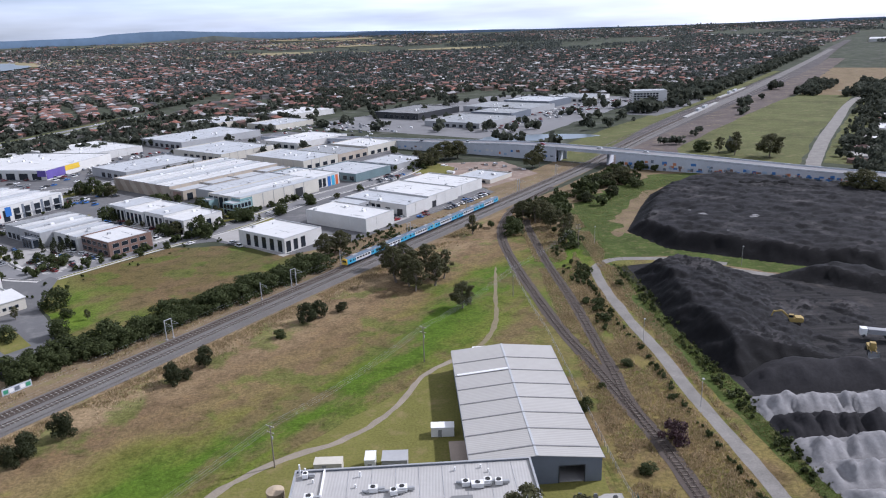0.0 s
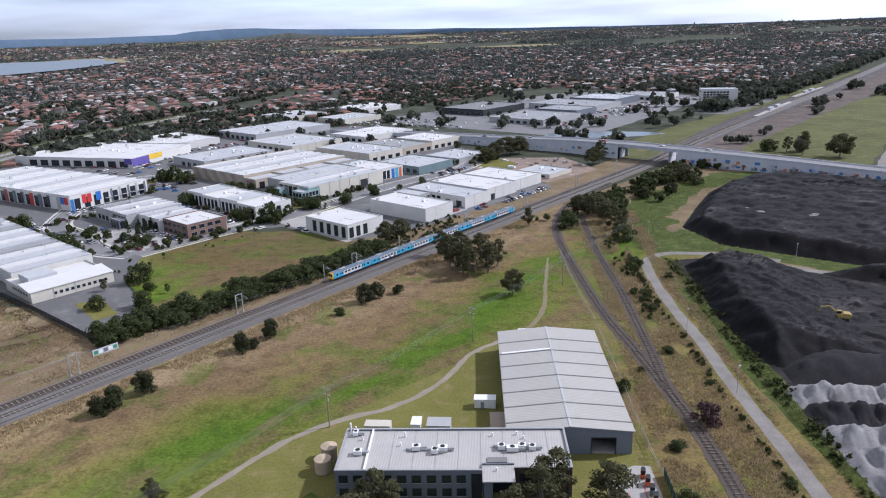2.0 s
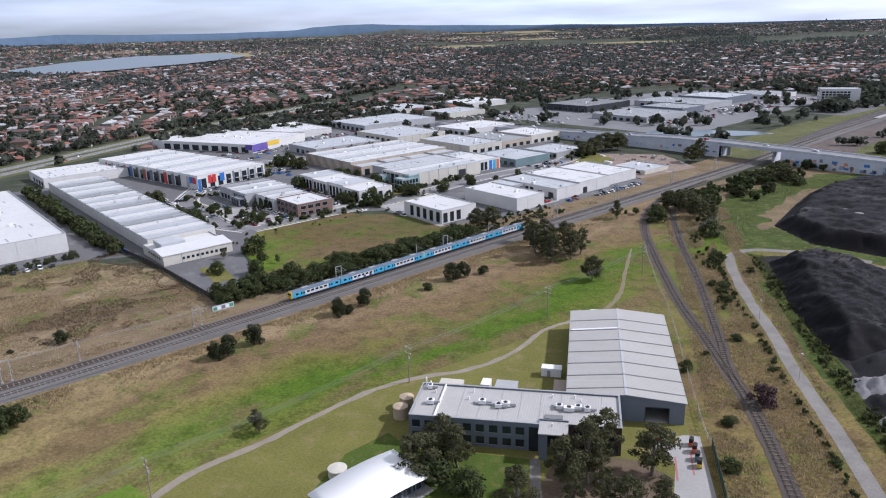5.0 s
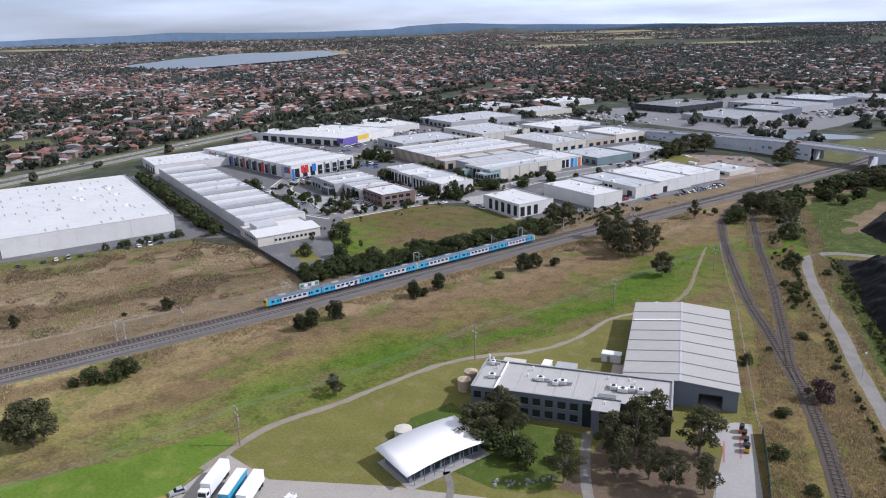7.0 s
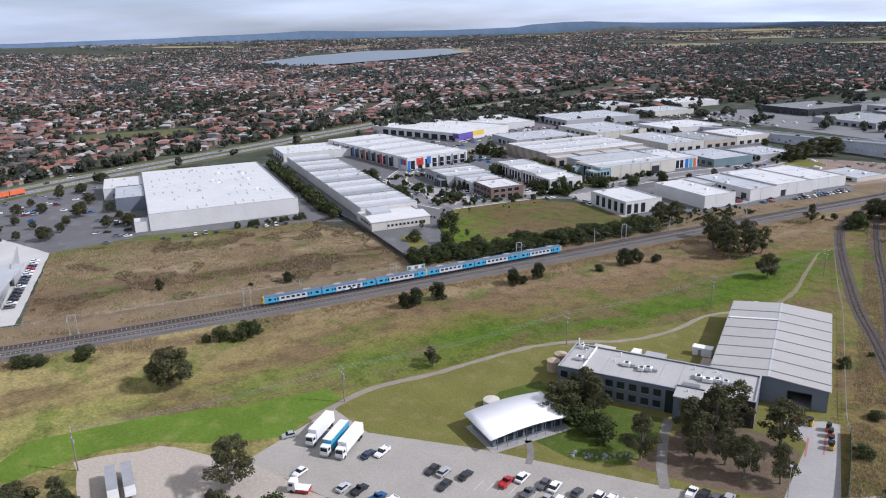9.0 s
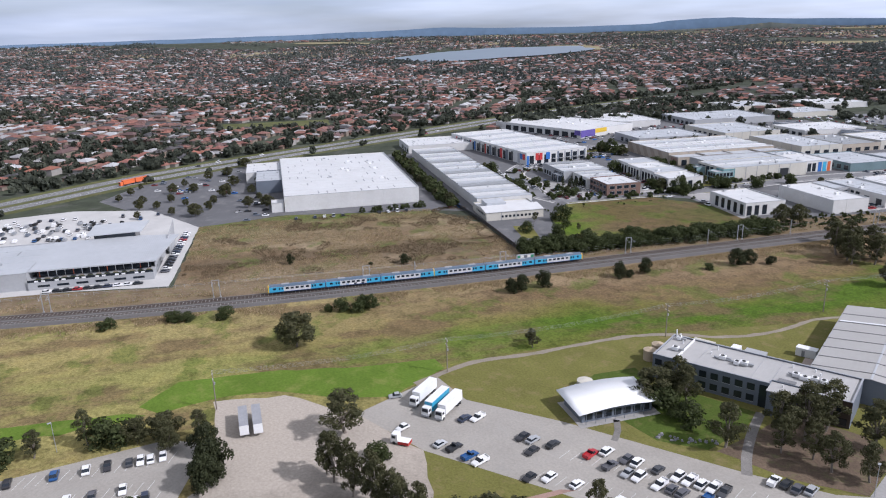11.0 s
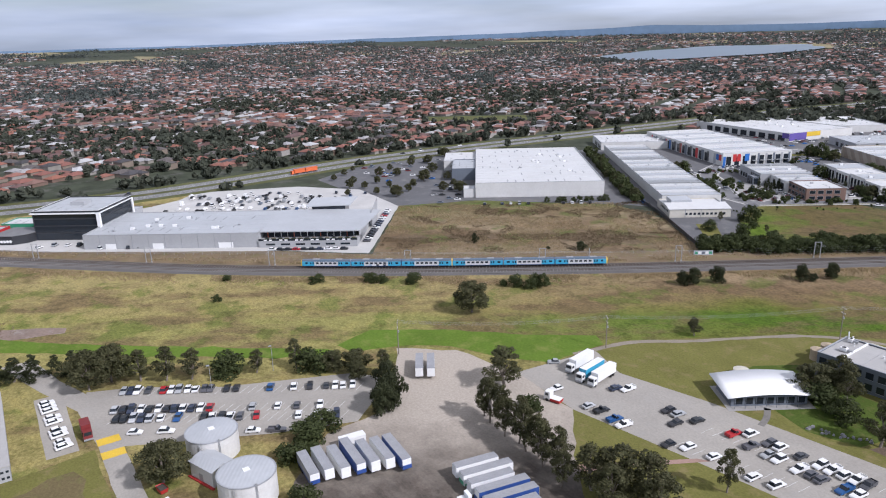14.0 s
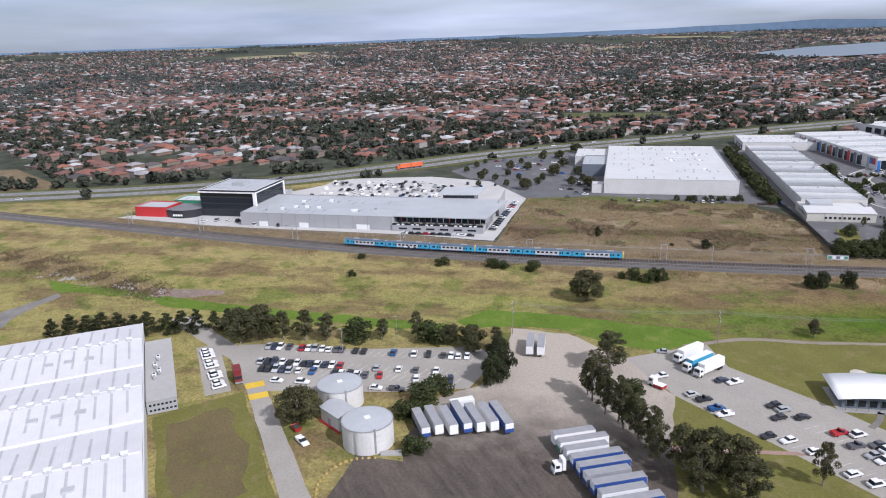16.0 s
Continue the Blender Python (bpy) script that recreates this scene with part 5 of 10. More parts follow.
# ---- the office and its shed ----
def build_shed():
    root = thing("steel_shed", "long grey steel shed with a low gable roof", "shed", pose(5.0, 145.6, 0, 0, 0, 2.8))
    L, D, H, R = 31.4, 62.3, 6.6, 1.45
    w = Mesh()
    w.box(0, 0.3, 0, 0.3, D - 0.3, H).box(L - 0.3, 0.3, 0, L, D - 0.3, H)
    w.add([(0, D, 0), (L, D, 0), (L, D, H), (L / 2, D, H + R), (0, D, H), (0, D - 0.3, 0), (L, D - 0.3, 0), (L, D - 0.3, H), (L / 2, D - 0.3, H + R), (0, D - 0.3, H)], [(0, 4, 3, 2, 1), (5, 6, 7, 8, 9), (0, 1, 6, 5), (1, 2, 7, 6), (4, 0, 5, 9)])
    # front wall round the doorway
    w.box(0, 0, 0, 21.1, 0.3, H).box(27.2, 0, 0, L, 0.3, H).box(21.1, 0, 4.7, 27.2, 0.3, H)
    w.add([(0, 0, H), (L, 0, H), (L / 2, 0, H + R), (0, 0.3, H), (L, 0.3, H), (L / 2, 0.3, H + R)], [(0, 1, 2), (5, 4, 3), (0, 3, 4, 1)])
    part("wall", w, M["blue_grey_wall"], root, "blue-grey steel wall")
    laps = (-0.4, 4.0, 12.0, 20.0, 28.0, 36.2, 44.6, 53.0, D + 0.4)
    for k, (y0, y1) in enumerate(zip(laps, laps[1:])):
        for s in (0, 1):
            x0, x1 = (-0.4, L / 2) if s == 0 else (L / 2, L + 0.4)
            z0, z1 = (H + 0.02, H + R + 0.1) if s == 0 else (H + R + 0.1, H + 0.02)
            sheet = Mesh().add([(x0, y0, z0), (x1, y0, z1), (x1, y1 - 0.05, z1), (x0, y1 - 0.05, z0), (x0, y0, z0 + 0.18), (x1, y0, z1 + 0.18), (x1, y1 - 0.05, z1 + 0.18), (x0, y1 - 0.05, z0 + 0.18)], [(3, 2, 1, 0), (4, 5, 6, 7), (0, 1, 5, 4), (1, 2, 6, 5), (2, 3, 7, 6), (3, 0, 4, 7)])
            part("roof_sheet", sheet, M["grey_sheet"], root)
            if k:
                lap = Mesh().add([(x0, y0 - 0.3, z0 + 0.2), (x1, y0 - 0.3, z1 + 0.2), (x1, y0 + 0.15, z1 + 0.2), (x0, y0 + 0.15, z0 + 0.2), (x0, y0 - 0.3, z0 + 0.3), (x1, y0 - 0.3, z1 + 0.3), (x1, y0 + 0.15, z1 + 0.3), (x0, y0 + 0.15, z0 + 0.3)], [(3, 2, 1, 0), (4, 5, 6, 7), (0, 1, 5, 4), (1, 2, 6, 5), (2, 3, 7, 6), (3, 0, 4, 7)])
                part("roof_lap", lap, M["shadow_steel"], root)
    part("ridge_cap", Mesh().box(L / 2 - 0.3, -0.4, H + R + 0.28, L / 2 + 0.3, D + 0.4, H + R + 0.36), M["pale_sheet"], root)
    part("ridge_vent", Mesh().add([(0.2, 44.6, H + 0.2), (L / 2 - 0.4, 44.6, H + R + 0.25), (L / 2 - 0.4, 45.6, H + R + 0.25), (0.2, 45.6, H + 0.2), (0.2, 44.6, H + 0.5), (L / 2 - 0.4, 44.6, H + R + 0.55), (L / 2 - 0.4, 45.6, H + R + 0.55), (0.2, 45.6, H + 0.5)], [(3, 2, 1, 0), (4, 5, 6, 7), (0, 1, 5, 4), (1, 2, 6, 5), (2, 3, 7, 6), (3, 0, 4, 7)]), M["white_paint"], root)
    for x in (-0.55, L + 0.35):
        part("gutter", Mesh().box(x, -0.4, H - 0.1, x + 0.2, D + 0.4, H + 0.15), M["steel"], root)
    part("door_frame", Mesh().box(20.9, -0.06, 0, 21.1, 0.36, 4.9).box(27.2, -0.06, 0, 27.4, 0.36, 4.9).box(21.1, -0.06, 4.7, 27.2, 0.36, 4.9), M["dark_wall"], root)
    part("floor_slab", Mesh().box(0.3, 0.3, 0.02, L - 0.3, D - 0.3, 0.14), M["concrete"], root)
    part("rear_canopy", Mesh().box(6.5, D + 0.45, 6.0, 14.5, D + 2.4, 6.9), M["white_paint"], root)
    annex = part("annex", Mesh().box(-4.2, 1.0, 0.0, -0.05, 16.0, 2.9), M["cream_wall"], root, "low cream annex beside the shed")
    part("annex_roof", Mesh().box(-4.4, 0.8, 2.92, -0.06, 16.2, 3.05), M["brown_sheet"], annex)


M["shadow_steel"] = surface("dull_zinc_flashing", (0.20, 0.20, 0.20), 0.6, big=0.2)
M["brown_sheet"] = surface("tan_roof_sheet", (0.36, 0.29, 0.23), 0.7, big=0.2)
build_shed()


def rooftop_unit(root, x, y, z, sx=2.2, sy=1.6, h=1.3):
    u = part("roof_unit", Mesh().box(x - sx / 2, y - sy / 2, z + 0.25, x + sx / 2, y + sy / 2, z + h), M["white_paint"], root, "white air conditioner")
    part("feet", Mesh().box(x - sx / 2, y - sy / 2, z, x - sx / 2 + 0.2, y + sy / 2, z + 0.24).box(x + sx / 2 - 0.2, y - sy / 2, z, x + sx / 2, y + sy / 2, z + 0.24), M["steel"], u)
    part("fan", Mesh().tube((x, y, z + h), (x, y, z + h + 0.12), min(sx, sy) * 0.36, n=12), M["black"], u)
    part("duct", Mesh().box(x + sx / 2, y - 0.35, z + 0.3, x + sx / 2 + 1.6, y + 0.35, z + 0.95), M["steel"], u)


def build_office():
    root = thing("office_building", "two-storey blue-grey office with a pale flat roof", "office", pose(-35.2, 125.4, 0, 0, 0, 2.6))
    H, L, D = 8.0, 55.0, 18.0
    w = Mesh()
    for x0, y0, x1, y1 in ((0, 0, 34.3, 0.3), (0, D - 0.3, L, D), (0, 0.3, 0.3, D - 0.3), (L - 0.3, 1.3, L, D - 0.3), (34.0, 0.3, 34.3, 2.6), (34.3, 2.6, 41.7, 2.9)):
        w.box(x0, y0, 0.02, x1, y1, H)
    part("wall", w, M["blue_grey_wall"], root)
    part("brown_wall", Mesh().box(41.7, 1.0, 0.02, L - 0.01, 1.29, H - 0.01), M["timber_dark"], root, "dark brown timber-clad wall")
    c = Mesh()
    for x0, y0, x1, y1 in ((-0.1, -0.1, 34.2, 0.4), (-0.1, D - 0.4, L + 0.1, D + 0.1), (-0.1, 0.4, 0.4, D - 0.4), (41.9, 0.9, L + 0.1, 1.4), (L - 0.4, 1.4, L + 0.1, D - 0.4)):
        c.box(x0, y0, H, x1, y1, H + 0.14)
    part("coping", c, M["steel"], root)
    part("roof", Mesh().prism([(0.3, 0.3), (34.3, 0.3), (34.3, -3.8), (41.7, -3.8), (41.7, 1.3), (L - 0.3, 1.3), (L - 0.3, D - 0.3), (0.3, D - 0.3)], 7.3, 7.6), M["office_roof"], root, "pale grey ribbed roof")
    for x in (34.5, 41.3):
        part("canopy_post", Mesh().box(x, -3.6, 0.05, x + 0.25, -3.3, 7.28), M["blue_grey_wall"], root)
    part("canopy_wall", Mesh().box(34.8, -3.55, 0.05, 36.6, -3.3, 7.28), M["blue_grey_wall"], root)
    part("roof_step", Mesh().box(6.6, 0.31, 7.61, 7.0, D - 0.31, 8.2), M["white_paint"], root)
    for k in range(1, 9):
        x = 7.0 + 5.4 * k
        part("roof_lap", Mesh().box(x, 1.4 if x > 34 else 0.35, 7.61, x + 0.12, D - 0.35, 7.66), M["steel"], root)
    for row in (1.2, 4.7):
        for x in (0.9, 4.3, 11.2, 14.6, 18.0, 21.5, 25.0, 28.4):
            win = part("window", Mesh().box(x - 0.12, -0.06, row - 0.12, x + 2.1, 0.02, row + 2.0), M["dark_wall"], root)
            part("pane", Mesh().box(x, -0.09, row, x + 1.98, 0.0, row + 1.88), M["glass"], win)
            part("window_sill", Mesh().box(x - 0.15, -0.16, row - 0.22, x + 2.13, -0.01, row - 0.13), M["steel"], win)
        for y in (4, 9, 14):
            win = part("window", Mesh().box(-0.06, y - 0.12, row - 0.12, 0.02, y + 2.1, row + 2.0), M["dark_wall"], root)
            part("pane", Mesh().box(-0.09, y, row, 0.0, y + 1.98, row + 1.88), M["glass"], win)
    part("entrance_glazing", Mesh().box(31.7, -0.1, 0.1, 34.1, 0.0, 7.0), M["glass"], root, "dark glazed entrance")
    part("glazing", Mesh().box(35.0, 2.48, 0.2, 41.2, 2.59, 6.8), M["glass"], root)
    for x in (43.0, 47.2, 51.4):
        part("glazing", Mesh().box(x, 0.88, 0.8, x + 2.8, 0.99, 2.8), M["glass"], root)
        part("glazing", Mesh().box(x, 0.88, 4.4, x + 2.8, 0.99, 6.4), M["glass"], root)
    for x, y, sx in ((4.4, 7.2, 2.0), (2.6, 15.6, 1.2), (18.4, 9.0, 2.0), (23.0, 7.6, 1.6), (24.8, 8.6, 2.4), (39.0, 9.2, 1.8), (41.6, 8.4, 2.8), (44.0, 9.4, 1.8), (46.4, 9.0, 1.6)):
        rooftop_unit(root, x, y, 7.61, sx)
    part("skylight_panel", Mesh().box(35.5, 3.4, 7.62, 40.2, 5.4, 7.9), M["shadow_steel"], root)
    for a, b in (((16.0, 9.0), (17.4, 8.2)), ((19.6, 8.6), (22.0, 8.6)), ((37.0, 10.2), (38.2, 9.6))):
        part("roof_duct", Mesh().tube((*a, 8.0), (*b, 8.0), 0.28, n=8), M["steel"], root)
    for x, y, h in ((1.2, 16.8, 2.8), (2.4, 17.2, 1.5), (4.6, 13.4, 1.0), (15.2, 14.8, 1.4), (14.4, 10.8, 0.9), (37, 15.0, 1.0), (43.0, 15.6, 0.9), (44.6, 13.8, 0.9), (37.6, 0.4, 0.8)):
        part("flue", Mesh().tube((x, y, 7.6), (x, y, 7.6 + h), 0.24, n=8), M["white_paint"], root)
    for k, (x, y) in enumerate(((-42.2, 143.4), (-42.4, 137.7))):
        t = thing("water_tank", "cream corrugated water tank beside the office", "water tank", pose(x + 1.2, y - 1.0, 0), "tanks by the office")
        part("shell", Mesh().tube((0, 0, 0.05), (0, 0, 3.6), 2.1, n=20), M["tan_tank"], t)
        part("lid", Mesh().tube((0, 0, 3.6), (0, 0, 4.1), 2.15, 0.4, n=20), M["tan_tank"], t)


M["tan_tank"] = surface("tan_tank_sheet", (0.50, 0.40, 0.28), 0.7, big=0.3)
M["timber_dark"] = surface("dark_brown_cladding", (0.075, 0.055, 0.042), 0.8, big=0.4, grain=2.0)
M["office_roof"] = surface("pale_office_roof", (0.40, 0.39, 0.375), 0.6, big=0.1, grain=0.6, small=0.08, vary=0.1, ribs=(0.7, 0), stain=(0.34, 0.335, 0.32))
build_office()


def container(x, y, L, W, H, turn, mat_, label, category="container"):
    t = thing("site_container", label, category, pose(x, y, 0.06, 0, 0, turn))
    part("body", Mesh().box(0, 0, 0.1, L, W, H), M[mat_], t)
    part("roof", Mesh().box(-0.08, -0.08, H, L + 0.08, W + 0.08, H + 0.12), M[mat_], t)
    for a in (0.0, L - 0.2):
        part("skid", Mesh().box(a, 0, 0.0, a + 0.2, W, 0.1), M["black"], t)
    d = part("door", Mesh().box(L * 0.3, -0.05, 0.15, L * 0.3 + 1.0, 0.02, 2.2), M["grey_paint"], t)
    part("handle", Mesh().box(L * 0.3 + 0.8, -0.1, 1.1, L * 0.3 + 0.9, -0.05, 1.3), M["steel"], d)


container(-4.8, 168.5, 6.2, 3.0, 2.8, 0, "white_paint", "white site container on the lawn")
container(-34, 153.6, 7, 3.2, 2.6, 0, "cream_wall", "cream site hut behind the office", "hut")
container(-21.3, 153.8, 2.6, 4.2, 3.2, 0, "white_paint", "white upright plant container behind the office")
container(-17, 153.6, 6.4, 4.6, 3.0, 0, "grey_wall", "grey site hut behind the office", "hut")
container(-8.5, 147.5, 11, 2.4, 2.6, 0, "white_paint", "long white container against the shed")


def build_pavilion():
    root = thing("pavilion", "low pavilion with a white curved sail-like roof", "pavilion", pose(-38.0, 86.2, 0, 0, 0, 57))
    L, D = 24.0, 13.2
    roof = Mesh()
    n = 12
    pts = []
    for k in range(n + 1):
        x = -0.8 + (L + 1.6) * k / n
        z = 3.1 + 1.5 * math.sin(math.pi * (0.12 + 0.76 * k / n))
        pts += [(x, -0.9, z), (x, D + 0.9, z + 0.5), (x, -0.9, z - 0.16), (x, D + 0.9, z + 0.34)]
    faces = []
    for k in range(n):
        a, b = 4 * k, 4 * k + 4
        faces += [(a, b, b + 1, a + 1), (a + 2, a + 3, b + 3, b + 2), (a, a + 2, b + 2, b), (a + 1, b + 1, b + 3, a + 3)]
    faces += [(0, 1, 3, 2), (4 * n, 4 * n + 2, 4 * n + 3, 4 * n + 1)]
    roof.add(pts, faces)
    part("roof", roof, M["white_membrane"], root, "white curved roof", True)
    part("wall", Mesh().box(1, 1, 0.05, L - 1, 1.3, 3.2).box(1, D - 1.3, 0.05, L - 1, D - 1, 3.2).box(1, 1.3, 0.05, 1.3, D - 1.3, 3.2).box(L - 1.3, 1.3, 0.05, L - 1, D - 1.3, 3.2), M["blue_grey_wall"], root)
    for k in range(7):
        x = 2 + 3.0 * k
        win = part("window", Mesh().box(x, 0.93, 0.7, x + 2.3, 1.02, 2.7), M["dark_wall"], root)
        part("pane", Mesh().box(x + 0.1, 0.88, 0.8, x + 2.2, 0.98, 2.6), M["glass"], win)
        part("post", Mesh().tube((x - 0.4, -0.4, 0.05), (x - 0.4, -0.4, 3.5), 0.09), M["blue_grey_wall"], root)
    part("terrace", Mesh().box(-0.5, -1.6, 0.02, L + 0.5, D + 0.5, 0.1), M["concrete"], root)
    t = thing("water_tank", "round cream tank behind the pavilion", "water tank", pose(-48.5, 107.0, 0))
    part("shell", Mesh().tube((0, 0, 0.05), (0, 0, 2.2), 2.4, n=20), M["cream_wall"], t)
    part("lid", Mesh().tube((0, 0, 2.2), (0, 0, 2.6), 2.45, 0.4, n=20), M["cream_wall"], t)


M["white_membrane"] = surface("white_membrane", (0.78, 0.78, 0.77), 0.55, big=0.2, small=0.05, vary=0.06)
build_pavilion()

# ---- the factory, tanks and low block by the lorry yard ----
def build_factory():
    root = thing("factory_hall", "large white multi-bay factory hall", "factory")
    y0, y1, bays = -97.5, -176.0, ((-180.0, -141.5), (-141.5, -103.5), (-103.5, -64.0), (-64.0, -25.0))
    wall = Mesh()
    wall.box(-180, y0 - 0.3, 0.02, -25, y0, 7.6).box(-180.3, y1, 0.02, -180, y0, 7.6).box(-25, y1, 0.02, -24.7, y0, 7.6).box(-180, y1 - 0.3, 0.02, -25, y1, 7.6)
    part("wall", wall, M["white_wall"], root)
    for a, b in bays:
        mid = (a + b) / 2
        r = Mesh()
        r.add([(a, y0, 7.6), (mid, y0, 9.4), (b, y0, 7.6), (a, y1, 7.6), (mid, y1, 9.4), (b, y1, 7.6)], [(0, 1, 4, 3), (1, 2, 5, 4), (0, 2, 1), (3, 4, 5), (0, 3, 5, 2)])
        part("roof_bay", r, M["factory_sheet"], root)
        part("gutter", Mesh().box(b - 0.5, y1, 7.62, b + 0.5, y0, 7.9), M["white_paint"], root)
        half = (b - a) / 2
        part("ridge_cap", Mesh().box(mid - 0.3, y1, 9.42, mid + 0.3, y0 - 0.5, 9.52), M["white_paint"], root)
        for k in range(17):
            y = y0 - 4.0 - 4.2 * k
            if b < -60:
                hood = part("roof_vent", Mesh().add([(mid - 0.75, y - 0.8, 9.4), (mid + 0.75, y - 0.8, 9.4), (mid + 0.75, y + 0.8, 9.4), (mid - 0.75, y + 0.8, 9.4), (mid - 0.55, y - 0.8, 10.1), (mid + 0.55, y - 0.8, 10.1), (mid + 0.55, y + 0.8, 10.1), (mid - 0.55, y + 0.8, 10.1)], [(4, 5, 6, 7), (0, 1, 5, 4), (1, 2, 6, 5), (2, 3, 7, 6), (3, 0, 4, 7)]), M["skylight"], root, "grey ridge ventilator")
                part("cap", Mesh().box(mid - 0.9, y - 0.95, 10.1, mid + 0.9, y + 0.95, 10.2), M["white_paint"], hood)
            for s in (-1, 1):
                x0, x1 = mid + s * 1.6, mid + s * (half - (1.2 if k % 2 else 5.5))
                z0, z1 = 9.4 - 1.8 * 1.6 / half + 0.05, 9.4 - 1.8 * abs(x1 - mid) / half + 0.05
                part("skylight", Mesh().add([(x0, y - 0.35, z0), (x1, y - 0.35, z1), (x1, y + 0.35, z1), (x0, y + 0.35, z0)], [(0, 1, 2, 3)] if s > 0 else [(3, 2, 1, 0)]), M["skylight"], root)
        for k in range(3):
            y, o = y0 - 16.0 - 6.0 * k, half * 0.45
            z = 9.4 - 1.8 * o / half
            part("roof_hatch", Mesh().box(mid + o - 1.1, y - 1.4, z - 0.25, mid + o + 1.1, y + 1.4, z + 0.35), M["skylight"], root)
    part("fascia", Mesh().box(-180.3, y0 + 0.02, 6.4, -25, y0 + 0.16, 7.7), M["white_paint"], root)
    low = thing("service_block", "low grey flat-roofed service block", "service block")
    part("wall", Mesh().box(-169, -97.2, 0.05, -121, -88.6, 4.2), M["grey_wall"], low)
    part("roof", Mesh().box(-169.2, -97.2, 4.22, -120.8, -88.4, 4.45), M["office_roof"], low)
    for k in range(7):
        for z in (0.9, 2.6):
            w = part("window", Mesh().box(-120.99, -96.5 + 1.15 * k, z, -120.9, -95.8 + 1.15 * k, z + 0.6), M["dark_wall"], low)
            part("pane", Mesh().box(-120.95, -96.45 + 1.15 * k, z + 0.05, -120.86, -95.85 + 1.15 * k, z + 0.55), M["glass"], w)
    for x, y in ((-152, -93), (-146, -94), (-141, -93), (-138, -94.5)):
        rooftop_unit(low, x, y, 4.45, 1.8, 1.2, 1.1)


M["factory_sheet"] = surface("white_factory_sheet", (0.60, 0.60, 0.61), 0.5, big=0.05, grain=0.4, small=0.05, vary=0.10, ribs=(0.9, 90), stain=(0.52, 0.52, 0.53))
M["skylight"] = surface("grey_skylight_sheet", (0.50, 0.51, 0.52), 0.5, big=0.2)
build_factory()


def storage_tank(x, y, r, h):
    t = thing("storage_tank", "white cylindrical storage tank with a pale grey lid", "storage tank", pose(x, y, 0.05), "tanks by the yard")
    for k in range(4):
        part("ring", Mesh().tube((0, 0, h * k / 4 + (0.03 if k else 0)), (0, 0, h * (k + 1) / 4), r - 0.01 * k, n=40), M["white_wall"], t)
    part("lid", Mesh().tube((0, 0, h), (0, 0, h + 0.55), r + 0.06, 0.6, n=40), M["pale_sheet"], t)
    part("rim", Mesh().tube((0, 0, h - 0.12), (0, 0, h + 0.03), r + 0.1, n=40), M["steel"], t)
    part("hatch", Mesh().box(-0.8, -0.8, h + 0.4, 0.8, 0.8, h + 0.65), M["white_paint"], t)
    part("ladder", Mesh().box(r - 0.02, -0.25, 0.2, r + 0.1, 0.25, h + 0.6), M["steel"], t)
    part("pipe", Mesh().tube((r * 0.8, -r * 0.68, 0.1), (r * 0.8, -r * 0.68, h), 0.12), M["steel"], t)


storage_tank(-103.6, -42.5, 6.8, 6.6)
storage_tank(-78.9, -41.2, 7.0, 7.0)
pump = thing("pump_house", "white pump house between the storage tanks", "pump house", pose(-95.5, -50.5, 0.05, 0, 0, 20))
part("wall", Mesh().box(0, 0, 0, 9, 6.5, 4.6), M["white_wall"], pump)
part("roof", Mesh().add([(-0.3, -0.3, 4.6), (9.3, -0.3, 4.6), (9.3, 6.8, 4.6), (-0.3, 6.8, 4.6), (-0.3, 3.2, 5.5), (9.3, 3.2, 5.5)], [(0, 1, 5, 4), (2, 3, 4, 5), (0, 4, 3), (1, 2, 5), (3, 2, 1, 0)]), M["pale_sheet"], pump)
part("plinth", Mesh().box(-0.6, -0.6, 0.0, 9.6, 0.0, 0.4), M["red"], pump, "red kerb")
part("door", Mesh().box(3.5, -0.06, 0.1, 5, 0.02, 2.4), M["grey_paint"], pump)

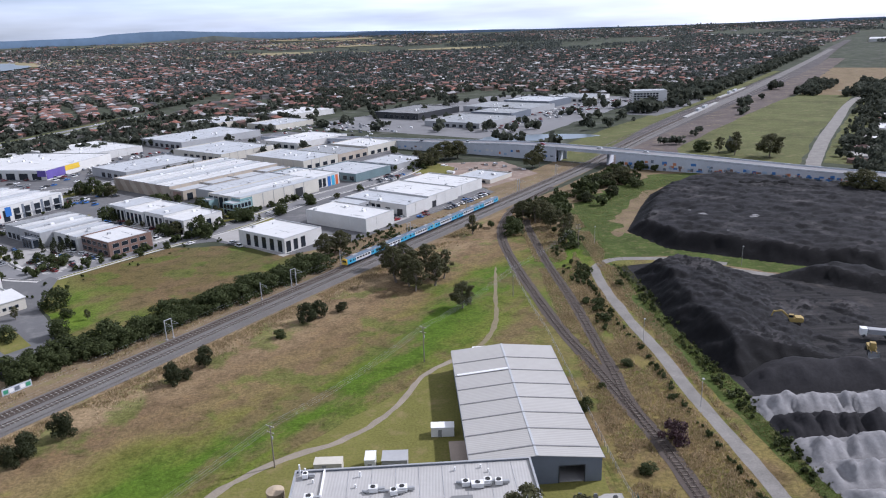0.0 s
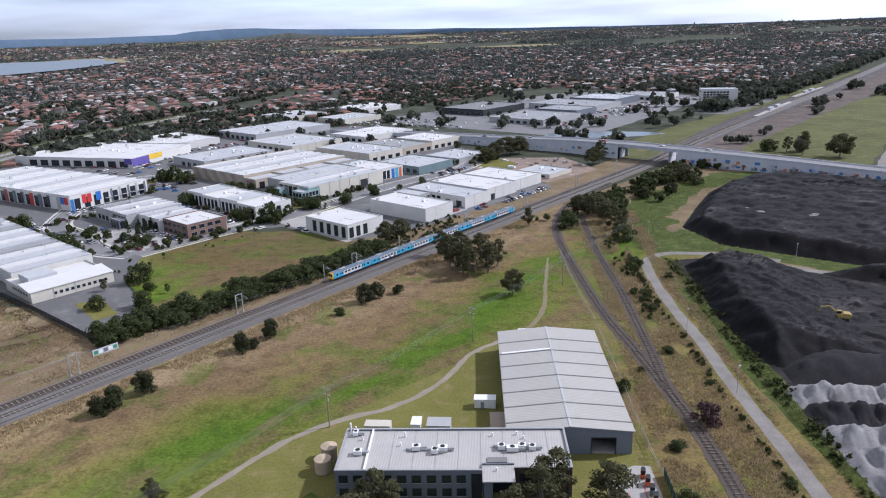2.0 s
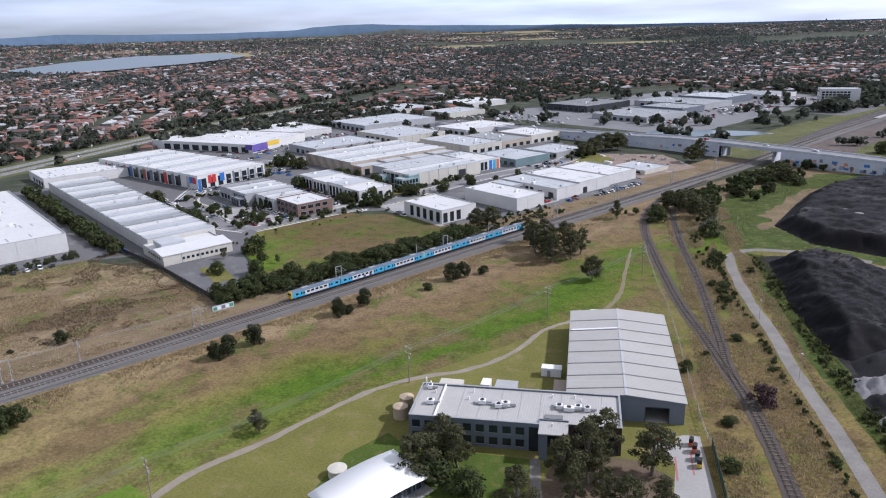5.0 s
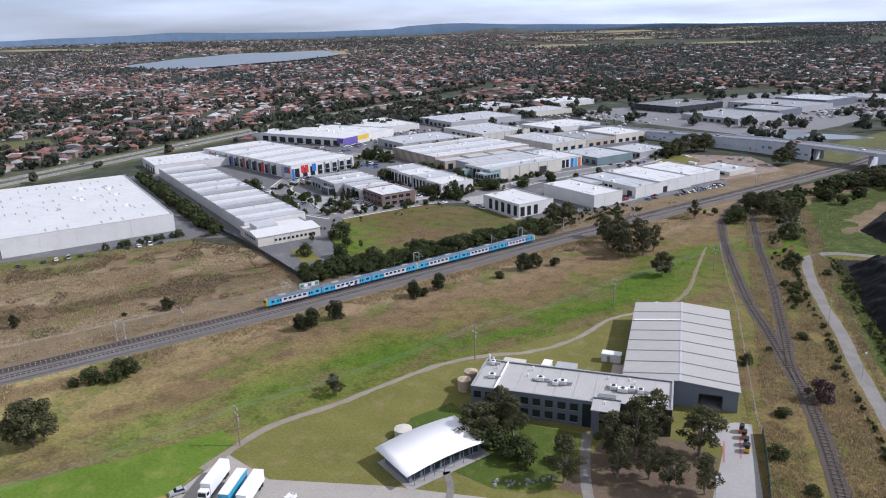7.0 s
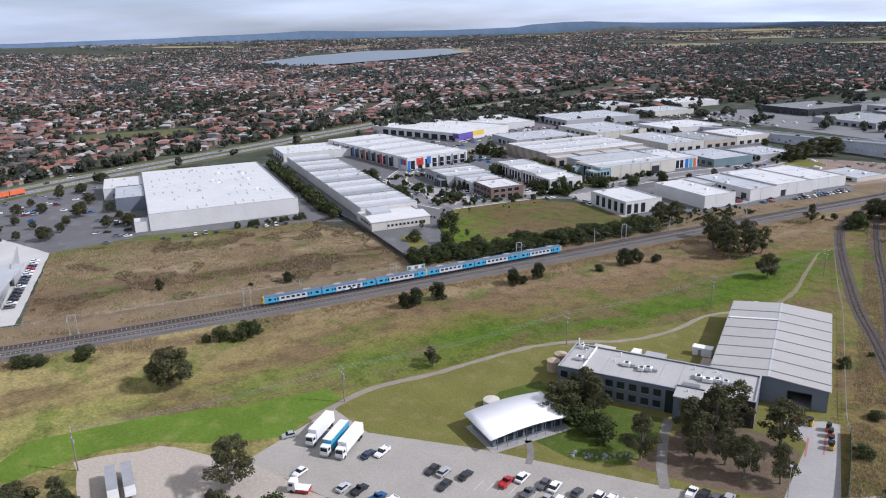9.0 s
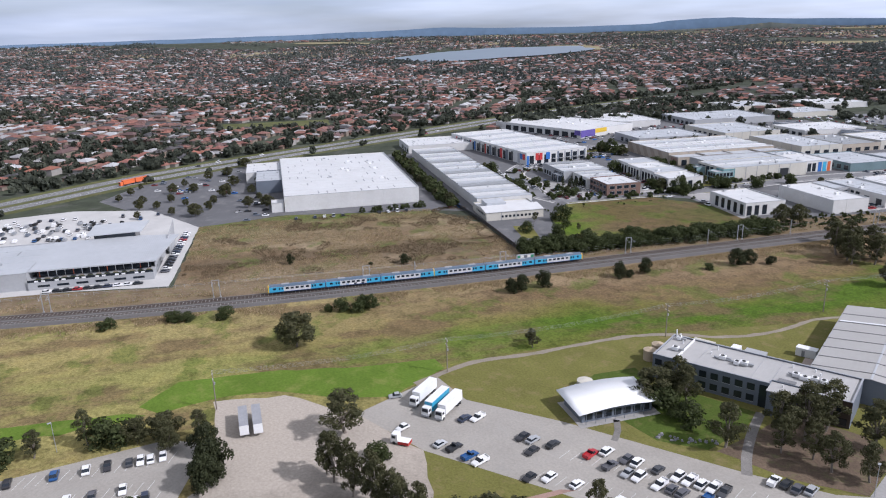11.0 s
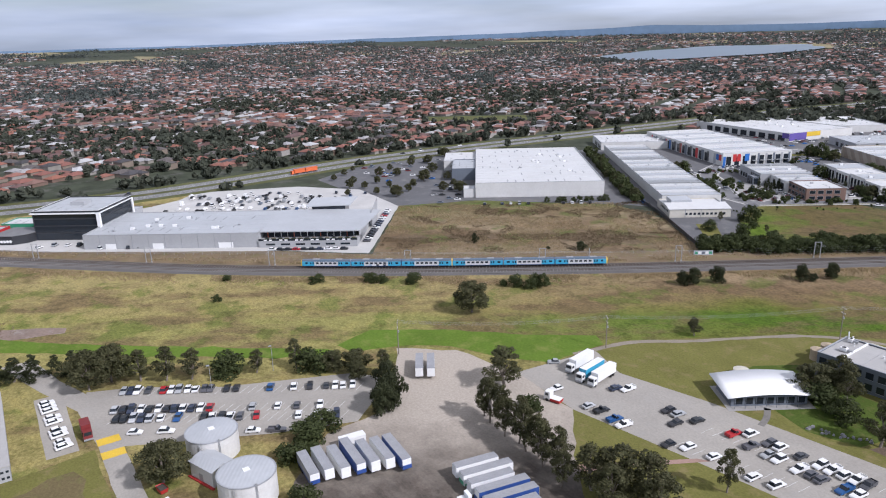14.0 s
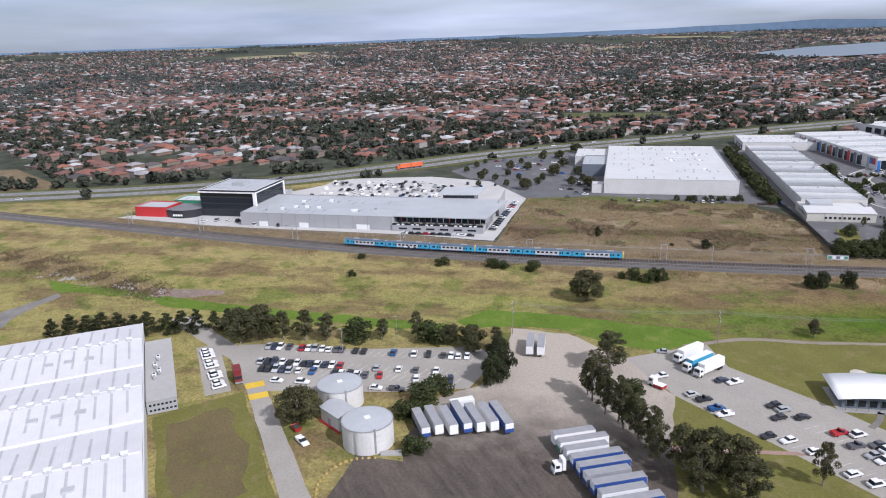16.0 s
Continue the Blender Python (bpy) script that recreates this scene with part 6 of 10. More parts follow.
# ---- the showroom's glass end, terrace and the shops beside it ----
def build_showroom_end():
    p = uv(-141, 253)
    root = thing("showroom_wing", "grey showroom wing with an open roof terrace", "showroom", pose(p.x, p.y, 0, 0, 0, GA))
    L, D = 53.0, 74.0
    part("base", Mesh().box(0.1, 0, 0.02, L, 30, 3.6), M["grey_wall"], root)
    for k in range(6):
        w = part("window", Mesh().box(4 + 8 * k, -0.06, 1.2, 9 + 8 * k, 0.02, 2.2), M["dark_wall"], root)
        part("pane", Mesh().box(4.1 + 8 * k, -0.09, 1.3, 8.9 + 8 * k, 0.0, 2.1), M["glass"], w)
    part("glass_front", Mesh().box(2, 8, 3.62, L - 2, 8.3, 7.2), M["glass"], root, "dark terrace glazing")
    for k in range(14):
        part("mullion", Mesh().box(3 + 3.6 * k, 7.8, 3.62, 3.25 + 3.6 * k, 8.0, 7.2), M["white_paint" if k % 4 else "orange"], root)
        tb = part("terrace_table", Mesh().box(3 + 3.6 * k, 2.6, 3.7, 4.6 + 3.6 * k, 4.4, 4.45), M["timber" if k % 2 else "dark_wall"], root)
        part("planter", Mesh().box(3 + 3.6 * k, 0.9, 3.65, 5.6 + 3.6 * k, 1.6, 4.6), M["leaf_bush"], root, "green planter")
    part("balustrade", Mesh().box(0.1, 0.0, 3.62, L, 0.12, 4.7), M["glass"], root)
    for k in range(18):
        if k % 3 != 2:
            part("sign_bar", Mesh().box(3 + 2.8 * k, -0.12, 3.7, 4.6 + 2.8 * k, -0.02, 4.4), M["white_paint"], root, "white bar of an unreadable sign")
    roof = Mesh().add([(-0.5, 4, 7.3), (L + 1, 4, 7.3), (L + 7, 44, 8.6), (40, 50, 8.2), (-0.5, 50, 8.0), (-0.5, 4, 7.9), (L + 1, 4, 7.9), (L + 7, 44, 9.3), (40, 50, 8.7), (-0.5, 50, 8.6)], [(4, 3, 2, 1, 0), (5, 6, 7, 8, 9), (0, 1, 6, 5), (1, 2, 7, 6), (2, 3, 8, 7), (3, 4, 9, 8), (4, 0, 5, 9)])
    part("roof", roof, M["pale_sheet"], root)
    part("side_wall", Mesh().box(L - 0.4, 8.3, 0.02, L, 46, 7.4), M["grey_wall"], root)
    part("rear_wall", Mesh().box(0, 49.4, 0.02, 40, 49.7, 7.9), M["grey_wall"], root)
    part("lantern", Mesh().box(18, 50.2, 0.05, 38, 62, 10.6), M["glass"], root, "raised dark glass lantern")
    part("lantern_roof", Mesh().add([(15, 48, 10.7), (41, 50, 10.7), (43, 66, 12.2), (16, 64, 12.2), (15, 48, 11.2), (41, 50, 11.2), (43, 66, 12.7), (16, 64, 12.7)], [(3, 2, 1, 0), (4, 5, 6, 7), (0, 1, 5, 4), (1, 2, 6, 5), (2, 3, 7, 6), (3, 0, 4, 7)]), M["pale_sheet"], root)
    part("corner_blade", Mesh().add([(L + 2, 40, 0.05), (L + 2, 60, 0.05), (L + 2.4, 60, 0.05), (L + 2.4, 40, 0.05), (L + 2, 38, 9.5), (L + 2, 64, 12.5), (L + 2.4, 64, 12.5), (L + 2.4, 38, 9.5)], [(3, 2, 1, 0), (4, 5, 6, 7), (0, 1, 5, 4), (1, 2, 6, 5), (2, 3, 7, 6), (3, 0, 4, 7)]), M["grey_wall"], root)


build_showroom_end()
dk = [o for o in scene.objects if o.name == "dark_office"][0]
for k in range(4):
    part("glass_band", Mesh().box(0.8, -0.12, 0.6 + 4.1 * k, 38.2, 0.0, 3.9 + 4.1 * k), M["glass"], dk)
    part("glass_band", Mesh().box(39.0, 0.8, 0.6 + 4.1 * k, 39.12, 38.2, 3.9 + 4.1 * k), M["glass"], dk)
part("frame", Mesh().box(-0.6, -1.6, 15.4, 39.8, 39.6, 15.9).box(38.0, -1.6, 0.05, 39.8, 0.3, 15.4).box(39.2, 38.0, 0.05, 39.8, 39.6, 15.4), M["white_paint"], dk, "white angular frame round the glass")
part("plant_room", Mesh().box(14, 16, 16.4, 22, 24, 18.4), M["grey_wall"], dk)
p_ = uv(-297, 268)
arc = thing("round_shop", "low black curved shop with white sign discs", "shop", pose(p_.x, p_.y, 0, 0, 0, GA))
part("wall", Mesh().prism([(0.2, -1), (6, -3), (13, -3), (19, 1), (22, 8), (20, 16), (2, 16)], 0.05, 5.0), M["dark_wall"], arc)
part("roof", Mesh().prism([(-0.2, -1.4), (6, -3.5), (13.2, -3.5), (19.5, 0.8), (22.6, 8), (20.4, 16.4), (1.8, 16.4)], 5.02, 5.3), M["shadow_steel"], arc)
for k in range(4):
    part("sign_disc", Mesh().tube((6.6 + 1.75 * k, -3.02, 2.0), (6.6 + 1.75 * k, -3.14, 2.0), 0.8, n=16), M["white_paint"], arc, "white round sign")
block("shop", "green and white roadside shop", -308, 292, -272, 308, 5.5, "green_paint", "white_sheet", "shop")
block("shop", "grey shop with an overhanging roof", -276, 316, -240, 332, 6.0, "grey_wall", "pale_sheet", "shop")

M["teal_glass"] = surface("teal_glass", (0.20, 0.34, 0.35), 0.2, big=0.3)

# ---- coloured panels on the estate's fronts ----
pr = [o for o in scene.objects if o.name == "panel_row"][0]
for k, c in enumerate(("red", "blue", "grey_wall", "dark_wall", "blue_grey_wall", "red", "dark_wall", "blue_grey_wall", "brick", "dark_wall", "blue", "blue_grey_wall")):
    part("colour_panel", Mesh().box(-0.16, 2.2 + 4.1 * k if k < 3 else 22 + 10 * (k - 3), 4.0 if k < 2 else 0.6, -0.02, 6.0 + 4.1 * k if k < 3 else 24.6 + 10 * (k - 3), 8.6), M[c], pr, "coloured wall panel")
for x0, x1, c in ((8.6, 11.6, "red"), (12.2, 15.2, "red"), (18.6, 22.4, "blue")):
    part("colour_panel", Mesh().box(x0, -0.2, 3.4, x1, -0.08, 9.2), M[c], pr, "bright coloured wall panel")
for k in range(5):
    part("canopy", Mesh().box(25 + 6.6 * k, -1.8, 3.4, 29.5 + 6.6 * k, -0.1, 3.7), M["steel"], pr)
    part("grey_panel", Mesh().box(29.6 + 6.6 * k, -0.2, 0.3, 31.2 + 6.6 * k, -0.08, 9.0), M["grey_wall" if k % 2 else "blue_grey_wall"], pr)
bf = [o for o in scene.objects if o.name == "beige_factory"][0]
for k in range(5):
    y = 6 + 12.5 * k
    part("brown_stripe", Mesh().add([(-0.16, y, 0.1), (-0.16, y + 6, 0.1), (-0.16, y + 12, 8.3), (-0.16, y + 6, 8.3), (-0.11, y, 0.1), (-0.11, y + 6, 0.1), (-0.11, y + 12, 8.3), (-0.11, y + 6, 8.3)], [(0, 1, 2, 3), (7, 6, 5, 4), (3, 2, 6, 7), (0, 3, 7, 4), (1, 5, 6, 2)]), M["brown_sheet"], bf, "slanting brown wall stripe")
rr = [o for o in scene.objects if o.name == "retail_row"][0]
part("purple_front", Mesh().box(0.2, -0.2, 1.0, 22, -0.02, 7.8), M["purple"], rr, "purple shop front")
part("yellow_front", Mesh().box(22.1, -0.2, 3.6, 40, -0.02, 7.8), M["yellow"], rr, "yellow shop front")
part("purple_front", Mesh().box(-0.2, 0.2, 3.0, -0.02, 8, 7.8), M["purple"], rr, "purple shop front")
gc = [o for o in scene.objects if o.name == "glass_corner_factory"][0]
part("glass_corner", Mesh().box(-0.4, -0.4, 0.5, 9, 8, 8.4), M["teal_glass"], gc, "teal glass corner")


def bay_fill():
    for nm in ("row_office",):
        ob = [o for o in scene.objects if o.name == nm][0]
        part("hip_roof", Mesh().add([(-0.4, -0.4, 4.95), (35.4, -0.4, 4.95), (35.4, 12, 6.4), (-0.4, 12, 6.4), (-0.4, 14, 4.95), (35.4, 14, 4.95)], [(0, 1, 2, 3), (3, 2, 5, 4), (0, 3, 4), (1, 5, 2), (4, 5, 1, 0)]), M["white_sheet"], ob)
        part("clerestory", Mesh().box(4, 12.5, 4.96, 16, 24, 7.6), M["pale_sheet"], ob)


bay_fill()

# more roofs of the estate
for u0, v0, u1, v1, h, wl_, rf, lab in (
    (350, 388, 376, 412, 7.5, "teal_wall", "pale_sheet", "blue-green glazed unit with a pale roof"),
    (430, 356, 470, 392, 4.5, "grey_wall", "pale_sheet", "low grey storage shed with a pale roof"),
    (420, 262, 450, 292, 3.0, "cream_wall", "pale_sheet", "low shed in the builder's yard"),
    (300, 520, 370, 570, 7, "grey_wall", "pale_sheet", "grey retail unit with a pale roof"),
    (390, 520, 450, 590, 7, "cream_wall", "pale_sheet", "cream retail store with a pale roof"),
    (470, 510, 540, 560, 6, "white_wall", "white_sheet", "white retail store with a flat roof"),
    (420, 620, 520, 690, 7, "grey_wall", "pale_sheet", "grey supermarket with a wide roof"),
    (320, 640, 390, 720, 7, "white_wall", "white_sheet", "white retail store with a flat roof"),
    (90, 560, 170, 610, 7, "white_wall", "white_sheet", "white unit row behind the warehouse"),
    (560, 640, 620, 690, 6, "cream_wall", "pale_sheet", "cream roadside store with a pale roof"),
    (660, 425, 740, 500, 6, "grey_wall", "grey_bay", "grey car dealership with wide roofs"),
    (742, 432, 790, 490, 8, "blue_grey_wall", "grey_bay", "blue-grey dealership hall with a flat roof"),
    (800, 440, 870, 540, 7, "grey_wall", "grey_bay", "large grey shopping hall with wide roofs"),
    (872, 450, 940, 520, 9, "blue_grey_wall", "pale_sheet", "blue-grey shopping hall with a pale roof"),
    (700, 540, 790, 610, 8, "dark_wall", "shadow_steel", "dark-roofed shopping hall by the road"),
    (960, 430, 1030, 500, 6, "white_wall", "grey_bay", "white shopping hall with a flat roof"),
    (640, 700, 720, 760, 7, "white_wall", "white_sheet", "white store among trees"),
    (540, 720, 600, 780, 7, "cream_wall", "pale_sheet", "cream store among trees"),
):
    block("retail_hall" if u0 > 295 else "unit_hall", lab, u0, v0, u1, v1, h, wl_, rf, "store", vents=3, wins=row_of("w", 4, 9, int((v1 - v0 - 8) / 9), 0.5, 5, h * 0.5))
block("apartment_block", "white and dark blue six-storey apartment block", 0, 0, 44, 26, 21, "white_wall", "pale_sheet", "apartments", angle=GA - 60, origin=(255, 948), wins=[("s", 2 + 4 * k, 1 + 3 * j, 3, 2) for k in range(8) for j in range(6)] + [("w", 2 + 5 * k, 1 + 3 * j, 3.6, 2) for k in range(5) for j in range(6)])

# ---- the road bridge ----
def build_bridge():
    root = thing("road_bridge", "long concrete road overpass with a painted wall", "bridge")
    front = [(-190, 760), (-91, 700), (-9, 645), (58, 602), (94, 571), (134, 538), (185, 508), (238, 474), (267, 457), (330, 425), (420, 380)]
    tops = [2.0, 5.0, 7.6, 10.4, 11.4, 11.6, 9.6, 7.2, 6.0, 3.5, 1.2]
    pts, hs = [], []
    for i in range(len(front) - 1):
        a, b = Vector(front[i]), Vector(front[i + 1])
        n = max(1, int((b - a).length / 6))
        for k in range(n):
            pts.append(a.lerp(b, k / n))
            hs.append(tops[i] + (tops[i + 1] - tops[i]) * k / n)
    pts.append(Vector(front[-1]))
    hs.append(tops[-1])
    W = 17.0
    deck, parapets = Mesh(), (Mesh(), Mesh())
    rows = []
    for i, p in enumerate(pts):
        t = (pts[min(i + 1, len(pts) - 1)] - pts[max(i - 1, 0)]).normalized()
        s = Vector((-t.y, t.x))
        if s.y < 0:
            s = -s
        rows.append((p, s, hs[i]))
    for (p, s, h), (p2, s2, h2) in zip(rows, rows[1:]):
        a, b, c, d = p, p2, p2 + s2 * W, p + s * W
        open_span = 94 <= (p.x + p2.x) / 2 <= 134
        lo, lo2 = (h - 1.7, h2 - 1.7) if open_span else (0.02, 0.02)
        deck.add([(*a, h - 0.3), (*b, h2 - 0.3), (*c, h2 - 0.3), (*d, h - 0.3), (*a, h), (*b, h2), (*c, h2), (*d, h)], [(3, 2, 1, 0), (4, 5, 6, 7), (0, 1, 5, 4), (2, 3, 7, 6)])
        for parapet, o in zip(parapets, (0.0, W - 0.4)):
            q0, q1, q2, q3 = p + s * o, p2 + s2 * o, p2 + s2 * (o + 0.4), p + s * (o + 0.4)
            parapet.add([(*q0, h - 0.9), (*q1, h2 - 0.9), (*q2, h2 - 0.9), (*q3, h - 0.9), (*q0, h + 1.0), (*q1, h2 + 1.0), (*q2, h2 + 1.0), (*q3, h + 1.0)], [(3, 2, 1, 0), (4, 5, 6, 7), (0, 1, 5, 4), (2, 3, 7, 6)])
            q0, q1, q2, q3 = p + s * (o + 0.05), p2 + s2 * (o + 0.05), p2 + s2 * (o + 0.35), p + s * (o + 0.35)
            panel = Mesh().add([(*q0, lo), (*q1, lo2), (*q2, lo2), (*q3, lo), (*q0, h - 0.92), (*q1, h2 - 0.92), (*q2, h2 - 0.92), (*q3, h - 0.92)], [(3, 2, 1, 0), (4, 5, 6, 7), (0, 1, 5, 4), (1, 2, 6, 5), (2, 3, 7, 6), (3, 0, 4, 7)])
            part("girder" if open_span else "wall_panel", panel, M["bridge_wall"], root)
    part("deck", deck, M["bridge_deck"], root)
    for parapet in parapets:
        part("parapet", parapet, M["bridge_wall"], root)
    rnd = random.Random(5)
    for (p, s, h), (p2, s2, h2) in zip(rows, rows[1:]):
        if 94 <= (p.x + p2.x) / 2 <= 134 or p.x > 300 or p.x < -120:
            continue
        for k in range(4 if p.x > 134 else 1):
            f = rnd.uniform(0.05, 0.6)
            z0 = rnd.uniform(0.2, max(0.4, (h - 3.2) * (0.75 if k < 3 else 0.45)))
            ww, hh = rnd.uniform(1.2, 3.4) / 6.0, rnd.uniform(1.0, 2.4)
            a, b = p.lerp(p2, f) - s * 0.06, p.lerp(p2, f + ww) - s * 0.06
            tile = Mesh().add([(*a, z0), (*b, z0), (*(b + s * 0.1), z0), (*(a + s * 0.1), z0), (*a, z0 + hh), (*b, z0 + hh), (*(b + s * 0.1), z0 + hh), (*(a + s * 0.1), z0 + hh)], [(0, 1, 5, 4), (4, 5, 6, 7), (1, 2, 6, 5), (3, 0, 4, 7)])
            part("mural_block", tile, M[rnd.choice(["mural_blue", "mural_pale", "blue_grey_wall", "mural_orange", "white_wall", "brick", "mural_blue", "mural_orange", "mural_pale"])], root, "coloured block of the painted wall")
    for x, y in ((97, 576), (131, 551)):
        part("pier", Mesh().box(-0.8, 0, 0.02, 0.8, 15, 9.6, 54 - 90 + 8, (x, y, 0)), M["bridge_wall"], root)
    return rows


M["mural_blue"] = surface("faded_blue_paint", (0.06, 0.20, 0.50), 0.8, big=0.1)
M["mural_pale"] = surface("faded_pale_blue_paint", (0.36, 0.47, 0.60), 0.8, big=0.1)
M["mural_orange"] = surface("faded_orange_paint", (0.62, 0.25, 0.12), 0.8, big=0.1)
M["bridge_wall"] = surface("painted_concrete", (0.52, 0.545, 0.59), 0.85, big=0.06, grain=1.0, small=0.1, stain=(0.42, 0.44, 0.48))
M["bridge_deck"] = surface("bridge_asphalt", (0.24, 0.24, 0.25), 0.9, big=0.05, grain=1.0)
BRIDGE = build_bridge()


# side buildings of the white warehouse, and sheds beyond the bridge
block("warehouse_entry", "grey entry block of the white warehouse", -44, 428, -26.4, 470, 9, "blue_grey_wall", "pale_sheet", "entry block")
block("warehouse_annex", "low white annex of the warehouse", -34, 367, -26.4, 378, 6, "white_wall", "white_sheet", "annex")
block("warehouse_annex", "white rear annex of the warehouse", -52, 470, -26.4, 512, 8, "white_wall", "white_sheet", "annex")
for x, y, L, D, h in ((380, 590, 30, 16, 6), (420, 640, 40, 20, 7), (400, 570, 16, 10, 5), (470, 700, 50, 26, 7), (450, 620, 26, 14, 6), (350, 560, 14, 9, 5), (365, 535, 12, 8, 4)):
    block("yard_shed", "pale shed in the yards beyond the bridge", 0, 0, L, D, h, "cream_wall", "white_sheet", "shed", angle=62, origin=(x, y))
rb = random.Random(31)
for k in range(26):
    p = uv(rb.uniform(412, 488), rb.uniform(262, 332))
    st = thing("material_stack", "stack of building material in the yard", "stack", pose(p.x, p.y, 0.09, 0, 0, rb.uniform(0, 180)))
    h = rb.uniform(0.5, 1.6)
    part("load", Mesh().box(0, 0, 0, rb.uniform(2, 6), rb.uniform(1.2, 3), h), M[rb.choice(["steel", "timber", "white_paint", "concrete", "pale_sheet", "brick"])], st)
    part("pallet", Mesh().box(0.1, 0.1, h, 1.8, 1.1, h + 0.25), M["timber"], st)

# station platforms and far sheds beside the railway
for u0, v0, u1, v1 in ((830, 254.5, 1000, 266), (1060, 280, 1230, 285)):
    pl = thing("station_platform", "pale concrete station platform", "platform")
    a, b = uv(u0, v0), uv(u1, v1)
    t = (b - a).normalized()
    z = ground_z(b.x, b.y)
    part("slab", Mesh().box(0, -2.5, 0.02, (b - a).length, 2.5, 1.2 + z, math.degrees(math.atan2(t.y, t.x)), (a.x, a.y, 0)), M["concrete"], pl)
    for f in (0.35, 0.55):
        c = a.lerp(b, f)
        part("shelter", Mesh().box(0, -1.8, 1.2 + z, 16, 1.8, 4.4 + z, math.degrees(math.atan2(t.y, t.x)), (c.x, c.y, 0)), M["pale_sheet"], pl)
for x, y, L, D, h in ((990, 1600, 170, 120, 10), (1150, 1850, 200, 110, 10), (1420, 2420, 220, 90, 10)):
    sh = thing("far_shed", "long low pale shed far along the railway", "shed", pose(x, y, ground_z(x, y), 0, 0, GA - 90))
    part("wall", Mesh().box(0, 0, -4, L, D, h), M["white_wall"], sh)
    part("roof", Mesh().add([(-1, -1, h), (L + 1, -1, h), (L + 1, D + 1, h), (-1, D + 1, h), (-1, D / 2, h + 4), (L + 1, D / 2, h + 4)], [(0, 1, 5, 4), (4, 5, 2, 3), (0, 4, 3), (1, 2, 5), (3, 2, 1, 0)]), M["white_sheet"], sh)


# ---- the train ----
def rail_place(u, offset):
    """Point and heading of the far track at a distance u along the grid."""
    us = [p[0] for p in RAIL_FINE]
    v = float(np.interp(u, us, [p[1] for p in RAIL_FINE])) + offset
    return uv(u, v)


RAIL_FINE = sorted((p.x * CU + p.y * SU, -p.x * SU + p.y * CU) for p in rail_mid)
CAR = 24.0


def flank(x0, x1, z0, z1, y, side):
    return Mesh().box(x0, min(side * y, side * (y - 0.05)), z0, x1, max(side * y, side * (y - 0.05)), z1)


def side_strip(x0, x1, z0, z1, y):
    m = Mesh()
    for s in (-1, 1):
        m.box(x0, min(s * y, s * (y - 0.05)), z0, x1, max(s * y, s * (y - 0.05)), z1)
    return m


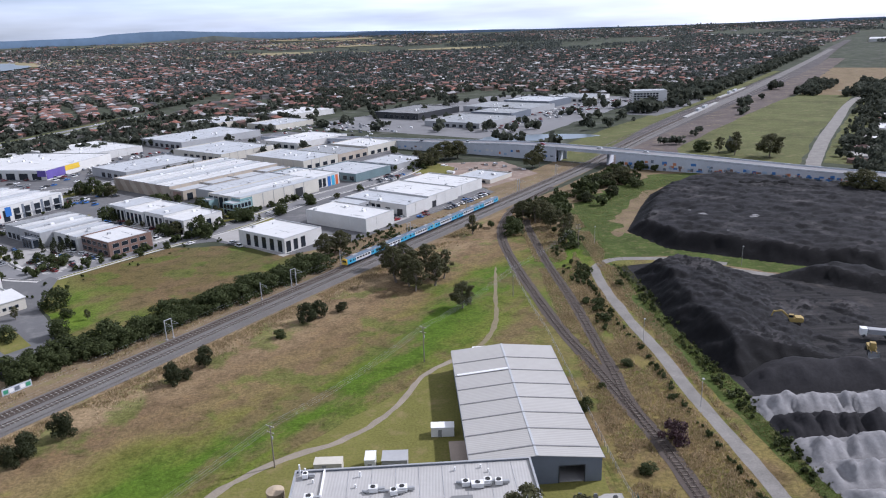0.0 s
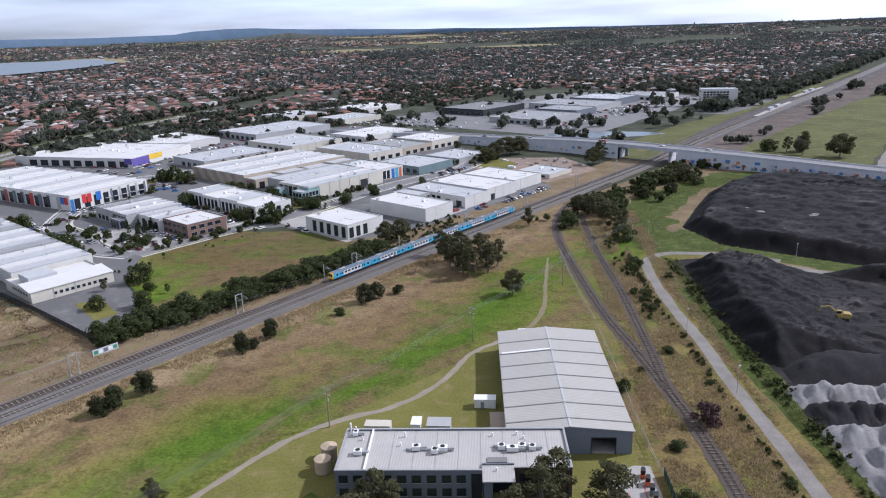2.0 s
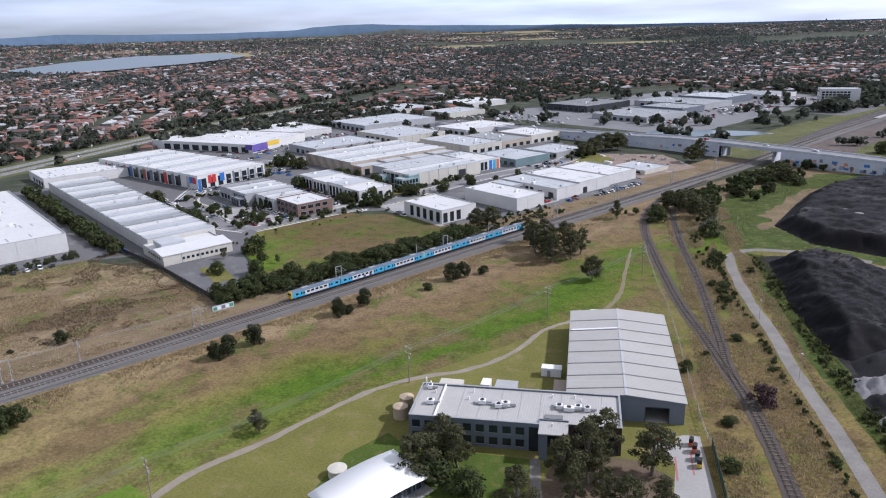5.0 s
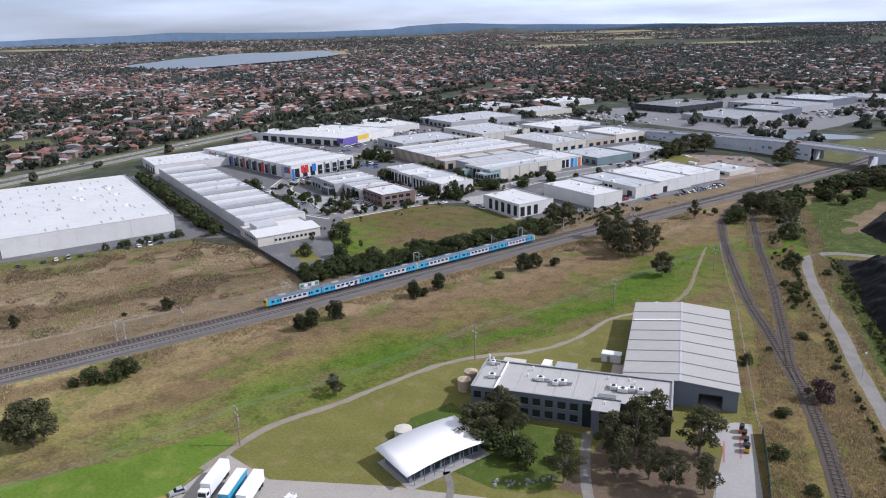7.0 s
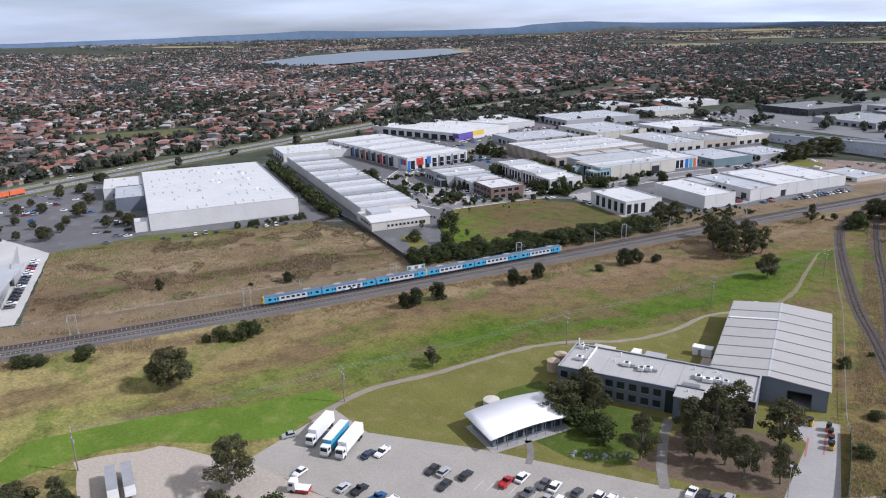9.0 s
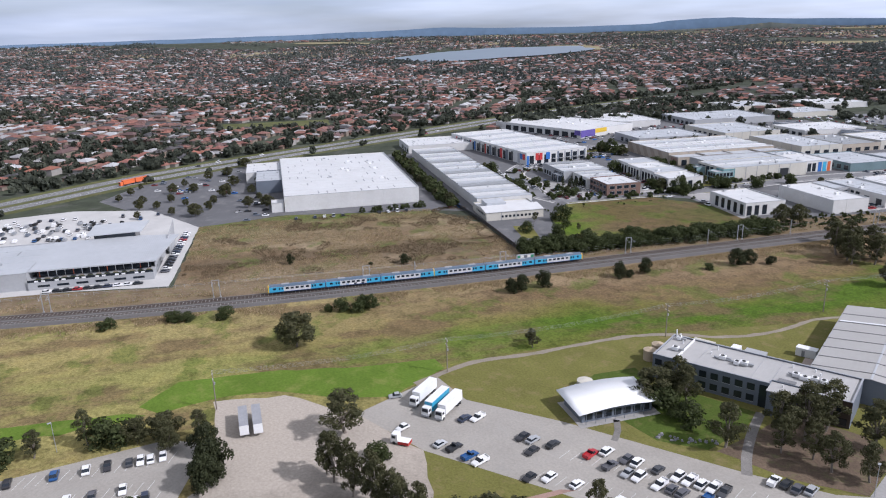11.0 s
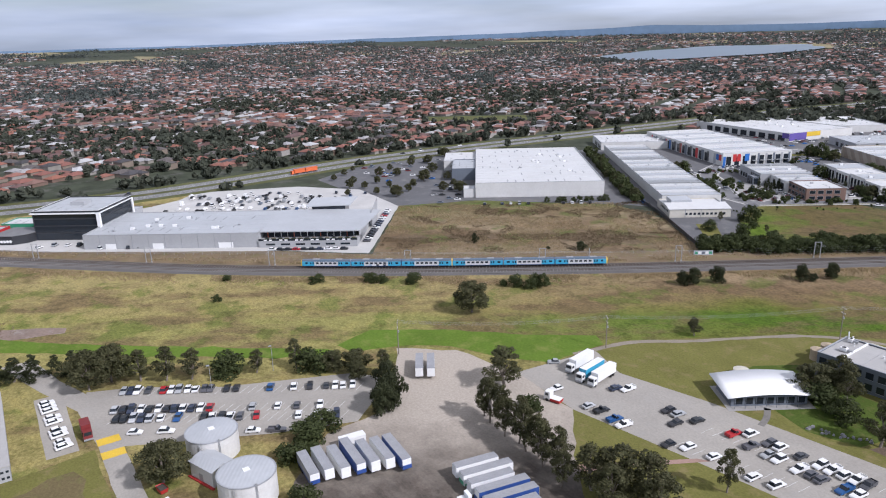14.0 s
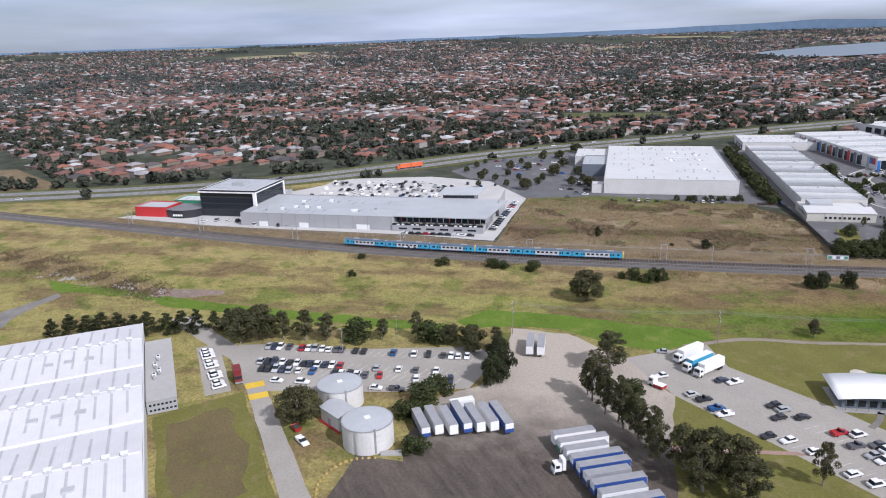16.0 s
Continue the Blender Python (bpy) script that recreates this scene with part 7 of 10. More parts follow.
def carriage(cab):
    """A train carriage 24 m long on its own axes, x ahead; cab: 1 at its front, -1 at its rear, 0 for none."""
    root = thing("train_carriage", "blue and white electric train carriage" + (" with a yellow cab end" if cab else ""), "train carriage", group="carriages of the train")
    L, W = 23.5, 1.52
    prof = [(-W, 1.05), (-W, 3.1), (-W + 0.22, 3.62), (-0.7, 3.92), (0.7, 3.92), (W - 0.22, 3.62), (W, 3.1), (W, 1.05)]
    body = Mesh()
    xs = [-L / 2, L / 2]
    n = len(prof)
    pts = []
    for x in xs:
        pts += [(x, y, z) for y, z in prof]
    body.add(pts, [tuple(range(n)), tuple(range(2 * n - 1, n - 1, -1))] + [(i, n + i, n + (i + 1) % n, (i + 1) % n) for i in range(n)])
    part("body", body, M["train_white"], root)
    part("roof", Mesh().add([(x, y, z + 0.03) for x in xs for y, z in prof[1:7]], [(0, 1, 7, 6), (1, 2, 8, 7), (2, 3, 9, 8), (3, 4, 10, 9), (4, 5, 11, 10)]), M["train_roof"], root, "blue-grey ribbed roof")
    for x in (-L / 2 + 2.1, L / 2 - 2.1):
        for side in (-1, 1):
            part("end_panel", flank(x - 2.1, x + 2.1, 1.0, 3.25, W + 0.02, side), M["sky_blue"], root, "light blue end panel")
    part("gangway", Mesh().box(-L / 2 - 0.28, -1.2, 1.1, -L / 2 - 0.01, 1.2, 3.6), M["gangway"], root, "dark blue gangway end")
    for side in (-1, 1):
        part("sill_stripe", flank(-L / 2, L / 2, 0.95, 1.12, W + 0.03, side), M["gangway"], root, "dark blue sill stripe")
        for x in (-6.9, 6.9):
            d = part("door", flank(x - 1.15, x + 1.15, 1.12, 3.15, W + 0.05, side), M["sky_blue"], root, "light blue double door")
            for dx in (-0.55, 0.55):
                part("door_window", flank(x + dx - 0.3, x + dx + 0.3, 1.9, 2.85, W + 0.07, side), M["glass"], d)
        for a in (-10.6, -4.9, -2.7, -0.6, 1.5, 3.6, 9.0):
            part("window", flank(a, a + 1.35, 2.0, 2.85, W + 0.04, side), M["glass"], root)
    for x in (-8.2, 8.2):
        bg = part("bogie", Mesh().box(x - 1.7, -1.2, 0.42, x + 1.7, 1.2, 0.95), M["black"], root)
        for dx in (-1.2, 1.2):
            for y in (-0.85, 0.7):
                part("wheel", Mesh().tube((x + dx, y, 0.42), (x + dx, y + 0.15, 0.42), 0.42, n=10), M["rail"], bg)
    part("underframe", Mesh().box(-5.5, -1.25, 0.45, 5.5, 1.25, 1.05), M["black"], root)
    for x in (-6.0, 5.0):
        part("roof_unit", Mesh().box(x - 1.6, -0.75, 3.86, x + 1.6, 0.75, 4.12), M["grey_paint"], root)
    if cab:
        s = cab
        nose = Mesh()
        x0, x1 = s * (L / 2 - 0.05), s * (L / 2 + 0.55)
        prof2 = [(y * 0.9, 0.95 + (z - 1.05) * 0.92) for y, z in prof]
        nose.add([(x0, y, z) for y, z in prof] + [(x1, y, z) for y, z in prof2], [tuple(range(n, 2 * n)), tuple(range(n - 1, -1, -1))] + [(i, (i + 1) % n, n + (i + 1) % n, n + i) for i in range(n)])
        part("cab", nose, M["yellow"], root, "yellow cab end")
        part("windscreen", Mesh().box(x1 - 0.03, -1.15, 2.15, x1 + 0.05 * s + 0.02, 1.15, 3.05), M["glass"], root)
        part("cab_door", side_strip(min(x0 - s * 1.5, x0 - s * 0.6), max(x0 - s * 1.5, x0 - s * 0.6), 1.0, 3.3, W + 0.045), M["sky_blue"], root, "light blue cab side")
    return root


TRAIN = []


def build_train():
    M["train_roof"] = surface("train_roof_grey", (0.10, 0.145, 0.20), 0.6, big=0.4, small=0.15, local=True)
    M["gangway"] = surface("dark_blue_gangway", (0.02, 0.07, 0.22), 0.6, big=0.3, local=True)
    M["train_white"] = surface("train_white", (0.54, 0.54, 0.54), 0.4, big=0.2, small=0.06, vary=0.08, local=True)
    for k, cab in enumerate((1, 0, -1, 1, 0, -1)):
        TRAIN.append(carriage(cab))
    for x, w, c in ((-4.6, 1.2, "dark_wall"), (-3.2, 1.6, "white_paint"), (-1.3, 1.1, "dark_wall"), (0.0, 1.8, "white_paint"), (2.1, 1.2, "mural_pale")):
        part("graffiti_shape", flank(x, x + w, 1.15, 1.85, 1.56, 1), M[c], TRAIN[1], "painted graffiti on the side")
        part("graffiti_shape", flank(x, x + w, 1.15, 1.85, 1.56, -1), M[c], TRAIN[1], "painted graffiti on the side")


build_train()


def run_train():
    for k, car in enumerate(TRAIN):
        rows = []
        for i in range(0, 33):
            t = i * 0.5
            mid = 228.5 - 24.08 * t + CAR * (k + 0.5)
            a, b = rail_place(mid - 8, 3.4), rail_place(mid + 8, 3.4)
            p, d = (a + b) / 2, a - b
            rows.append((t, pose(p.x, p.y, 0.73, 0, 0, math.degrees(math.atan2(d.y, d.x)))))
        walk(car, rows)


# ---- vehicles ----
def car_model(name, label, L=4.5, W=1.8, H=1.45, ute=False, fine=True):
    """A parked car, x ahead: painted body, glass, wheels, lights."""
    root = thing(name, label, "car", group="parked cars")
    h, b = W / 2, 0.62
    prof = [(-L / 2, 0.32), (-L / 2 - 0.02, b + 0.12), (-L / 2 + 0.15, b + 0.28), (L * 0.22, b + 0.30), (L / 2 - 0.25, b + 0.14), (L / 2, b - 0.08), (L / 2, 0.32)]
    n = len(prof)
    m = Mesh()
    m.add([(x, -h, z) for x, z in prof] + [(x, h, z) for x, z in prof], [tuple(range(n)), tuple(range(2 * n - 1, n - 1, -1))] + [((i + 1) % n, i, n + i, n + (i + 1) % n) for i in range(n)])
    x0, x1 = (-0.35, L * 0.20) if ute else (-L * 0.40, L * 0.20)
    r0, r1 = x0 + (0.1 if ute else 0.38), x1 - 0.62
    z0, z1, g = b + 0.27, H - 0.06, h * 0.86
    m.add([(r0, -g, z1), (r1, -g, z1), (r1, g, z1), (r0, g, z1), (r0 + 0.06, -g + 0.04, H), (r1 - 0.06, -g + 0.04, H), (r1 - 0.06, g - 0.04, H), (r0 + 0.06, g - 0.04, H)], [(3, 2, 1, 0), (4, 5, 6, 7), (0, 1, 5, 4), (1, 2, 6, 5), (2, 3, 7, 6), (3, 0, 4, 7)])
    if ute:
        m.box(-L / 2, -h, b + 0.28, -0.4, -h + 0.08, b + 0.62).box(-L / 2, h - 0.08, b + 0.28, -0.4, h, b + 0.62).box(-L / 2, -h + 0.08, b + 0.28, -L / 2 + 0.08, h - 0.08, b + 0.62)
    part("body", m, M["car"], root)
    gl = Mesh().add([(x0, -h * 0.95, z0), (x1, -h * 0.95, z0), (x1, h * 0.95, z0), (x0, h * 0.95, z0), (r0, -g, z1), (r1, -g, z1), (r1, g, z1), (r0, g, z1)], [(0, 1, 5, 4), (1, 2, 6, 5), (2, 3, 7, 6), (3, 0, 4, 7)])
    part("glazing", gl, M["glass"], root)
    if fine:
        for x in (-L * 0.30, L * 0.31):
            for y in (-h + 0.02, h - 0.22):
                part("wheel", Mesh().tube((x, y, 0.32), (x, y + 0.2, 0.32), 0.32, n=10), M["black"], root)
    else:
        part("underbody", Mesh().box(-L * 0.42, -h + 0.05, 0.02, L * 0.42, h - 0.05, 0.34), M["black"], root)
    return root


HIDE = pose(-400, -900, 0)
FINE = [car_model("car", "parked sedan on the car park", 4.6, 1.8, 1.45), car_model("car", "parked hatchback on the car park", 4.1, 1.76, 1.5), car_model("car", "parked four-wheel drive on the car park", 4.7, 1.88, 1.75), car_model("ute", "parked utility with an open tray", 5.1, 1.86, 1.7, True)]
PLAIN = [car_model("car", "car parked in the estate", 4.5, 1.8, 1.45, fine=False), car_model("car", "van parked in the estate", 4.9, 1.9, 1.95, fine=False)]
used = set()


def park(models, k, x, y, heading, z=0.08):
    src = models[k % len(models)]
    m = pose(x, y, z, 0, 0, heading)
    if src.name not in used:
        used.add(src.name)
        src.matrix_basis = m
        return src
    return copy_thing(src, m)


rc = random.Random(8)
VISITORS = [(-89.9, 65.9), (-75.6, 54.2), (-62.0, 54.5), (-58.0, 55.6), (-52.4, 55.1), (-48.8, 54.8), (-65.1, 68.8), (-62.5, 71.4), (-46.8, 70.9), (-43.8, 71.5), (-41.0, 66.8), (-38.4, 72.8), (-35.1, 56.8), (-31.3, 59.9), (-24.6, 61.6), (-28.4, 75.0), (-25.7, 78.6), (-22.1, 73.5), (-20.1, 78.5), (-17.4, 78.9), (-17.2, 73.1), (-14.4, 73.6), (-12.0, 79.2), (-7.0, 79.5), (-4.2, 79.7), (-9.1, 73.7), (-6.2, 73.8), (-3.6, 73.9), (-1.3, 80.1), (1.3, 80.4), (3.9, 80.3), (1.6, 74.4), (4.5, 75.0), (-13.7, 61.9), (-8.6, 63.4), (11.5, 92.0), (14.1, 92.5), (16.8, 92.1), (19.4, 93.5)]
for k, (x, y) in enumerate(VISITORS):
    park(FINE, rc.randrange(4), x, y, 84 + rc.uniform(-4, 4) + (180 if rc.random() < 0.4 else 0) - (30 if k < 1 else 0))
# the staff car park: u along each row
for v0, slope, us in ((92.2, 0.055, [-136.2, -134.0, -131.8, -128.4, -123.5, -121.2, -118.8, -116.0, -113.6, -110.8, -108.8, -103.7, -100.7, -90.0, -82.6, -77.6, -72.4, -69.6, -67.2, -64.1]), (80.3, 0.05, [-133.1, -130.6, -128.3, -125.3, -122.8, -120.1, -117.6, -115.3, -112.7, -110.2, -107.5, -104.7, -92.0, -84.4, -78.7, -71.8]), (75.0, 0.045, [-130.1, -127.8, -125.3, -122.9, -120.3, -117.1, -112.2, -104.5, -102.1, -99.4, -96.8, -94.0, -89.2, -76.9, -71.5, -68.3, -65.8])):
    for u in us:
        p = uv(u, v0 + slope * (u + 136))
        park(FINE, rc.randrange(3), p.x, p.y, 152 + rc.uniform(-3, 3) + (180 if rc.random() < 0.5 else 0))
for x, y, a in ((-126, -58.2, 58), (-121.5, -50.8, 58), (-115, -42, 58), (-107.2, -30.5, 58), (-103.6, -24.8, 58), (-95.0, -18.6, 150)):
    park(FINE, rc.randrange(4), x, y, a)


ute = park(FINE, 3, -86.0, -58.0, 15)
ute["label"] = "white utility parked beside the storage tanks"
for c in ute.children:
    if c.type == "MESH" and c.data.materials and c.data.materials[0] == M["car"]:
        c.data = c.data.copy()
        c.data.materials[0] = M["white_paint"]
skip = thing("red_skip", "small red steel skip beside the pump house", "skip", pose(-93.3, -58.1, 0.05, 0, 0, 12))
part("tub", Mesh().add([(-1.1, -0.8, 0.1), (1.1, -0.8, 0.1), (1.1, 0.8, 0.1), (-1.1, 0.8, 0.1), (-1.6, -1.0, 1.4), (1.6, -1.0, 1.4), (1.6, 1.0, 1.4), (-1.6, 1.0, 1.4)], [(3, 2, 1, 0), (0, 1, 5, 4), (1, 2, 6, 5), (2, 3, 7, 6), (3, 0, 4, 7)]), M["red"], skip)
part("load", Mesh().box(-1.4, -0.85, 1.1, 1.4, 0.85, 1.25), M["rust_ballast"], skip)


def wheels(root, xs, h, r=0.5):
    for x in xs:
        for y in (-h + 0.02, h - 0.32):
            part("wheel", Mesh().tube((x, y, r), (x, y + 0.3, r), r, n=12), M["black"], root)


def box_trailer(side, end, label, L=13.0, H=4.0):
    t = thing("semi_trailer", label, "semi-trailer", group="trailers in the yard")
    part("body", Mesh().box(-L, -1.24, 1.15, 0, 1.24, H), M[side], t)
    part("roof", Mesh().box(-L - 0.02, -1.26, H, 0.02, 1.26, H + 0.06), M["trailer_roof"], t)
    part("front_panel", Mesh().box(0.01, -1.2, 1.2, 0.07, 1.2, H - 0.05), M["white_paint"], t)
    part("lower_panel", Mesh().box(0.08, -1.2, 1.2, 0.13, 1.2, 2.3), M[end], t)
    part("rear_doors", Mesh().box(-L - 0.07, -1.2, 1.2, -L - 0.01, 1.2, H - 0.05), M["white_paint"], t)
    part("chassis", Mesh().box(-L, -0.5, 0.85, -0.3, 0.5, 1.14), M["black"], t)
    part("side_stripe", Mesh().box(-L + 0.3, -1.27, 1.2, -0.3, -1.245, 1.75).box(-L + 0.3, 1.245, 1.2, -0.3, 1.27, 1.75), M[end], t)
    wheels(t, (-L + 1.2, -L + 2.5, -L + 3.8), 1.24)
    part("landing_leg", Mesh().box(-3.2, -0.9, 0.0, -3.0, -0.7, 1.14).box(-3.2, 0.7, 0.0, -3.0, 0.9, 1.14), M["steel"], t)
    return t


M["trailer_roof"] = surface("grey_trailer_roof", (0.34, 0.345, 0.36), 0.6, big=0.3, stain=(0.26, 0.265, 0.275), local=True)
M["trailer_blue"] = surface("blue_curtain", (0.035, 0.085, 0.30), 0.5, big=0.3, local=True)
blue_t = box_trailer("trailer_roof", "trailer_blue", "grey curtain-sided trailer with a blue lower end", 11.5)
white_t = box_trailer("white_paint", "white_paint", "white box trailer parked in the yard", 11.5)
green_t = box_trailer("white_paint", "green_paint", "white trailer with a green stripe in the yard", 13.4)
blueb_t = box_trailer("trailer_blue", "trailer_blue", "blue curtain-sided trailer in the yard", 13.4)
placed = set()


def put(src, m):
    if src.name not in placed:
        placed.add(src.name)
        src.matrix_basis = m
        return src
    return copy_thing(src, m)


for k, (x, y) in enumerate(((-72.6, -26.7), (-72.4, -22.9), (-70.6, -19.3), (-69.9, -15.4), (-68.7, -12.0), (-67.6, -8.4), (-65.0, -5.2))):
    put((blue_t, white_t, white_t, blueb_t, white_t, white_t, blueb_t)[k], pose(x, y, 0.08, 0, 0, -6))
for k in range(9):
    put((white_t, green_t, white_t, blueb_t, blueb_t, blue_t, blueb_t, white_t, blueb_t)[k], pose(-55.6 + 3.75 * k, 2.8 - 0.45 * k, 0.08, 0, 0, 80 + 180))
for x, y in ((-104.2, 26.8), (-106.4, 23.8)):
    put(white_t, pose(x, y, 0.08, 0, 0, -32))
cont = thing("box_container", "white box container behind the trailers", "container", pose(-83.5, -14.5, 0.08, 0, 0, 84))
part("body", Mesh().box(0, 0, 0.05, 7, 2.5, 3.0), M["white_paint"], cont)
part("roof", Mesh().box(-0.05, -0.05, 3.0, 7.05, 2.55, 3.08), M["white_paint"], cont)


def rigid_truck(side, label, L=10.5):
    t = thing("box_truck", label, "truck", group="lorries on the car park")
    part("box", Mesh().box(-L, -1.25, 1.1, -0.1, 1.25, 4.0), M[side], t)
    part("box_roof", Mesh().box(-L - 0.03, -1.28, 4.0, -0.07, 1.28, 4.08), M["white_paint"], t)
    part("chassis", Mesh().box(-L, -0.5, 0.7, 1.6, 0.5, 1.08), M["black"], t)
    cab = part("cab", Mesh().add([(0.05, -1.2, 0.6), (2.1, -1.2, 0.6), (2.1, 1.2, 0.6), (0.05, 1.2, 0.6), (0.05, -1.15, 3.0), (1.8, -1.1, 3.0), (1.8, 1.1, 3.0), (0.05, 1.15, 3.0)], [(3, 2, 1, 0), (4, 5, 6, 7), (0, 1, 5, 4), (1, 2, 6, 5), (2, 3, 7, 6), (3, 0, 4, 7)]), M["white_paint"], t)
    part("windscreen", Mesh().add([(2.02, -1.0, 1.8), (2.02, 1.0, 1.8), (1.86, 0.95, 2.75), (1.86, -0.95, 2.75)], [(0, 1, 2, 3)]), M["glass"], cab)
    for y in (-1.22, 1.12):
        part("side_window", Mesh().box(0.6, y, 1.9, 1.6, y + 0.1, 2.6), M["glass"], cab)
    part("bumper", Mesh().box(2.0, -1.2, 0.4, 2.25, 1.2, 0.9), M["grey_paint"], t)
    wheels(t, (1.0, -L + 1.2, -L + 2.5), 1.22)
    return t


put(rigid_truck("white_paint", "white box truck on the car park"), pose(-81.9, 66.6, 0.09, 0, 0, -78))
put(rigid_truck("sky_blue", "white-cabbed truck with a light blue box"), pose(-75.2, 64.6, 0.09, 0, 0, -78))
put(rigid_truck("white_paint", "white box truck beside the blue one"), pose(-71.0, 65.6, 0.09, 0, 0, -78))
tr = rigid_truck("red", "white prime mover with a dark red chassis", 3.2)
put(tr, pose(-71.5, 48.6, 0.09, 0, 0, 200))
for o in tr.children:
    if o.name.startswith("box"):
        o.scale = (1, 1, 0.3)
for x in (-160.4, -157.6, -154.8, -149.6, -146.4, -140.2, -137.4, -132.8, -130.0):
    ob = park(FINE, rc.randrange(3), x, -76.5 + 0.05 * (x + 145), 98 + rc.uniform(-3, 3), 0.09)
    ob["label"] = "white company car parked on a bitumen pad"
    for c in ob.children:
        if c.type == "MESH" and c.data.materials and c.data.materials[0] == M["car"]:
            c.data = c.data.copy()
            c.data.materials[0] = M["white_paint"]
tip = rigid_truck("dark_red", "dark red lorry with a tipper body on the drive", 5.0)
for c in tip.children:
    if c.name.split(".")[0] in ("cab", "box_roof"):
        c.data.materials[0] = M["dark_red"]
put(tip, pose(-131.5, -69.6, 0.09, 0, 0, 0))
put(rigid_truck("white_paint", "white short truck before the trailer row", 1.0), pose(-44.8, -1.4, 0.09, 0, 0, 260))

# cars in the estate, at the showroom and on the roads
ESTATE = [(uv(u, v), a) for u, v, a in [(258 + 2.9 * k, 340 - (k % 3), GA + 90) for k in range(6)] + [(176, 342 + 4 * k, GA) for k in range(5)] + [(216 + (k % 2) * 5, 350 + 7 * k, GA) for k in range(9)] + [(309 + 0.4 * k, 257 + 3.1 * k, GA) for k in range(8)] + [(128, 345 + 8 * k, GA) for k in range(22)] + [(345 + 3 * k, 246, GA + 90) for k in range(16)] + [(-20 + 5.6 * k, 345 - 0.1 * k, GA + 90) for k in range(13)]]
for k, (p, a) in enumerate(ESTATE):
    if rc.random() < 0.75:
        park(PLAIN, 1 if rc.random() < 0.25 else 0, p.x, p.y, a + rc.uniform(-6, 6), 0.1)
for j in range(6):
    for k in range(14):
        if rc.random() < 0.62:
            p = uv(-205 + 7.0 * k + j * 2, 345 + 9.5 * j - 0.5 * k)
            park(PLAIN, 1 if rc.random() < 0.2 else 0, p.x, p.y, GA + 90 + rc.uniform(-5, 5) + (GA if j % 2 else 0) * 0, 0.1)
for k in range(16):
    p = uv(-84.5 + 0.2 * k, 262 + 4.6 * k)
    park(PLAIN, 0, p.x, p.y, GA + rc.uniform(-5, 5), 0.1)
for k in range(12):
    p = uv(-265 + 7.3 * k + rc.uniform(-1, 1), 255 - 0.06 * k * 6 + rc.uniform(0, 9))
    park(PLAIN, k, p.x, p.y, GA + 90 + rc.uniform(-15, 15), 0.1)
for k in range(10):
    p = uv(-132 + 4.2 * k, 247.5)
    park(PLAIN, 0, p.x, p.y, GA + rc.uniform(-5, 5), 0.1)
for k in (6, 13, 22, 33, 41, 52, 60, 66):
    p, s, h = BRIDGE[k] if k < len(BRIDGE) else BRIDGE[-3]
    q_ = p + s * (4.5 if k % 2 else 11.5)
    park(PLAIN, k, q_.x, q_.y, -33 + (180 if k % 2 else 0), h)
for k in range(26):
    i = int(rc.uniform(4, len(highway) - 6))
    t = (highway[i + 1] - highway[i]).normalized()
    o = rc.choice((-12.5, -8.5, 8.5, 12.5))
    p = highway[i] + Vector((-t.y, t.x)) * o
    park(PLAIN, k, p.x, p.y, math.degrees(math.atan2(t.y, t.x)) + (180 if o > 0 else 0), 0.12)

# the many cars of the shopping area, too far to tell apart
lot_cars = {}
for k in range(620):
    u, v = rc.choice(((rc.uniform(640, 1000), rc.uniform(385, 420)), (rc.uniform(455, 640), rc.uniform(560, 700)), (rc.uniform(540, 640), rc.uniform(500, 700)), (rc.uniform(300, 420), rc.uniform(575, 640)), (rc.uniform(370, 395), rc.uniform(415, 500)), (rc.uniform(780, 1000), rc.uniform(400, 436))))
    u, v = round(u / 3.0) * 3.0, round(v / 7.0) * 7.0
    p = uv(u + rc.uniform(-0.3, 0.3), v + rc.uniform(-0.5, 0.5), 0.1)
    m = lot_cars.setdefault(rc.choice(("white_paint", "grey_paint", "black", "white_paint", "blue_grey_wall", "grey_paint", "dark_red")), Mesh())
    m.box(-0.9, -2.2, 0.25, 0.9, 2.2, 0.85, GA, p)
    m.box(-0.75, -1.3, 0.85, 0.75, 1.0, 1.42, GA, p)
for c, m in lot_cars.items():
    tagged(part("shopping_area_cars", m, M[c]), "rows of distant parked cars at the shops", "cars", kind="stuff")

haul = thing("road_train", "long orange lorry on the highway", "lorry")
part("cab", Mesh().box(10.0, -1.25, 0.6, 12.2, 1.25, 3.2), M["orange"], haul)
part("windscreen", Mesh().box(12.15, -1.1, 1.9, 12.24, 1.1, 2.9), M["glass"], haul)
for a, b in ((-12.0, -1.0), (-0.4, 9.6)):
    part("trailer", Mesh().box(a, -1.25, 1.1, b, 1.25, 4.2), M["orange"], haul, "orange trailer")
wheels(haul, (11, 8, 6.8, 1, -2.5, -3.8, -9.5, -10.8), 1.25)


def run_lorry():
    rows = []
    for i in range(17):
        y = 332.0 - 13.0 * i - 0.045 * i * i
        x = float(np.interp(y, [-79, 15, 105, 201, 320, 452], [-477.5, -465.5, -474.5, -488.5, -488.5, -480.5]))
        x2 = float(np.interp(y - 6, [-79, 15, 105, 201, 320, 452], [-477.5, -465.5, -474.5, -488.5, -488.5, -480.5]))
        rows.append((float(i), pose(x, y, 0.12, 0, 0, math.degrees(math.atan2(-6, x2 - x)))))
    walk(haul, rows)


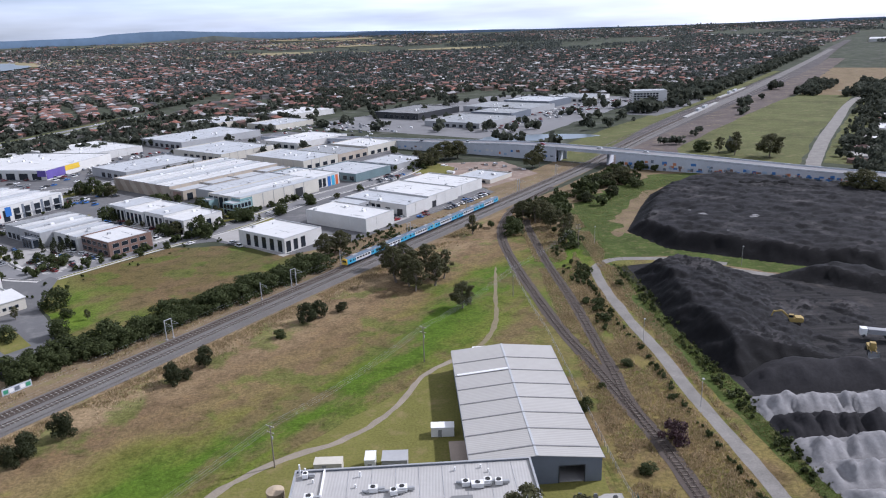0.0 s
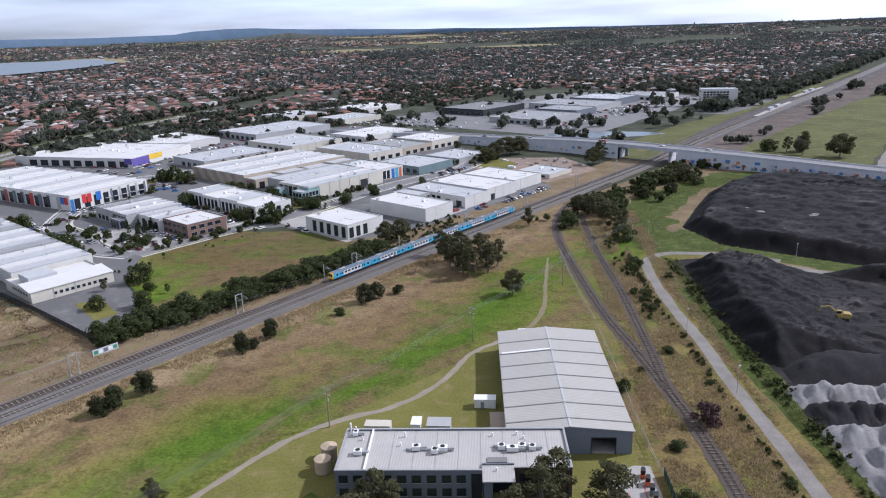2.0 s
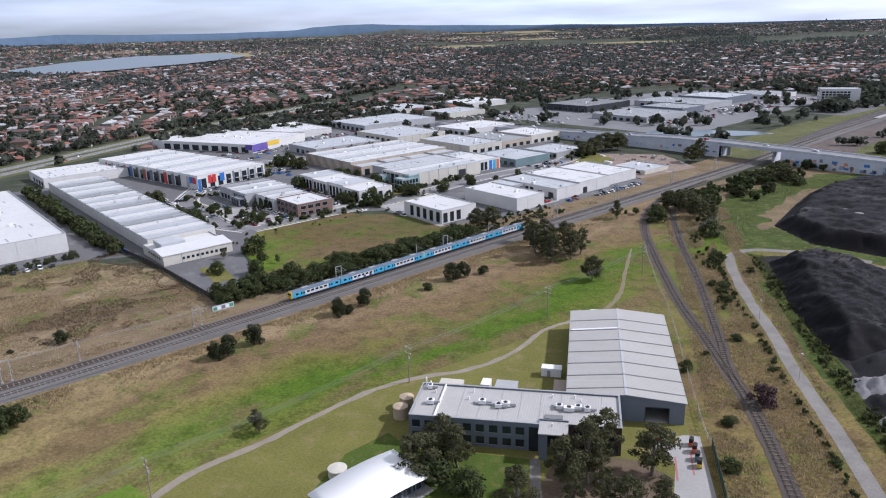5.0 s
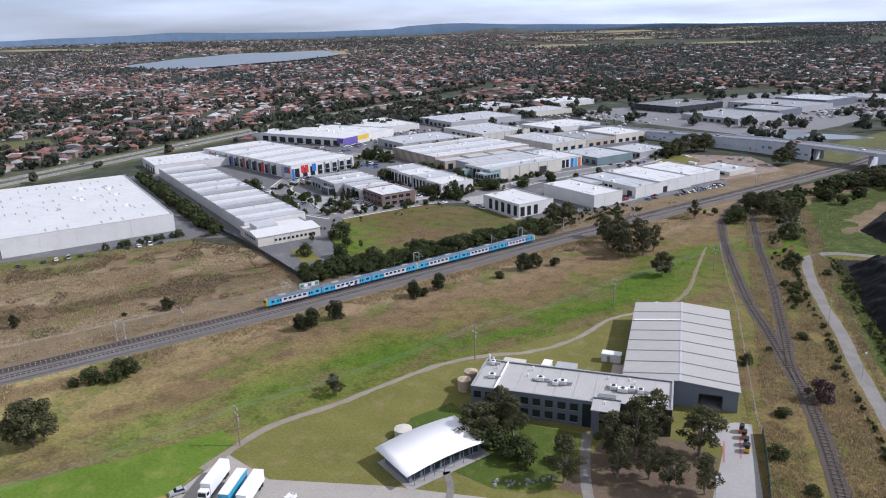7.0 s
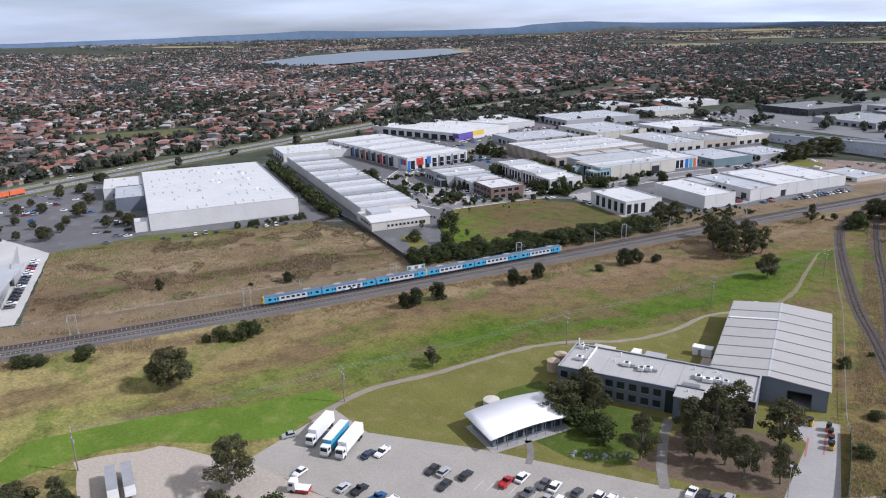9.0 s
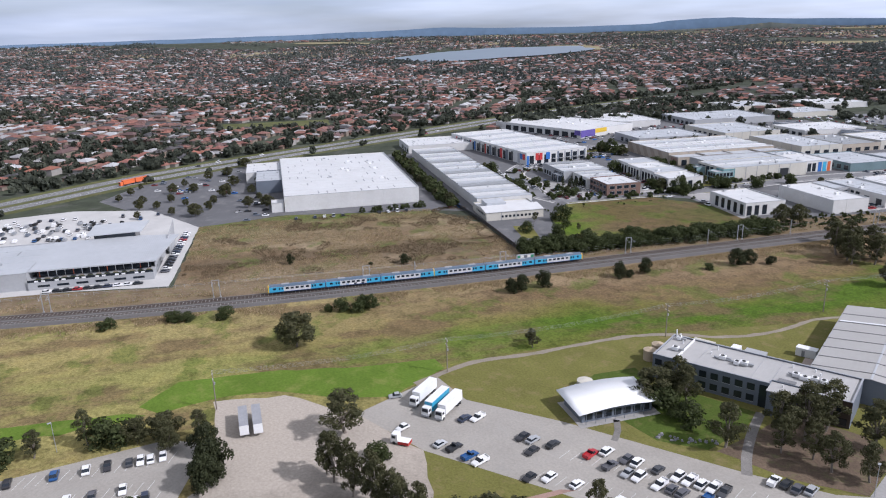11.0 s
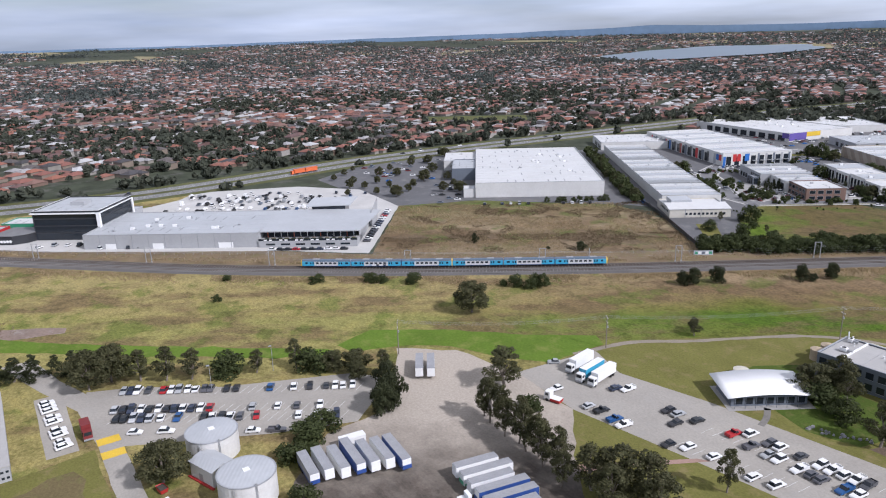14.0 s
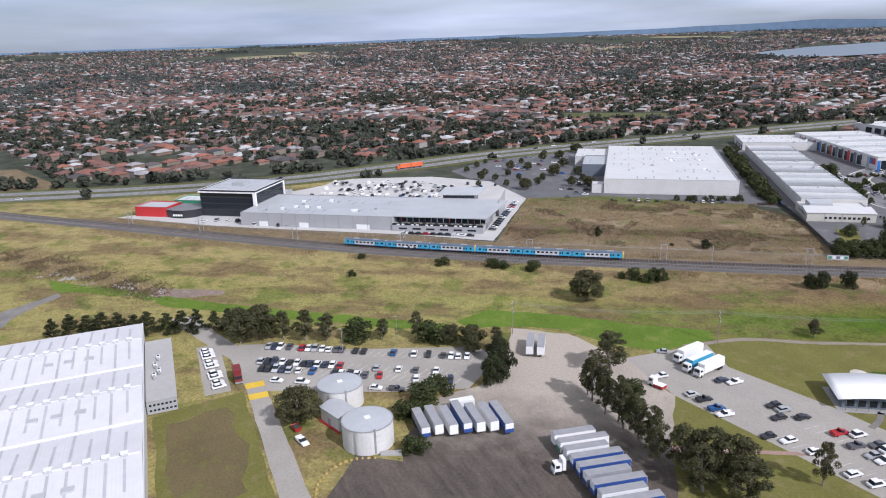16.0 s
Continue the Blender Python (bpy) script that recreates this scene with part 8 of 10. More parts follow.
# machines in the coal yard
def loader(x, y, z, turn, label):
    t = thing("wheel_loader", label, "wheel loader", pose(x, y, z, 0, 0, turn))
    part("body", Mesh().box(-3.2, -1.2, 1.0, 0.4, 1.2, 2.4), M["dusty_yellow"], t)
    cab = part("cab", Mesh().box(-0.6, -0.8, 2.42, 1.0, 0.8, 3.9), M["dusty_yellow"], t)
    part("cab_glass", Mesh().box(-0.5, -0.84, 2.7, 0.9, 0.84, 3.6), M["glass"], cab)
    for y_ in (-0.9, 0.7):
        part("arm", Mesh().box(0.4, y_, 1.4, 3.4, y_ + 0.2, 1.8), M["dusty_yellow"], t)
    part("bucket", Mesh().add([(3.2, -1.6, 0.3), (4.8, -1.6, 0.2), (4.8, 1.6, 0.2), (3.2, 1.6, 0.3), (3.2, -1.6, 1.9), (3.5, -1.6, 2.0), (3.5, 1.6, 2.0), (3.2, 1.6, 1.9)], [(3, 2, 1, 0), (4, 5, 6, 7), (0, 1, 5, 4), (2, 3, 7, 6), (3, 0, 4, 7)]), M["grey_paint"], t)
    for x_ in (-2.2, 1.4):
        for y_ in (-1.5, 0.9):
            part("wheel", Mesh().tube((x_, y_, 0.85), (x_, y_ + 0.6, 0.85), 0.85, n=14), M["black"], t)


def excavator(x, y, z, turn):
    t = thing("excavator", "dusty yellow tracked excavator in the coal yard", "excavator", pose(x, y, z, 0, 0, turn))
    for s in (-1, 1):
        track = part("track", Mesh().prism([(-2.4, s * 1.5 - 0.35), (2.4, s * 1.5 - 0.35), (2.4, s * 1.5 + 0.35), (-2.4, s * 1.5 + 0.35)], 0.0, 0.9), M["black"], t)
        for k in range(5):
            part("roller", Mesh().tube((-1.8 + 0.9 * k, s * 1.86, 0.45), (-1.8 + 0.9 * k, s * 1.92, 0.45), 0.3, n=8), M["rail"], track)
    house = part("house", Mesh().box(-2.8, -1.4, 1.0, 1.2, 1.4, 2.2).box(-2.8, -1.4, 2.2, -0.6, 1.4, 2.7), M["dusty_yellow"], t)
    part("counterweight", Mesh().box(-3.3, -1.3, 1.1, -2.81, 1.3, 2.4), M["dusty_yellow"], house)
    cab = part("cab", Mesh().box(0.1, 0.3, 2.21, 1.6, 1.35, 3.7), M["dusty_yellow"], t)
    part("cab_glass", Mesh().box(0.2, 0.26, 2.7, 1.64, 1.39, 3.5), M["glass"], cab)
    part("boom", Mesh().tube((1.0, -0.3, 1.9), (3.8, -0.3, 4.6), 0.42, 0.34, 6).tube((3.8, -0.3, 4.6), (6.6, -0.3, 4.0), 0.34, 0.28, 6), M["dusty_yellow"], t)
    part("stick", Mesh().tube((6.4, -0.3, 4.4), (7.4, -0.3, 1.4), 0.28, 0.2, 6), M["dusty_yellow"], t)
    part("bucket", Mesh().add([(6.9, -1.0, 1.5), (7.8, -1.0, 1.5), (7.7, -1.0, 0.3), (6.6, -1.0, 0.5), (6.9, 0.4, 1.5), (7.8, 0.4, 1.5), (7.7, 0.4, 0.3), (6.6, 0.4, 0.5)], [(0, 3, 2, 1), (4, 5, 6, 7), (1, 2, 6, 5), (2, 3, 7, 6), (0, 1, 5, 4)]), M["rail"], t)


excavator(124, 234, 1.0, 165)
loader(135, 205, 2.6, 250, "yellow loader seen from behind")
dump = thing("tipper_truck", "white tipper lorry in the coal yard", "lorry", pose(143, 221, 1.2, 0, 0, 160))
part("tray", Mesh().box(-8, -1.25, 1.2, 0, 1.25, 2.9), M["trailer_roof"], dump)
part("cab", Mesh().box(0.2, -1.2, 0.6, 2.3, 1.2, 3.0), M["white_paint"], dump)
wheels(dump, (1.2, -5.5, -6.8), 1.22)
for x, y, c, s in ((29.5, 138.6, "red", 1.6), (33.0, 138.2, "yellow", 1.4), (37.4, 137.5, "orange", 1.0), (38.0, 134.5, "orange", 1.2), (38.4, 131.0, "teal_wall", 1.4), (38.6, 128.0, "yellow", 1.2)):
    f = thing("forklift", "small coloured forklift by the shed", "forklift", pose(x, y, 0.1, 0, 0, 80))
    part("body", Mesh().box(-1.2, -0.6, 0.3, 0.7, 0.6, 1.2 * s * 0.8), M[c], f)
    part("guard", Mesh().box(-0.9, -0.55, 1.0, -0.8, 0.55, 2.1).box(0.4, -0.55, 1.0, 0.5, 0.55, 2.1).box(-0.9, -0.55, 2.1, 0.5, 0.55, 2.2), M["black"], f)
    part("mast", Mesh().box(0.75, -0.4, 0.1, 0.9, 0.4, 2.3), M["grey_paint"], f)
    wheels(f, (-0.8, 0.5), 0.6, 0.28)

# ---- poles, masts, fences ----
def power_pole(x, y, h, turn):
    t = thing("power_pole", "weathered timber power pole with two crossarms", "power pole", pose(x, y, 0.05, 0, 0, turn), "power poles across the meadow")
    part("pole", Mesh().tube((0, 0, 0), (0, 0, h), 0.19, 0.13, 8), M["timber"], t)
    for z, w in ((h - 0.4, 1.3), (h - 2.2, 1.2)):
        a = part("crossarm", Mesh().box(-0.08, -w, z - 0.08, 0.08, w, z + 0.08), M["timber"], t)
        for y_ in (-w + 0.1, -w * 0.4, w * 0.4, w - 0.1):
            part("insulator", Mesh().tube((0, y_, z + 0.08), (0, y_, z + 0.34), 0.07, 0.05), M["white_paint"], a)
    part("transformer", Mesh().box(0.15, -0.2, h - 4.2, 0.5, 0.2, h - 3.4), M["grey_paint"], t)
    return Vector((x, y, h - 0.05))


tops = [power_pole(x, y, h, a) for x, y, h, a in ((-127, 28, 12.3, 58), (-88.4, 88.6, 11.6, 58), (-44.6, 157, 12.2, 58), (-7.4, 214.5, 12.8, 58), (28, 272, 12.5, 58), (66.6, 334.8, 12.5, 58))]
wires = Mesh()
for a, b in zip(tops, tops[1:]):
    s = Vector((-(b - a).y, (b - a).x, 0)).normalized()
    for o in (-1.2, -0.45, 0.45, 1.2):
        prev = None
        for k in range(9):
            p = a.lerp(b, k / 8) + s * o - Vector((0, 0, 1.6 * (1 - (k / 4 - 1) ** 2)))
            if prev is not None:
                wires.tube(prev, p, 0.022, n=3)
            prev = p
tagged(part("power_lines", wires, M["grey_paint"]), "thin sagging power lines between the poles", "power line", kind="stuff")
for x, y in ((76.1, 341.4), (67.8, 223.8), (133.5, 301.4), (72.0, 180.0), (-138.5, -33.0), (31.0, 100.5), (-141, -12)):
    t = thing("light_pole", "slim grey light pole with one lamp", "light pole", pose(x, y, 0.05))
    part("pole", Mesh().tube((0, 0, 0), (0, 0, 9.0), 0.10, 0.07), M["steel"], t)
    part("lamp_head", Mesh().box(-0.3, -0.9, 8.95, 0.3, 0.1, 9.1), M["grey_paint"], t)


def rail_mast(u, double=True):
    v = float(np.interp(u, [p[0] for p in RAIL_FINE], [p[1] for p in RAIL_FINE]))
    p = uv(u, v + 7.6)
    t = thing("railway_mast", "galvanised overhead line mast beside the track", "railway mast", pose(p.x, p.y, 0.1, 0, 0, GA), "masts along the railway")
    for x in ((-1.4, 1.4) if double else (0,)):
        part("post", Mesh().box(x - 0.14, -0.14, 0, x + 0.14, 0.14, 7.6), M["steel"], t)
        part("cantilever", Mesh().tube((x, 0, 7.0), (x, -4.2, 6.6), 0.07).tube((x, 0, 5.6), (x, -4.0, 6.4), 0.06), M["steel"], t)
        part("base", Mesh().box(x - 0.4, -0.4, 0, x + 0.4, 0.4, 0.35), M["concrete"], t)
    if double:
        part("beam", Mesh().box(-1.6, -0.1, 7.5, 1.6, 0.1, 7.75), M["steel"], t)


for u, d in ((135, True), (199, True), (70, True), (6, True), (-58, True), (-125, True), (-190, True), (-255, True), (-310, True), (180, False), (230, False), (285, True), (345, True), (410, True), (28, False), (470, True)):
    rail_mast(u, d)
for o in TRACKS:
    cat = Mesh()
    line = [p for p in near_rail if p.length < 620]
    ribbon(line, 0.05, 5.6, cat, o)
    ribbon(line, 0.05, 6.5, cat, o)
    tagged(part("contact_wires", cat, M["grey_paint"]), "thin overhead contact wires above the track", "overhead wire", kind="structure")


M["pale_fence"] = surface("zinc_fence_sheet", (0.42, 0.42, 0.41), 0.7, big=0.3)
M["green_fence"] = surface("green_fence_sheet", (0.03, 0.085, 0.06), 0.8, big=0.3)


def fence(pts, h, mat_, label, step=3.0, solid=True):
    root = thing("fence", label, "fence")
    line = curve_points(pts, step)
    for a, b in zip(line, line[1:]):
        d = (b - a)
        ang = math.degrees(math.atan2(d.y, d.x))
        if solid:
            part("fence_panel", Mesh().box(0.03, -0.03, 0.05, d.length - 0.03, 0.03, h, ang, (a.x, a.y, 0.05)), M[mat_], root)
        else:
            part("fence_rail", Mesh().box(0, -0.03, h - 0.08, d.length, 0.03, h, ang, (a.x, a.y, 0.05)).box(0, -0.02, h * 0.45, d.length, 0.02, h * 0.45 + 0.05, ang, (a.x, a.y, 0.05)), M[mat_], root)
        part("post", Mesh().box(-0.05, -0.05, 0, 0.05, 0.05, h + 0.1, ang, (a.x, a.y, 0.05)), M["steel"], root)


fence([(30, 318), (31, 300), (34, 259), (37, 228), (41, 150), (42.5, 138)], 1.8, "pale_fence", "tall grey post and rail fence beside the siding", 3.0, False)
fence([(42.5, 138), (43, 110), (42, 60)], 2.6, "green_fence", "tall dark green screen fence")
fence([uv(86, 240), uv(84, 300), uv(80, 345)], 2.2, "dark_wall", "dark fence along the estate road", 4)
fence([uv(318, 246), uv(400, 250)], 2.2, "grey_paint", "wire fence along the railway", 4, False)
fence([uv(-330, 258), uv(-240, 246), uv(-140, 240), uv(-84, 237), uv(84, 233)], 1.2, "grey_paint", "low post and rail fence along the railway", 5, False)
wall_g = thing("graffiti_wall", "low pale wall with painted graffiti shapes", "wall", pose(*uv(80, 229.5), 0, 0, GA))
part("wall", Mesh().box(0, 0, 0.03, 9, 0.3, 2.2), M["bridge_wall"], wall_g)
for k, c in enumerate(("green_paint", "white_paint", "blue_grey_wall", "white_paint", "green_paint")):
    part("graffiti_shape", Mesh().box(0.4 + 1.7 * k, -0.05, 0.5, 1.8 + 1.7 * k, -0.01, 1.8), M[c], wall_g)

M["red_mark"] = surface("faded_red_paint", (0.42, 0.17, 0.16), 0.8, big=0.4)

# ---- painted bays on the car parks ----
def bays(name, rows, label):
    root = thing(name, label, "line markings", kind="structure")
    for u0, u1, v0, v1, step in rows:
        u = u0
        while u <= u1:
            a, b = uv(u, v0 + 0.05 * (u + 136)), uv(u + 1.6, v1 + 0.05 * (u + 136))
            d = (b - a).xy
            part("bay_line", Mesh().box(0, -0.06, 0.0, d.length, 0.06, 0.008, math.degrees(math.atan2(d.y, d.x)), (a.x, a.y, 0.08)), M["line"], root)
            u += step


bays("bay_lines_staff", ((-138, -62, 89.6, 94.6, 2.6), (-134, -64, 78.0, 82.8, 2.6), (-132, -62, 72.6, 77.2, 2.6)), "white painted parking bays")
marks = thing("bay_lines_visitors", "white painted parking bays", "line markings", kind="structure")
for k in range(26):
    x = -34 + 2.7 * k
    for y in (72.5 + 0.28 * (x + 30), 60.5 + 0.28 * (x + 30)):
        if x < 22 and (y > 70 or x < -2):
            part("bay_line", Mesh().box(-0.05, -2.3, 0, 0.05, 2.3, 0.008, -4, (x, y, 0.08)), M["line"], marks)
for x, y in ((-119, -65), (-127, -65)):
    part("hatching", Mesh().box(-2.0, -3, 0, 2.0, 3, 0.008, 0, (x, y, 0.075)), M["yellow"], marks, "yellow painted hatching")
for x, y in ((33.0, 126), (37.0, 129)):
    part("red_line", Mesh().box(-0.25, -5, 0, 0.25, 5, 0.008, 0, (x, y, 0.085)), M["red_mark"], marks, "faded red painted line")

# more cars on the estate's forecourts and street
for u, v, a in ((216, 323, 0), (217, 352, 90), (219, 357, 90), (229, 300.5 + 4, 0), (226, 296, 90), (283, 338, 4), (290, 338.6, 4), (262, 306, 90), (262, 312, 90), (258, 318, 0), (175, 366, 90), (170, 360, 90), (165, 366, 90), (161, 374, 0), (215, 370, 90), (216, 380, 90), (215, 392, 90), (217, 404, 90), (160, 398, 90), (158, 410, 90), (270, 330, 0), (310, 352, 0), (318, 352, 0), (326, 352, 0), (260, 268, 90), (262, 276, 90), (262, 284, 90), (308, 262, 90), (312, 268, 90), (308, 274, 90)):
    p = uv(u, v)
    park(PLAIN, 1 if rc.random() < 0.3 else 0, p.x, p.y, GA + a + rc.uniform(-6, 6), 0.11)

garden_stones = random.Random(23)
for k in range(22):
    f = k / 21
    x, y = -20 + 15 * f + garden_stones.uniform(-1.4, 1.4), 93.5 + 7 * f + garden_stones.uniform(-1.2, 1.2)
    rock = thing("garden_stone", "grey stone in the garden bed by the pavilion", "stone", pose(x, y, 0.07, 0, 0, garden_stones.uniform(0, 360)), "stones of the garden bed")
    a, c = garden_stones.uniform(0.4, 0.8), garden_stones.uniform(0.3, 0.6)
    m = Mesh()
    m.add([(a * math.cos(i * 1.047) * garden_stones.uniform(0.8, 1.1), 0.7 * a * math.sin(i * 1.047) * garden_stones.uniform(0.8, 1.1), 0) for i in range(6)] + [(a * 0.6 * math.cos(i * 1.047), 0.4 * a * math.sin(i * 1.047), c) for i in range(6)], [(i, (i + 1) % 6, 6 + (i + 1) % 6, 6 + i) for i in range(6)] + [(6, 7, 8, 9, 10, 11)])
    part("stone", m, M["grit"], rock)

# yellow painted rocks and a spare slab at the yard's edge
edge = curve_points([(-70.6, -42), (-72.2, -48), (-70, -54), (-65, -58.5), (-60, -60)], 1.5)
rk = random.Random(15)
for p in edge:
    rock = thing("edge_rock", "yellow painted rock along the yard's edge", "rock", pose(p.x, p.y, 0.07, 0, 0, rk.uniform(0, 360)), "rocks of the yard's edge")
    m = Mesh()
    a, b, c = rk.uniform(0.5, 0.8), rk.uniform(0.35, 0.55), rk.uniform(0.35, 0.6)
    m.add([(a * math.cos(i * 1.047) * rk.uniform(0.8, 1.1), b * math.sin(i * 1.047) * rk.uniform(0.8, 1.1), 0) for i in range(6)] + [(a * 0.6 * math.cos(i * 1.047), b * 0.6 * math.sin(i * 1.047), c * rk.uniform(0.8, 1.1)) for i in range(6)], [(i, (i + 1) % 6, 6 + (i + 1) % 6, 6 + i) for i in range(6)] + [(6, 7, 8, 9, 10, 11)])
    part("stone", m, M["dusty_yellow"], rock)
spare = thing("concrete_slab", "pale precast concrete slab lying at the yard's edge", "slab", pose(-70.5, -37.5, 0.07, 0, 0, 70))
part("slab", Mesh().box(-2.8, -1.0, 0, 2.8, 1.0, 0.55), M["concrete"], spare)
part("lifting_loop", Mesh().box(-0.2, -0.05, 0.55, 0.2, 0.05, 0.7), M["steel"], spare)

# the vehicle yard behind the showroom, its vehicles too far to tell apart
yard_cars = {}
for k in range(150):
    u, v = -228 + 3.0 * rk.randrange(0, 36), 312 + 6.4 * rk.randrange(0, 12)
    if v > 395 - 0.2 * (u + 228) or (-125 < u < -100 and v < 322) or (v - 312) % 19.2 > 12.9:
        continue
    p = uv(u + rk.uniform(-0.3, 0.3), v + rk.uniform(-0.5, 0.5), 0.08)
    m = yard_cars.setdefault(rk.choice(("white_paint", "white_paint", "grey_paint", "black", "white_paint", "blue_grey_wall", "grey_paint", "black")), Mesh())
    tall = rk.random() < 0.3
    m.box(-0.95, -2.4, 0.25, 0.95, 2.4, 0.9, GA, p)
    m.box(-0.85, -2.2 if tall else -1.3, 0.9, 0.85, 1.2, 2.2 if tall else 1.5, GA, p)
for c, m in yard_cars.items():
    tagged(part("yard_vehicles", m, M[c]), "rows of vehicles parked behind the showroom", "cars", kind="stuff")


# ---- trees: trunk, limbs and a crown of many small leaf sprays ----
def sprays(mesh, rnd, centre, radius, count, size, flat=1.0):
    """Leaf sprays on the shell of a clump."""
    for _ in range(count):
        d = Vector((rnd.gauss(0, 1), rnd.gauss(0, 1), rnd.gauss(0.25, 0.9))).normalized()
        p = centre + Vector((d.x, d.y, d.z * flat)) * radius * rnd.uniform(0.55, 1.05)
        nrm = (d + Vector((rnd.gauss(0, 0.5), rnd.gauss(0, 0.5), rnd.gauss(0, 0.5)))).normalized()
        a = nrm.orthogonal().normalized()
        a.rotate(Matrix.Rotation(rnd.uniform(0, 6.28), 3, nrm))
        b = nrm.cross(a)
        s = size * rnd.uniform(0.6, 1.3)
        mesh.add([p - a * s * 0.5 - b * s * 0.25, p + a * s * 0.1 - b * s * 0.4, p + a * s * 0.6 + b * s * 0.1, p - a * s * 0.1 + b * s * 0.45], [(0, 1, 2, 3)])


def tree_model(kind, seed):
    rnd = random.Random(seed)
    trunk, crown = Mesh(), Mesh()
    if kind == "gum":
        h, clumps, rad, low, cr, size, leaf, label = 12.0, 25, 3.3, 0.25, (0.75, 1.4), 0.56, "leaf", "tall gum tree with an open grey-green crown"
    elif kind == "round":
        h, clumps, rad, low, cr, size, leaf, label = 10.0, 30, 4.2, 0.22, (1.0, 1.7), 0.62, "leaf", "broad dense tree with a rounded dark crown"
    elif kind == "cypress":
        h, clumps, rad, low, cr, size, leaf, label = 9.0, 16, 1.9, 0.06, (0.8, 1.2), 0.55, "leaf_dark", "dark upright conifer in a windbreak row"
    elif kind == "thicket":
        h, clumps, rad, low, cr, size, leaf, label = 6.0, 18, 3.2, 0.12, (1.1, 1.7), 0.60, "leaf_dark", "dense dark green thicket of shrubs"
    else:
        h, clumps, rad, low, cr, size, leaf, label = 3.0, 11, 1.8, 0.05, (0.7, 1.1), 0.48, "leaf_bush", "low rounded green bush on the grass"
    bend = Vector((rnd.uniform(-0.5, 0.5), rnd.uniform(-0.5, 0.5), 0))
    foot, fork = Vector((0, 0, -0.1)), Vector((0, 0, h * max(low, 0.15))) + bend
    trunk.tube(foot, fork, h * 0.026, h * 0.019, 7)
    for k in range(clumps):
        a = 2.4 * k + rnd.uniform(-0.5, 0.5)
        f = (k + 0.5) / clumps
        z = h * (low + (0.97 - low) * f)
        if kind == "cypress":
            r = rad * (1 - 0.85 * f)
        else:
            r = rad * math.sqrt(max(0.05, 1 - (2 * f - 0.85) ** 2 * 0.8)) * rnd.uniform(0.35, 1.0)
        c = Vector((math.cos(a) * r, math.sin(a) * r, z)) + bend * f
        rr = rnd.uniform(*cr) * (0.7 if kind == "cypress" and f > 0.7 else 1)
        sprays(crown, rnd, c, rr, int(150 * rr), size * 0.62, 0.8)
        if k % 2 == 0 and kind in ("gum", "round"):
            trunk.tube(fork + Vector((0, 0, h * 0.1 * f)), c, h * 0.009, h * 0.004, 5)
    if kind in ("gum", "round"):
        trunk.tube(fork, Vector((0, 0, h * 0.85)) + bend, h * 0.018, h * 0.006, 6)
    root = thing("tree" if kind in ("gum", "round", "cypress") else "bush", label, "tree" if kind in ("gum", "round", "cypress") else "bush")
    part("trunk", trunk, M["bark"], root)
    part("crown", crown, M[leaf], root)
    return root, h


MODELS = {k: [tree_model(k, 10 * i + s) for s in range(3)] for i, k in enumerate(("gum", "round", "cypress", "thicket", "bush"))}
planted = set()
rt = random.Random(11)


def plant(kind, x, y, h, label="", wide=1.0, z=0.05):
    src, h0 = rt.choice(MODELS[kind])
    s = h / h0
    m = pose(x, y, z, 0, 0, rt.uniform(0, 360)) @ Matrix.Diagonal((s * wide, s * wide, s, 1))
    if src.name in planted:
        ob = copy_thing(src, m)
    else:
        planted.add(src.name)
        src.matrix_basis = m
        ob = src
    if label:
        ob["label"] = label
    return ob


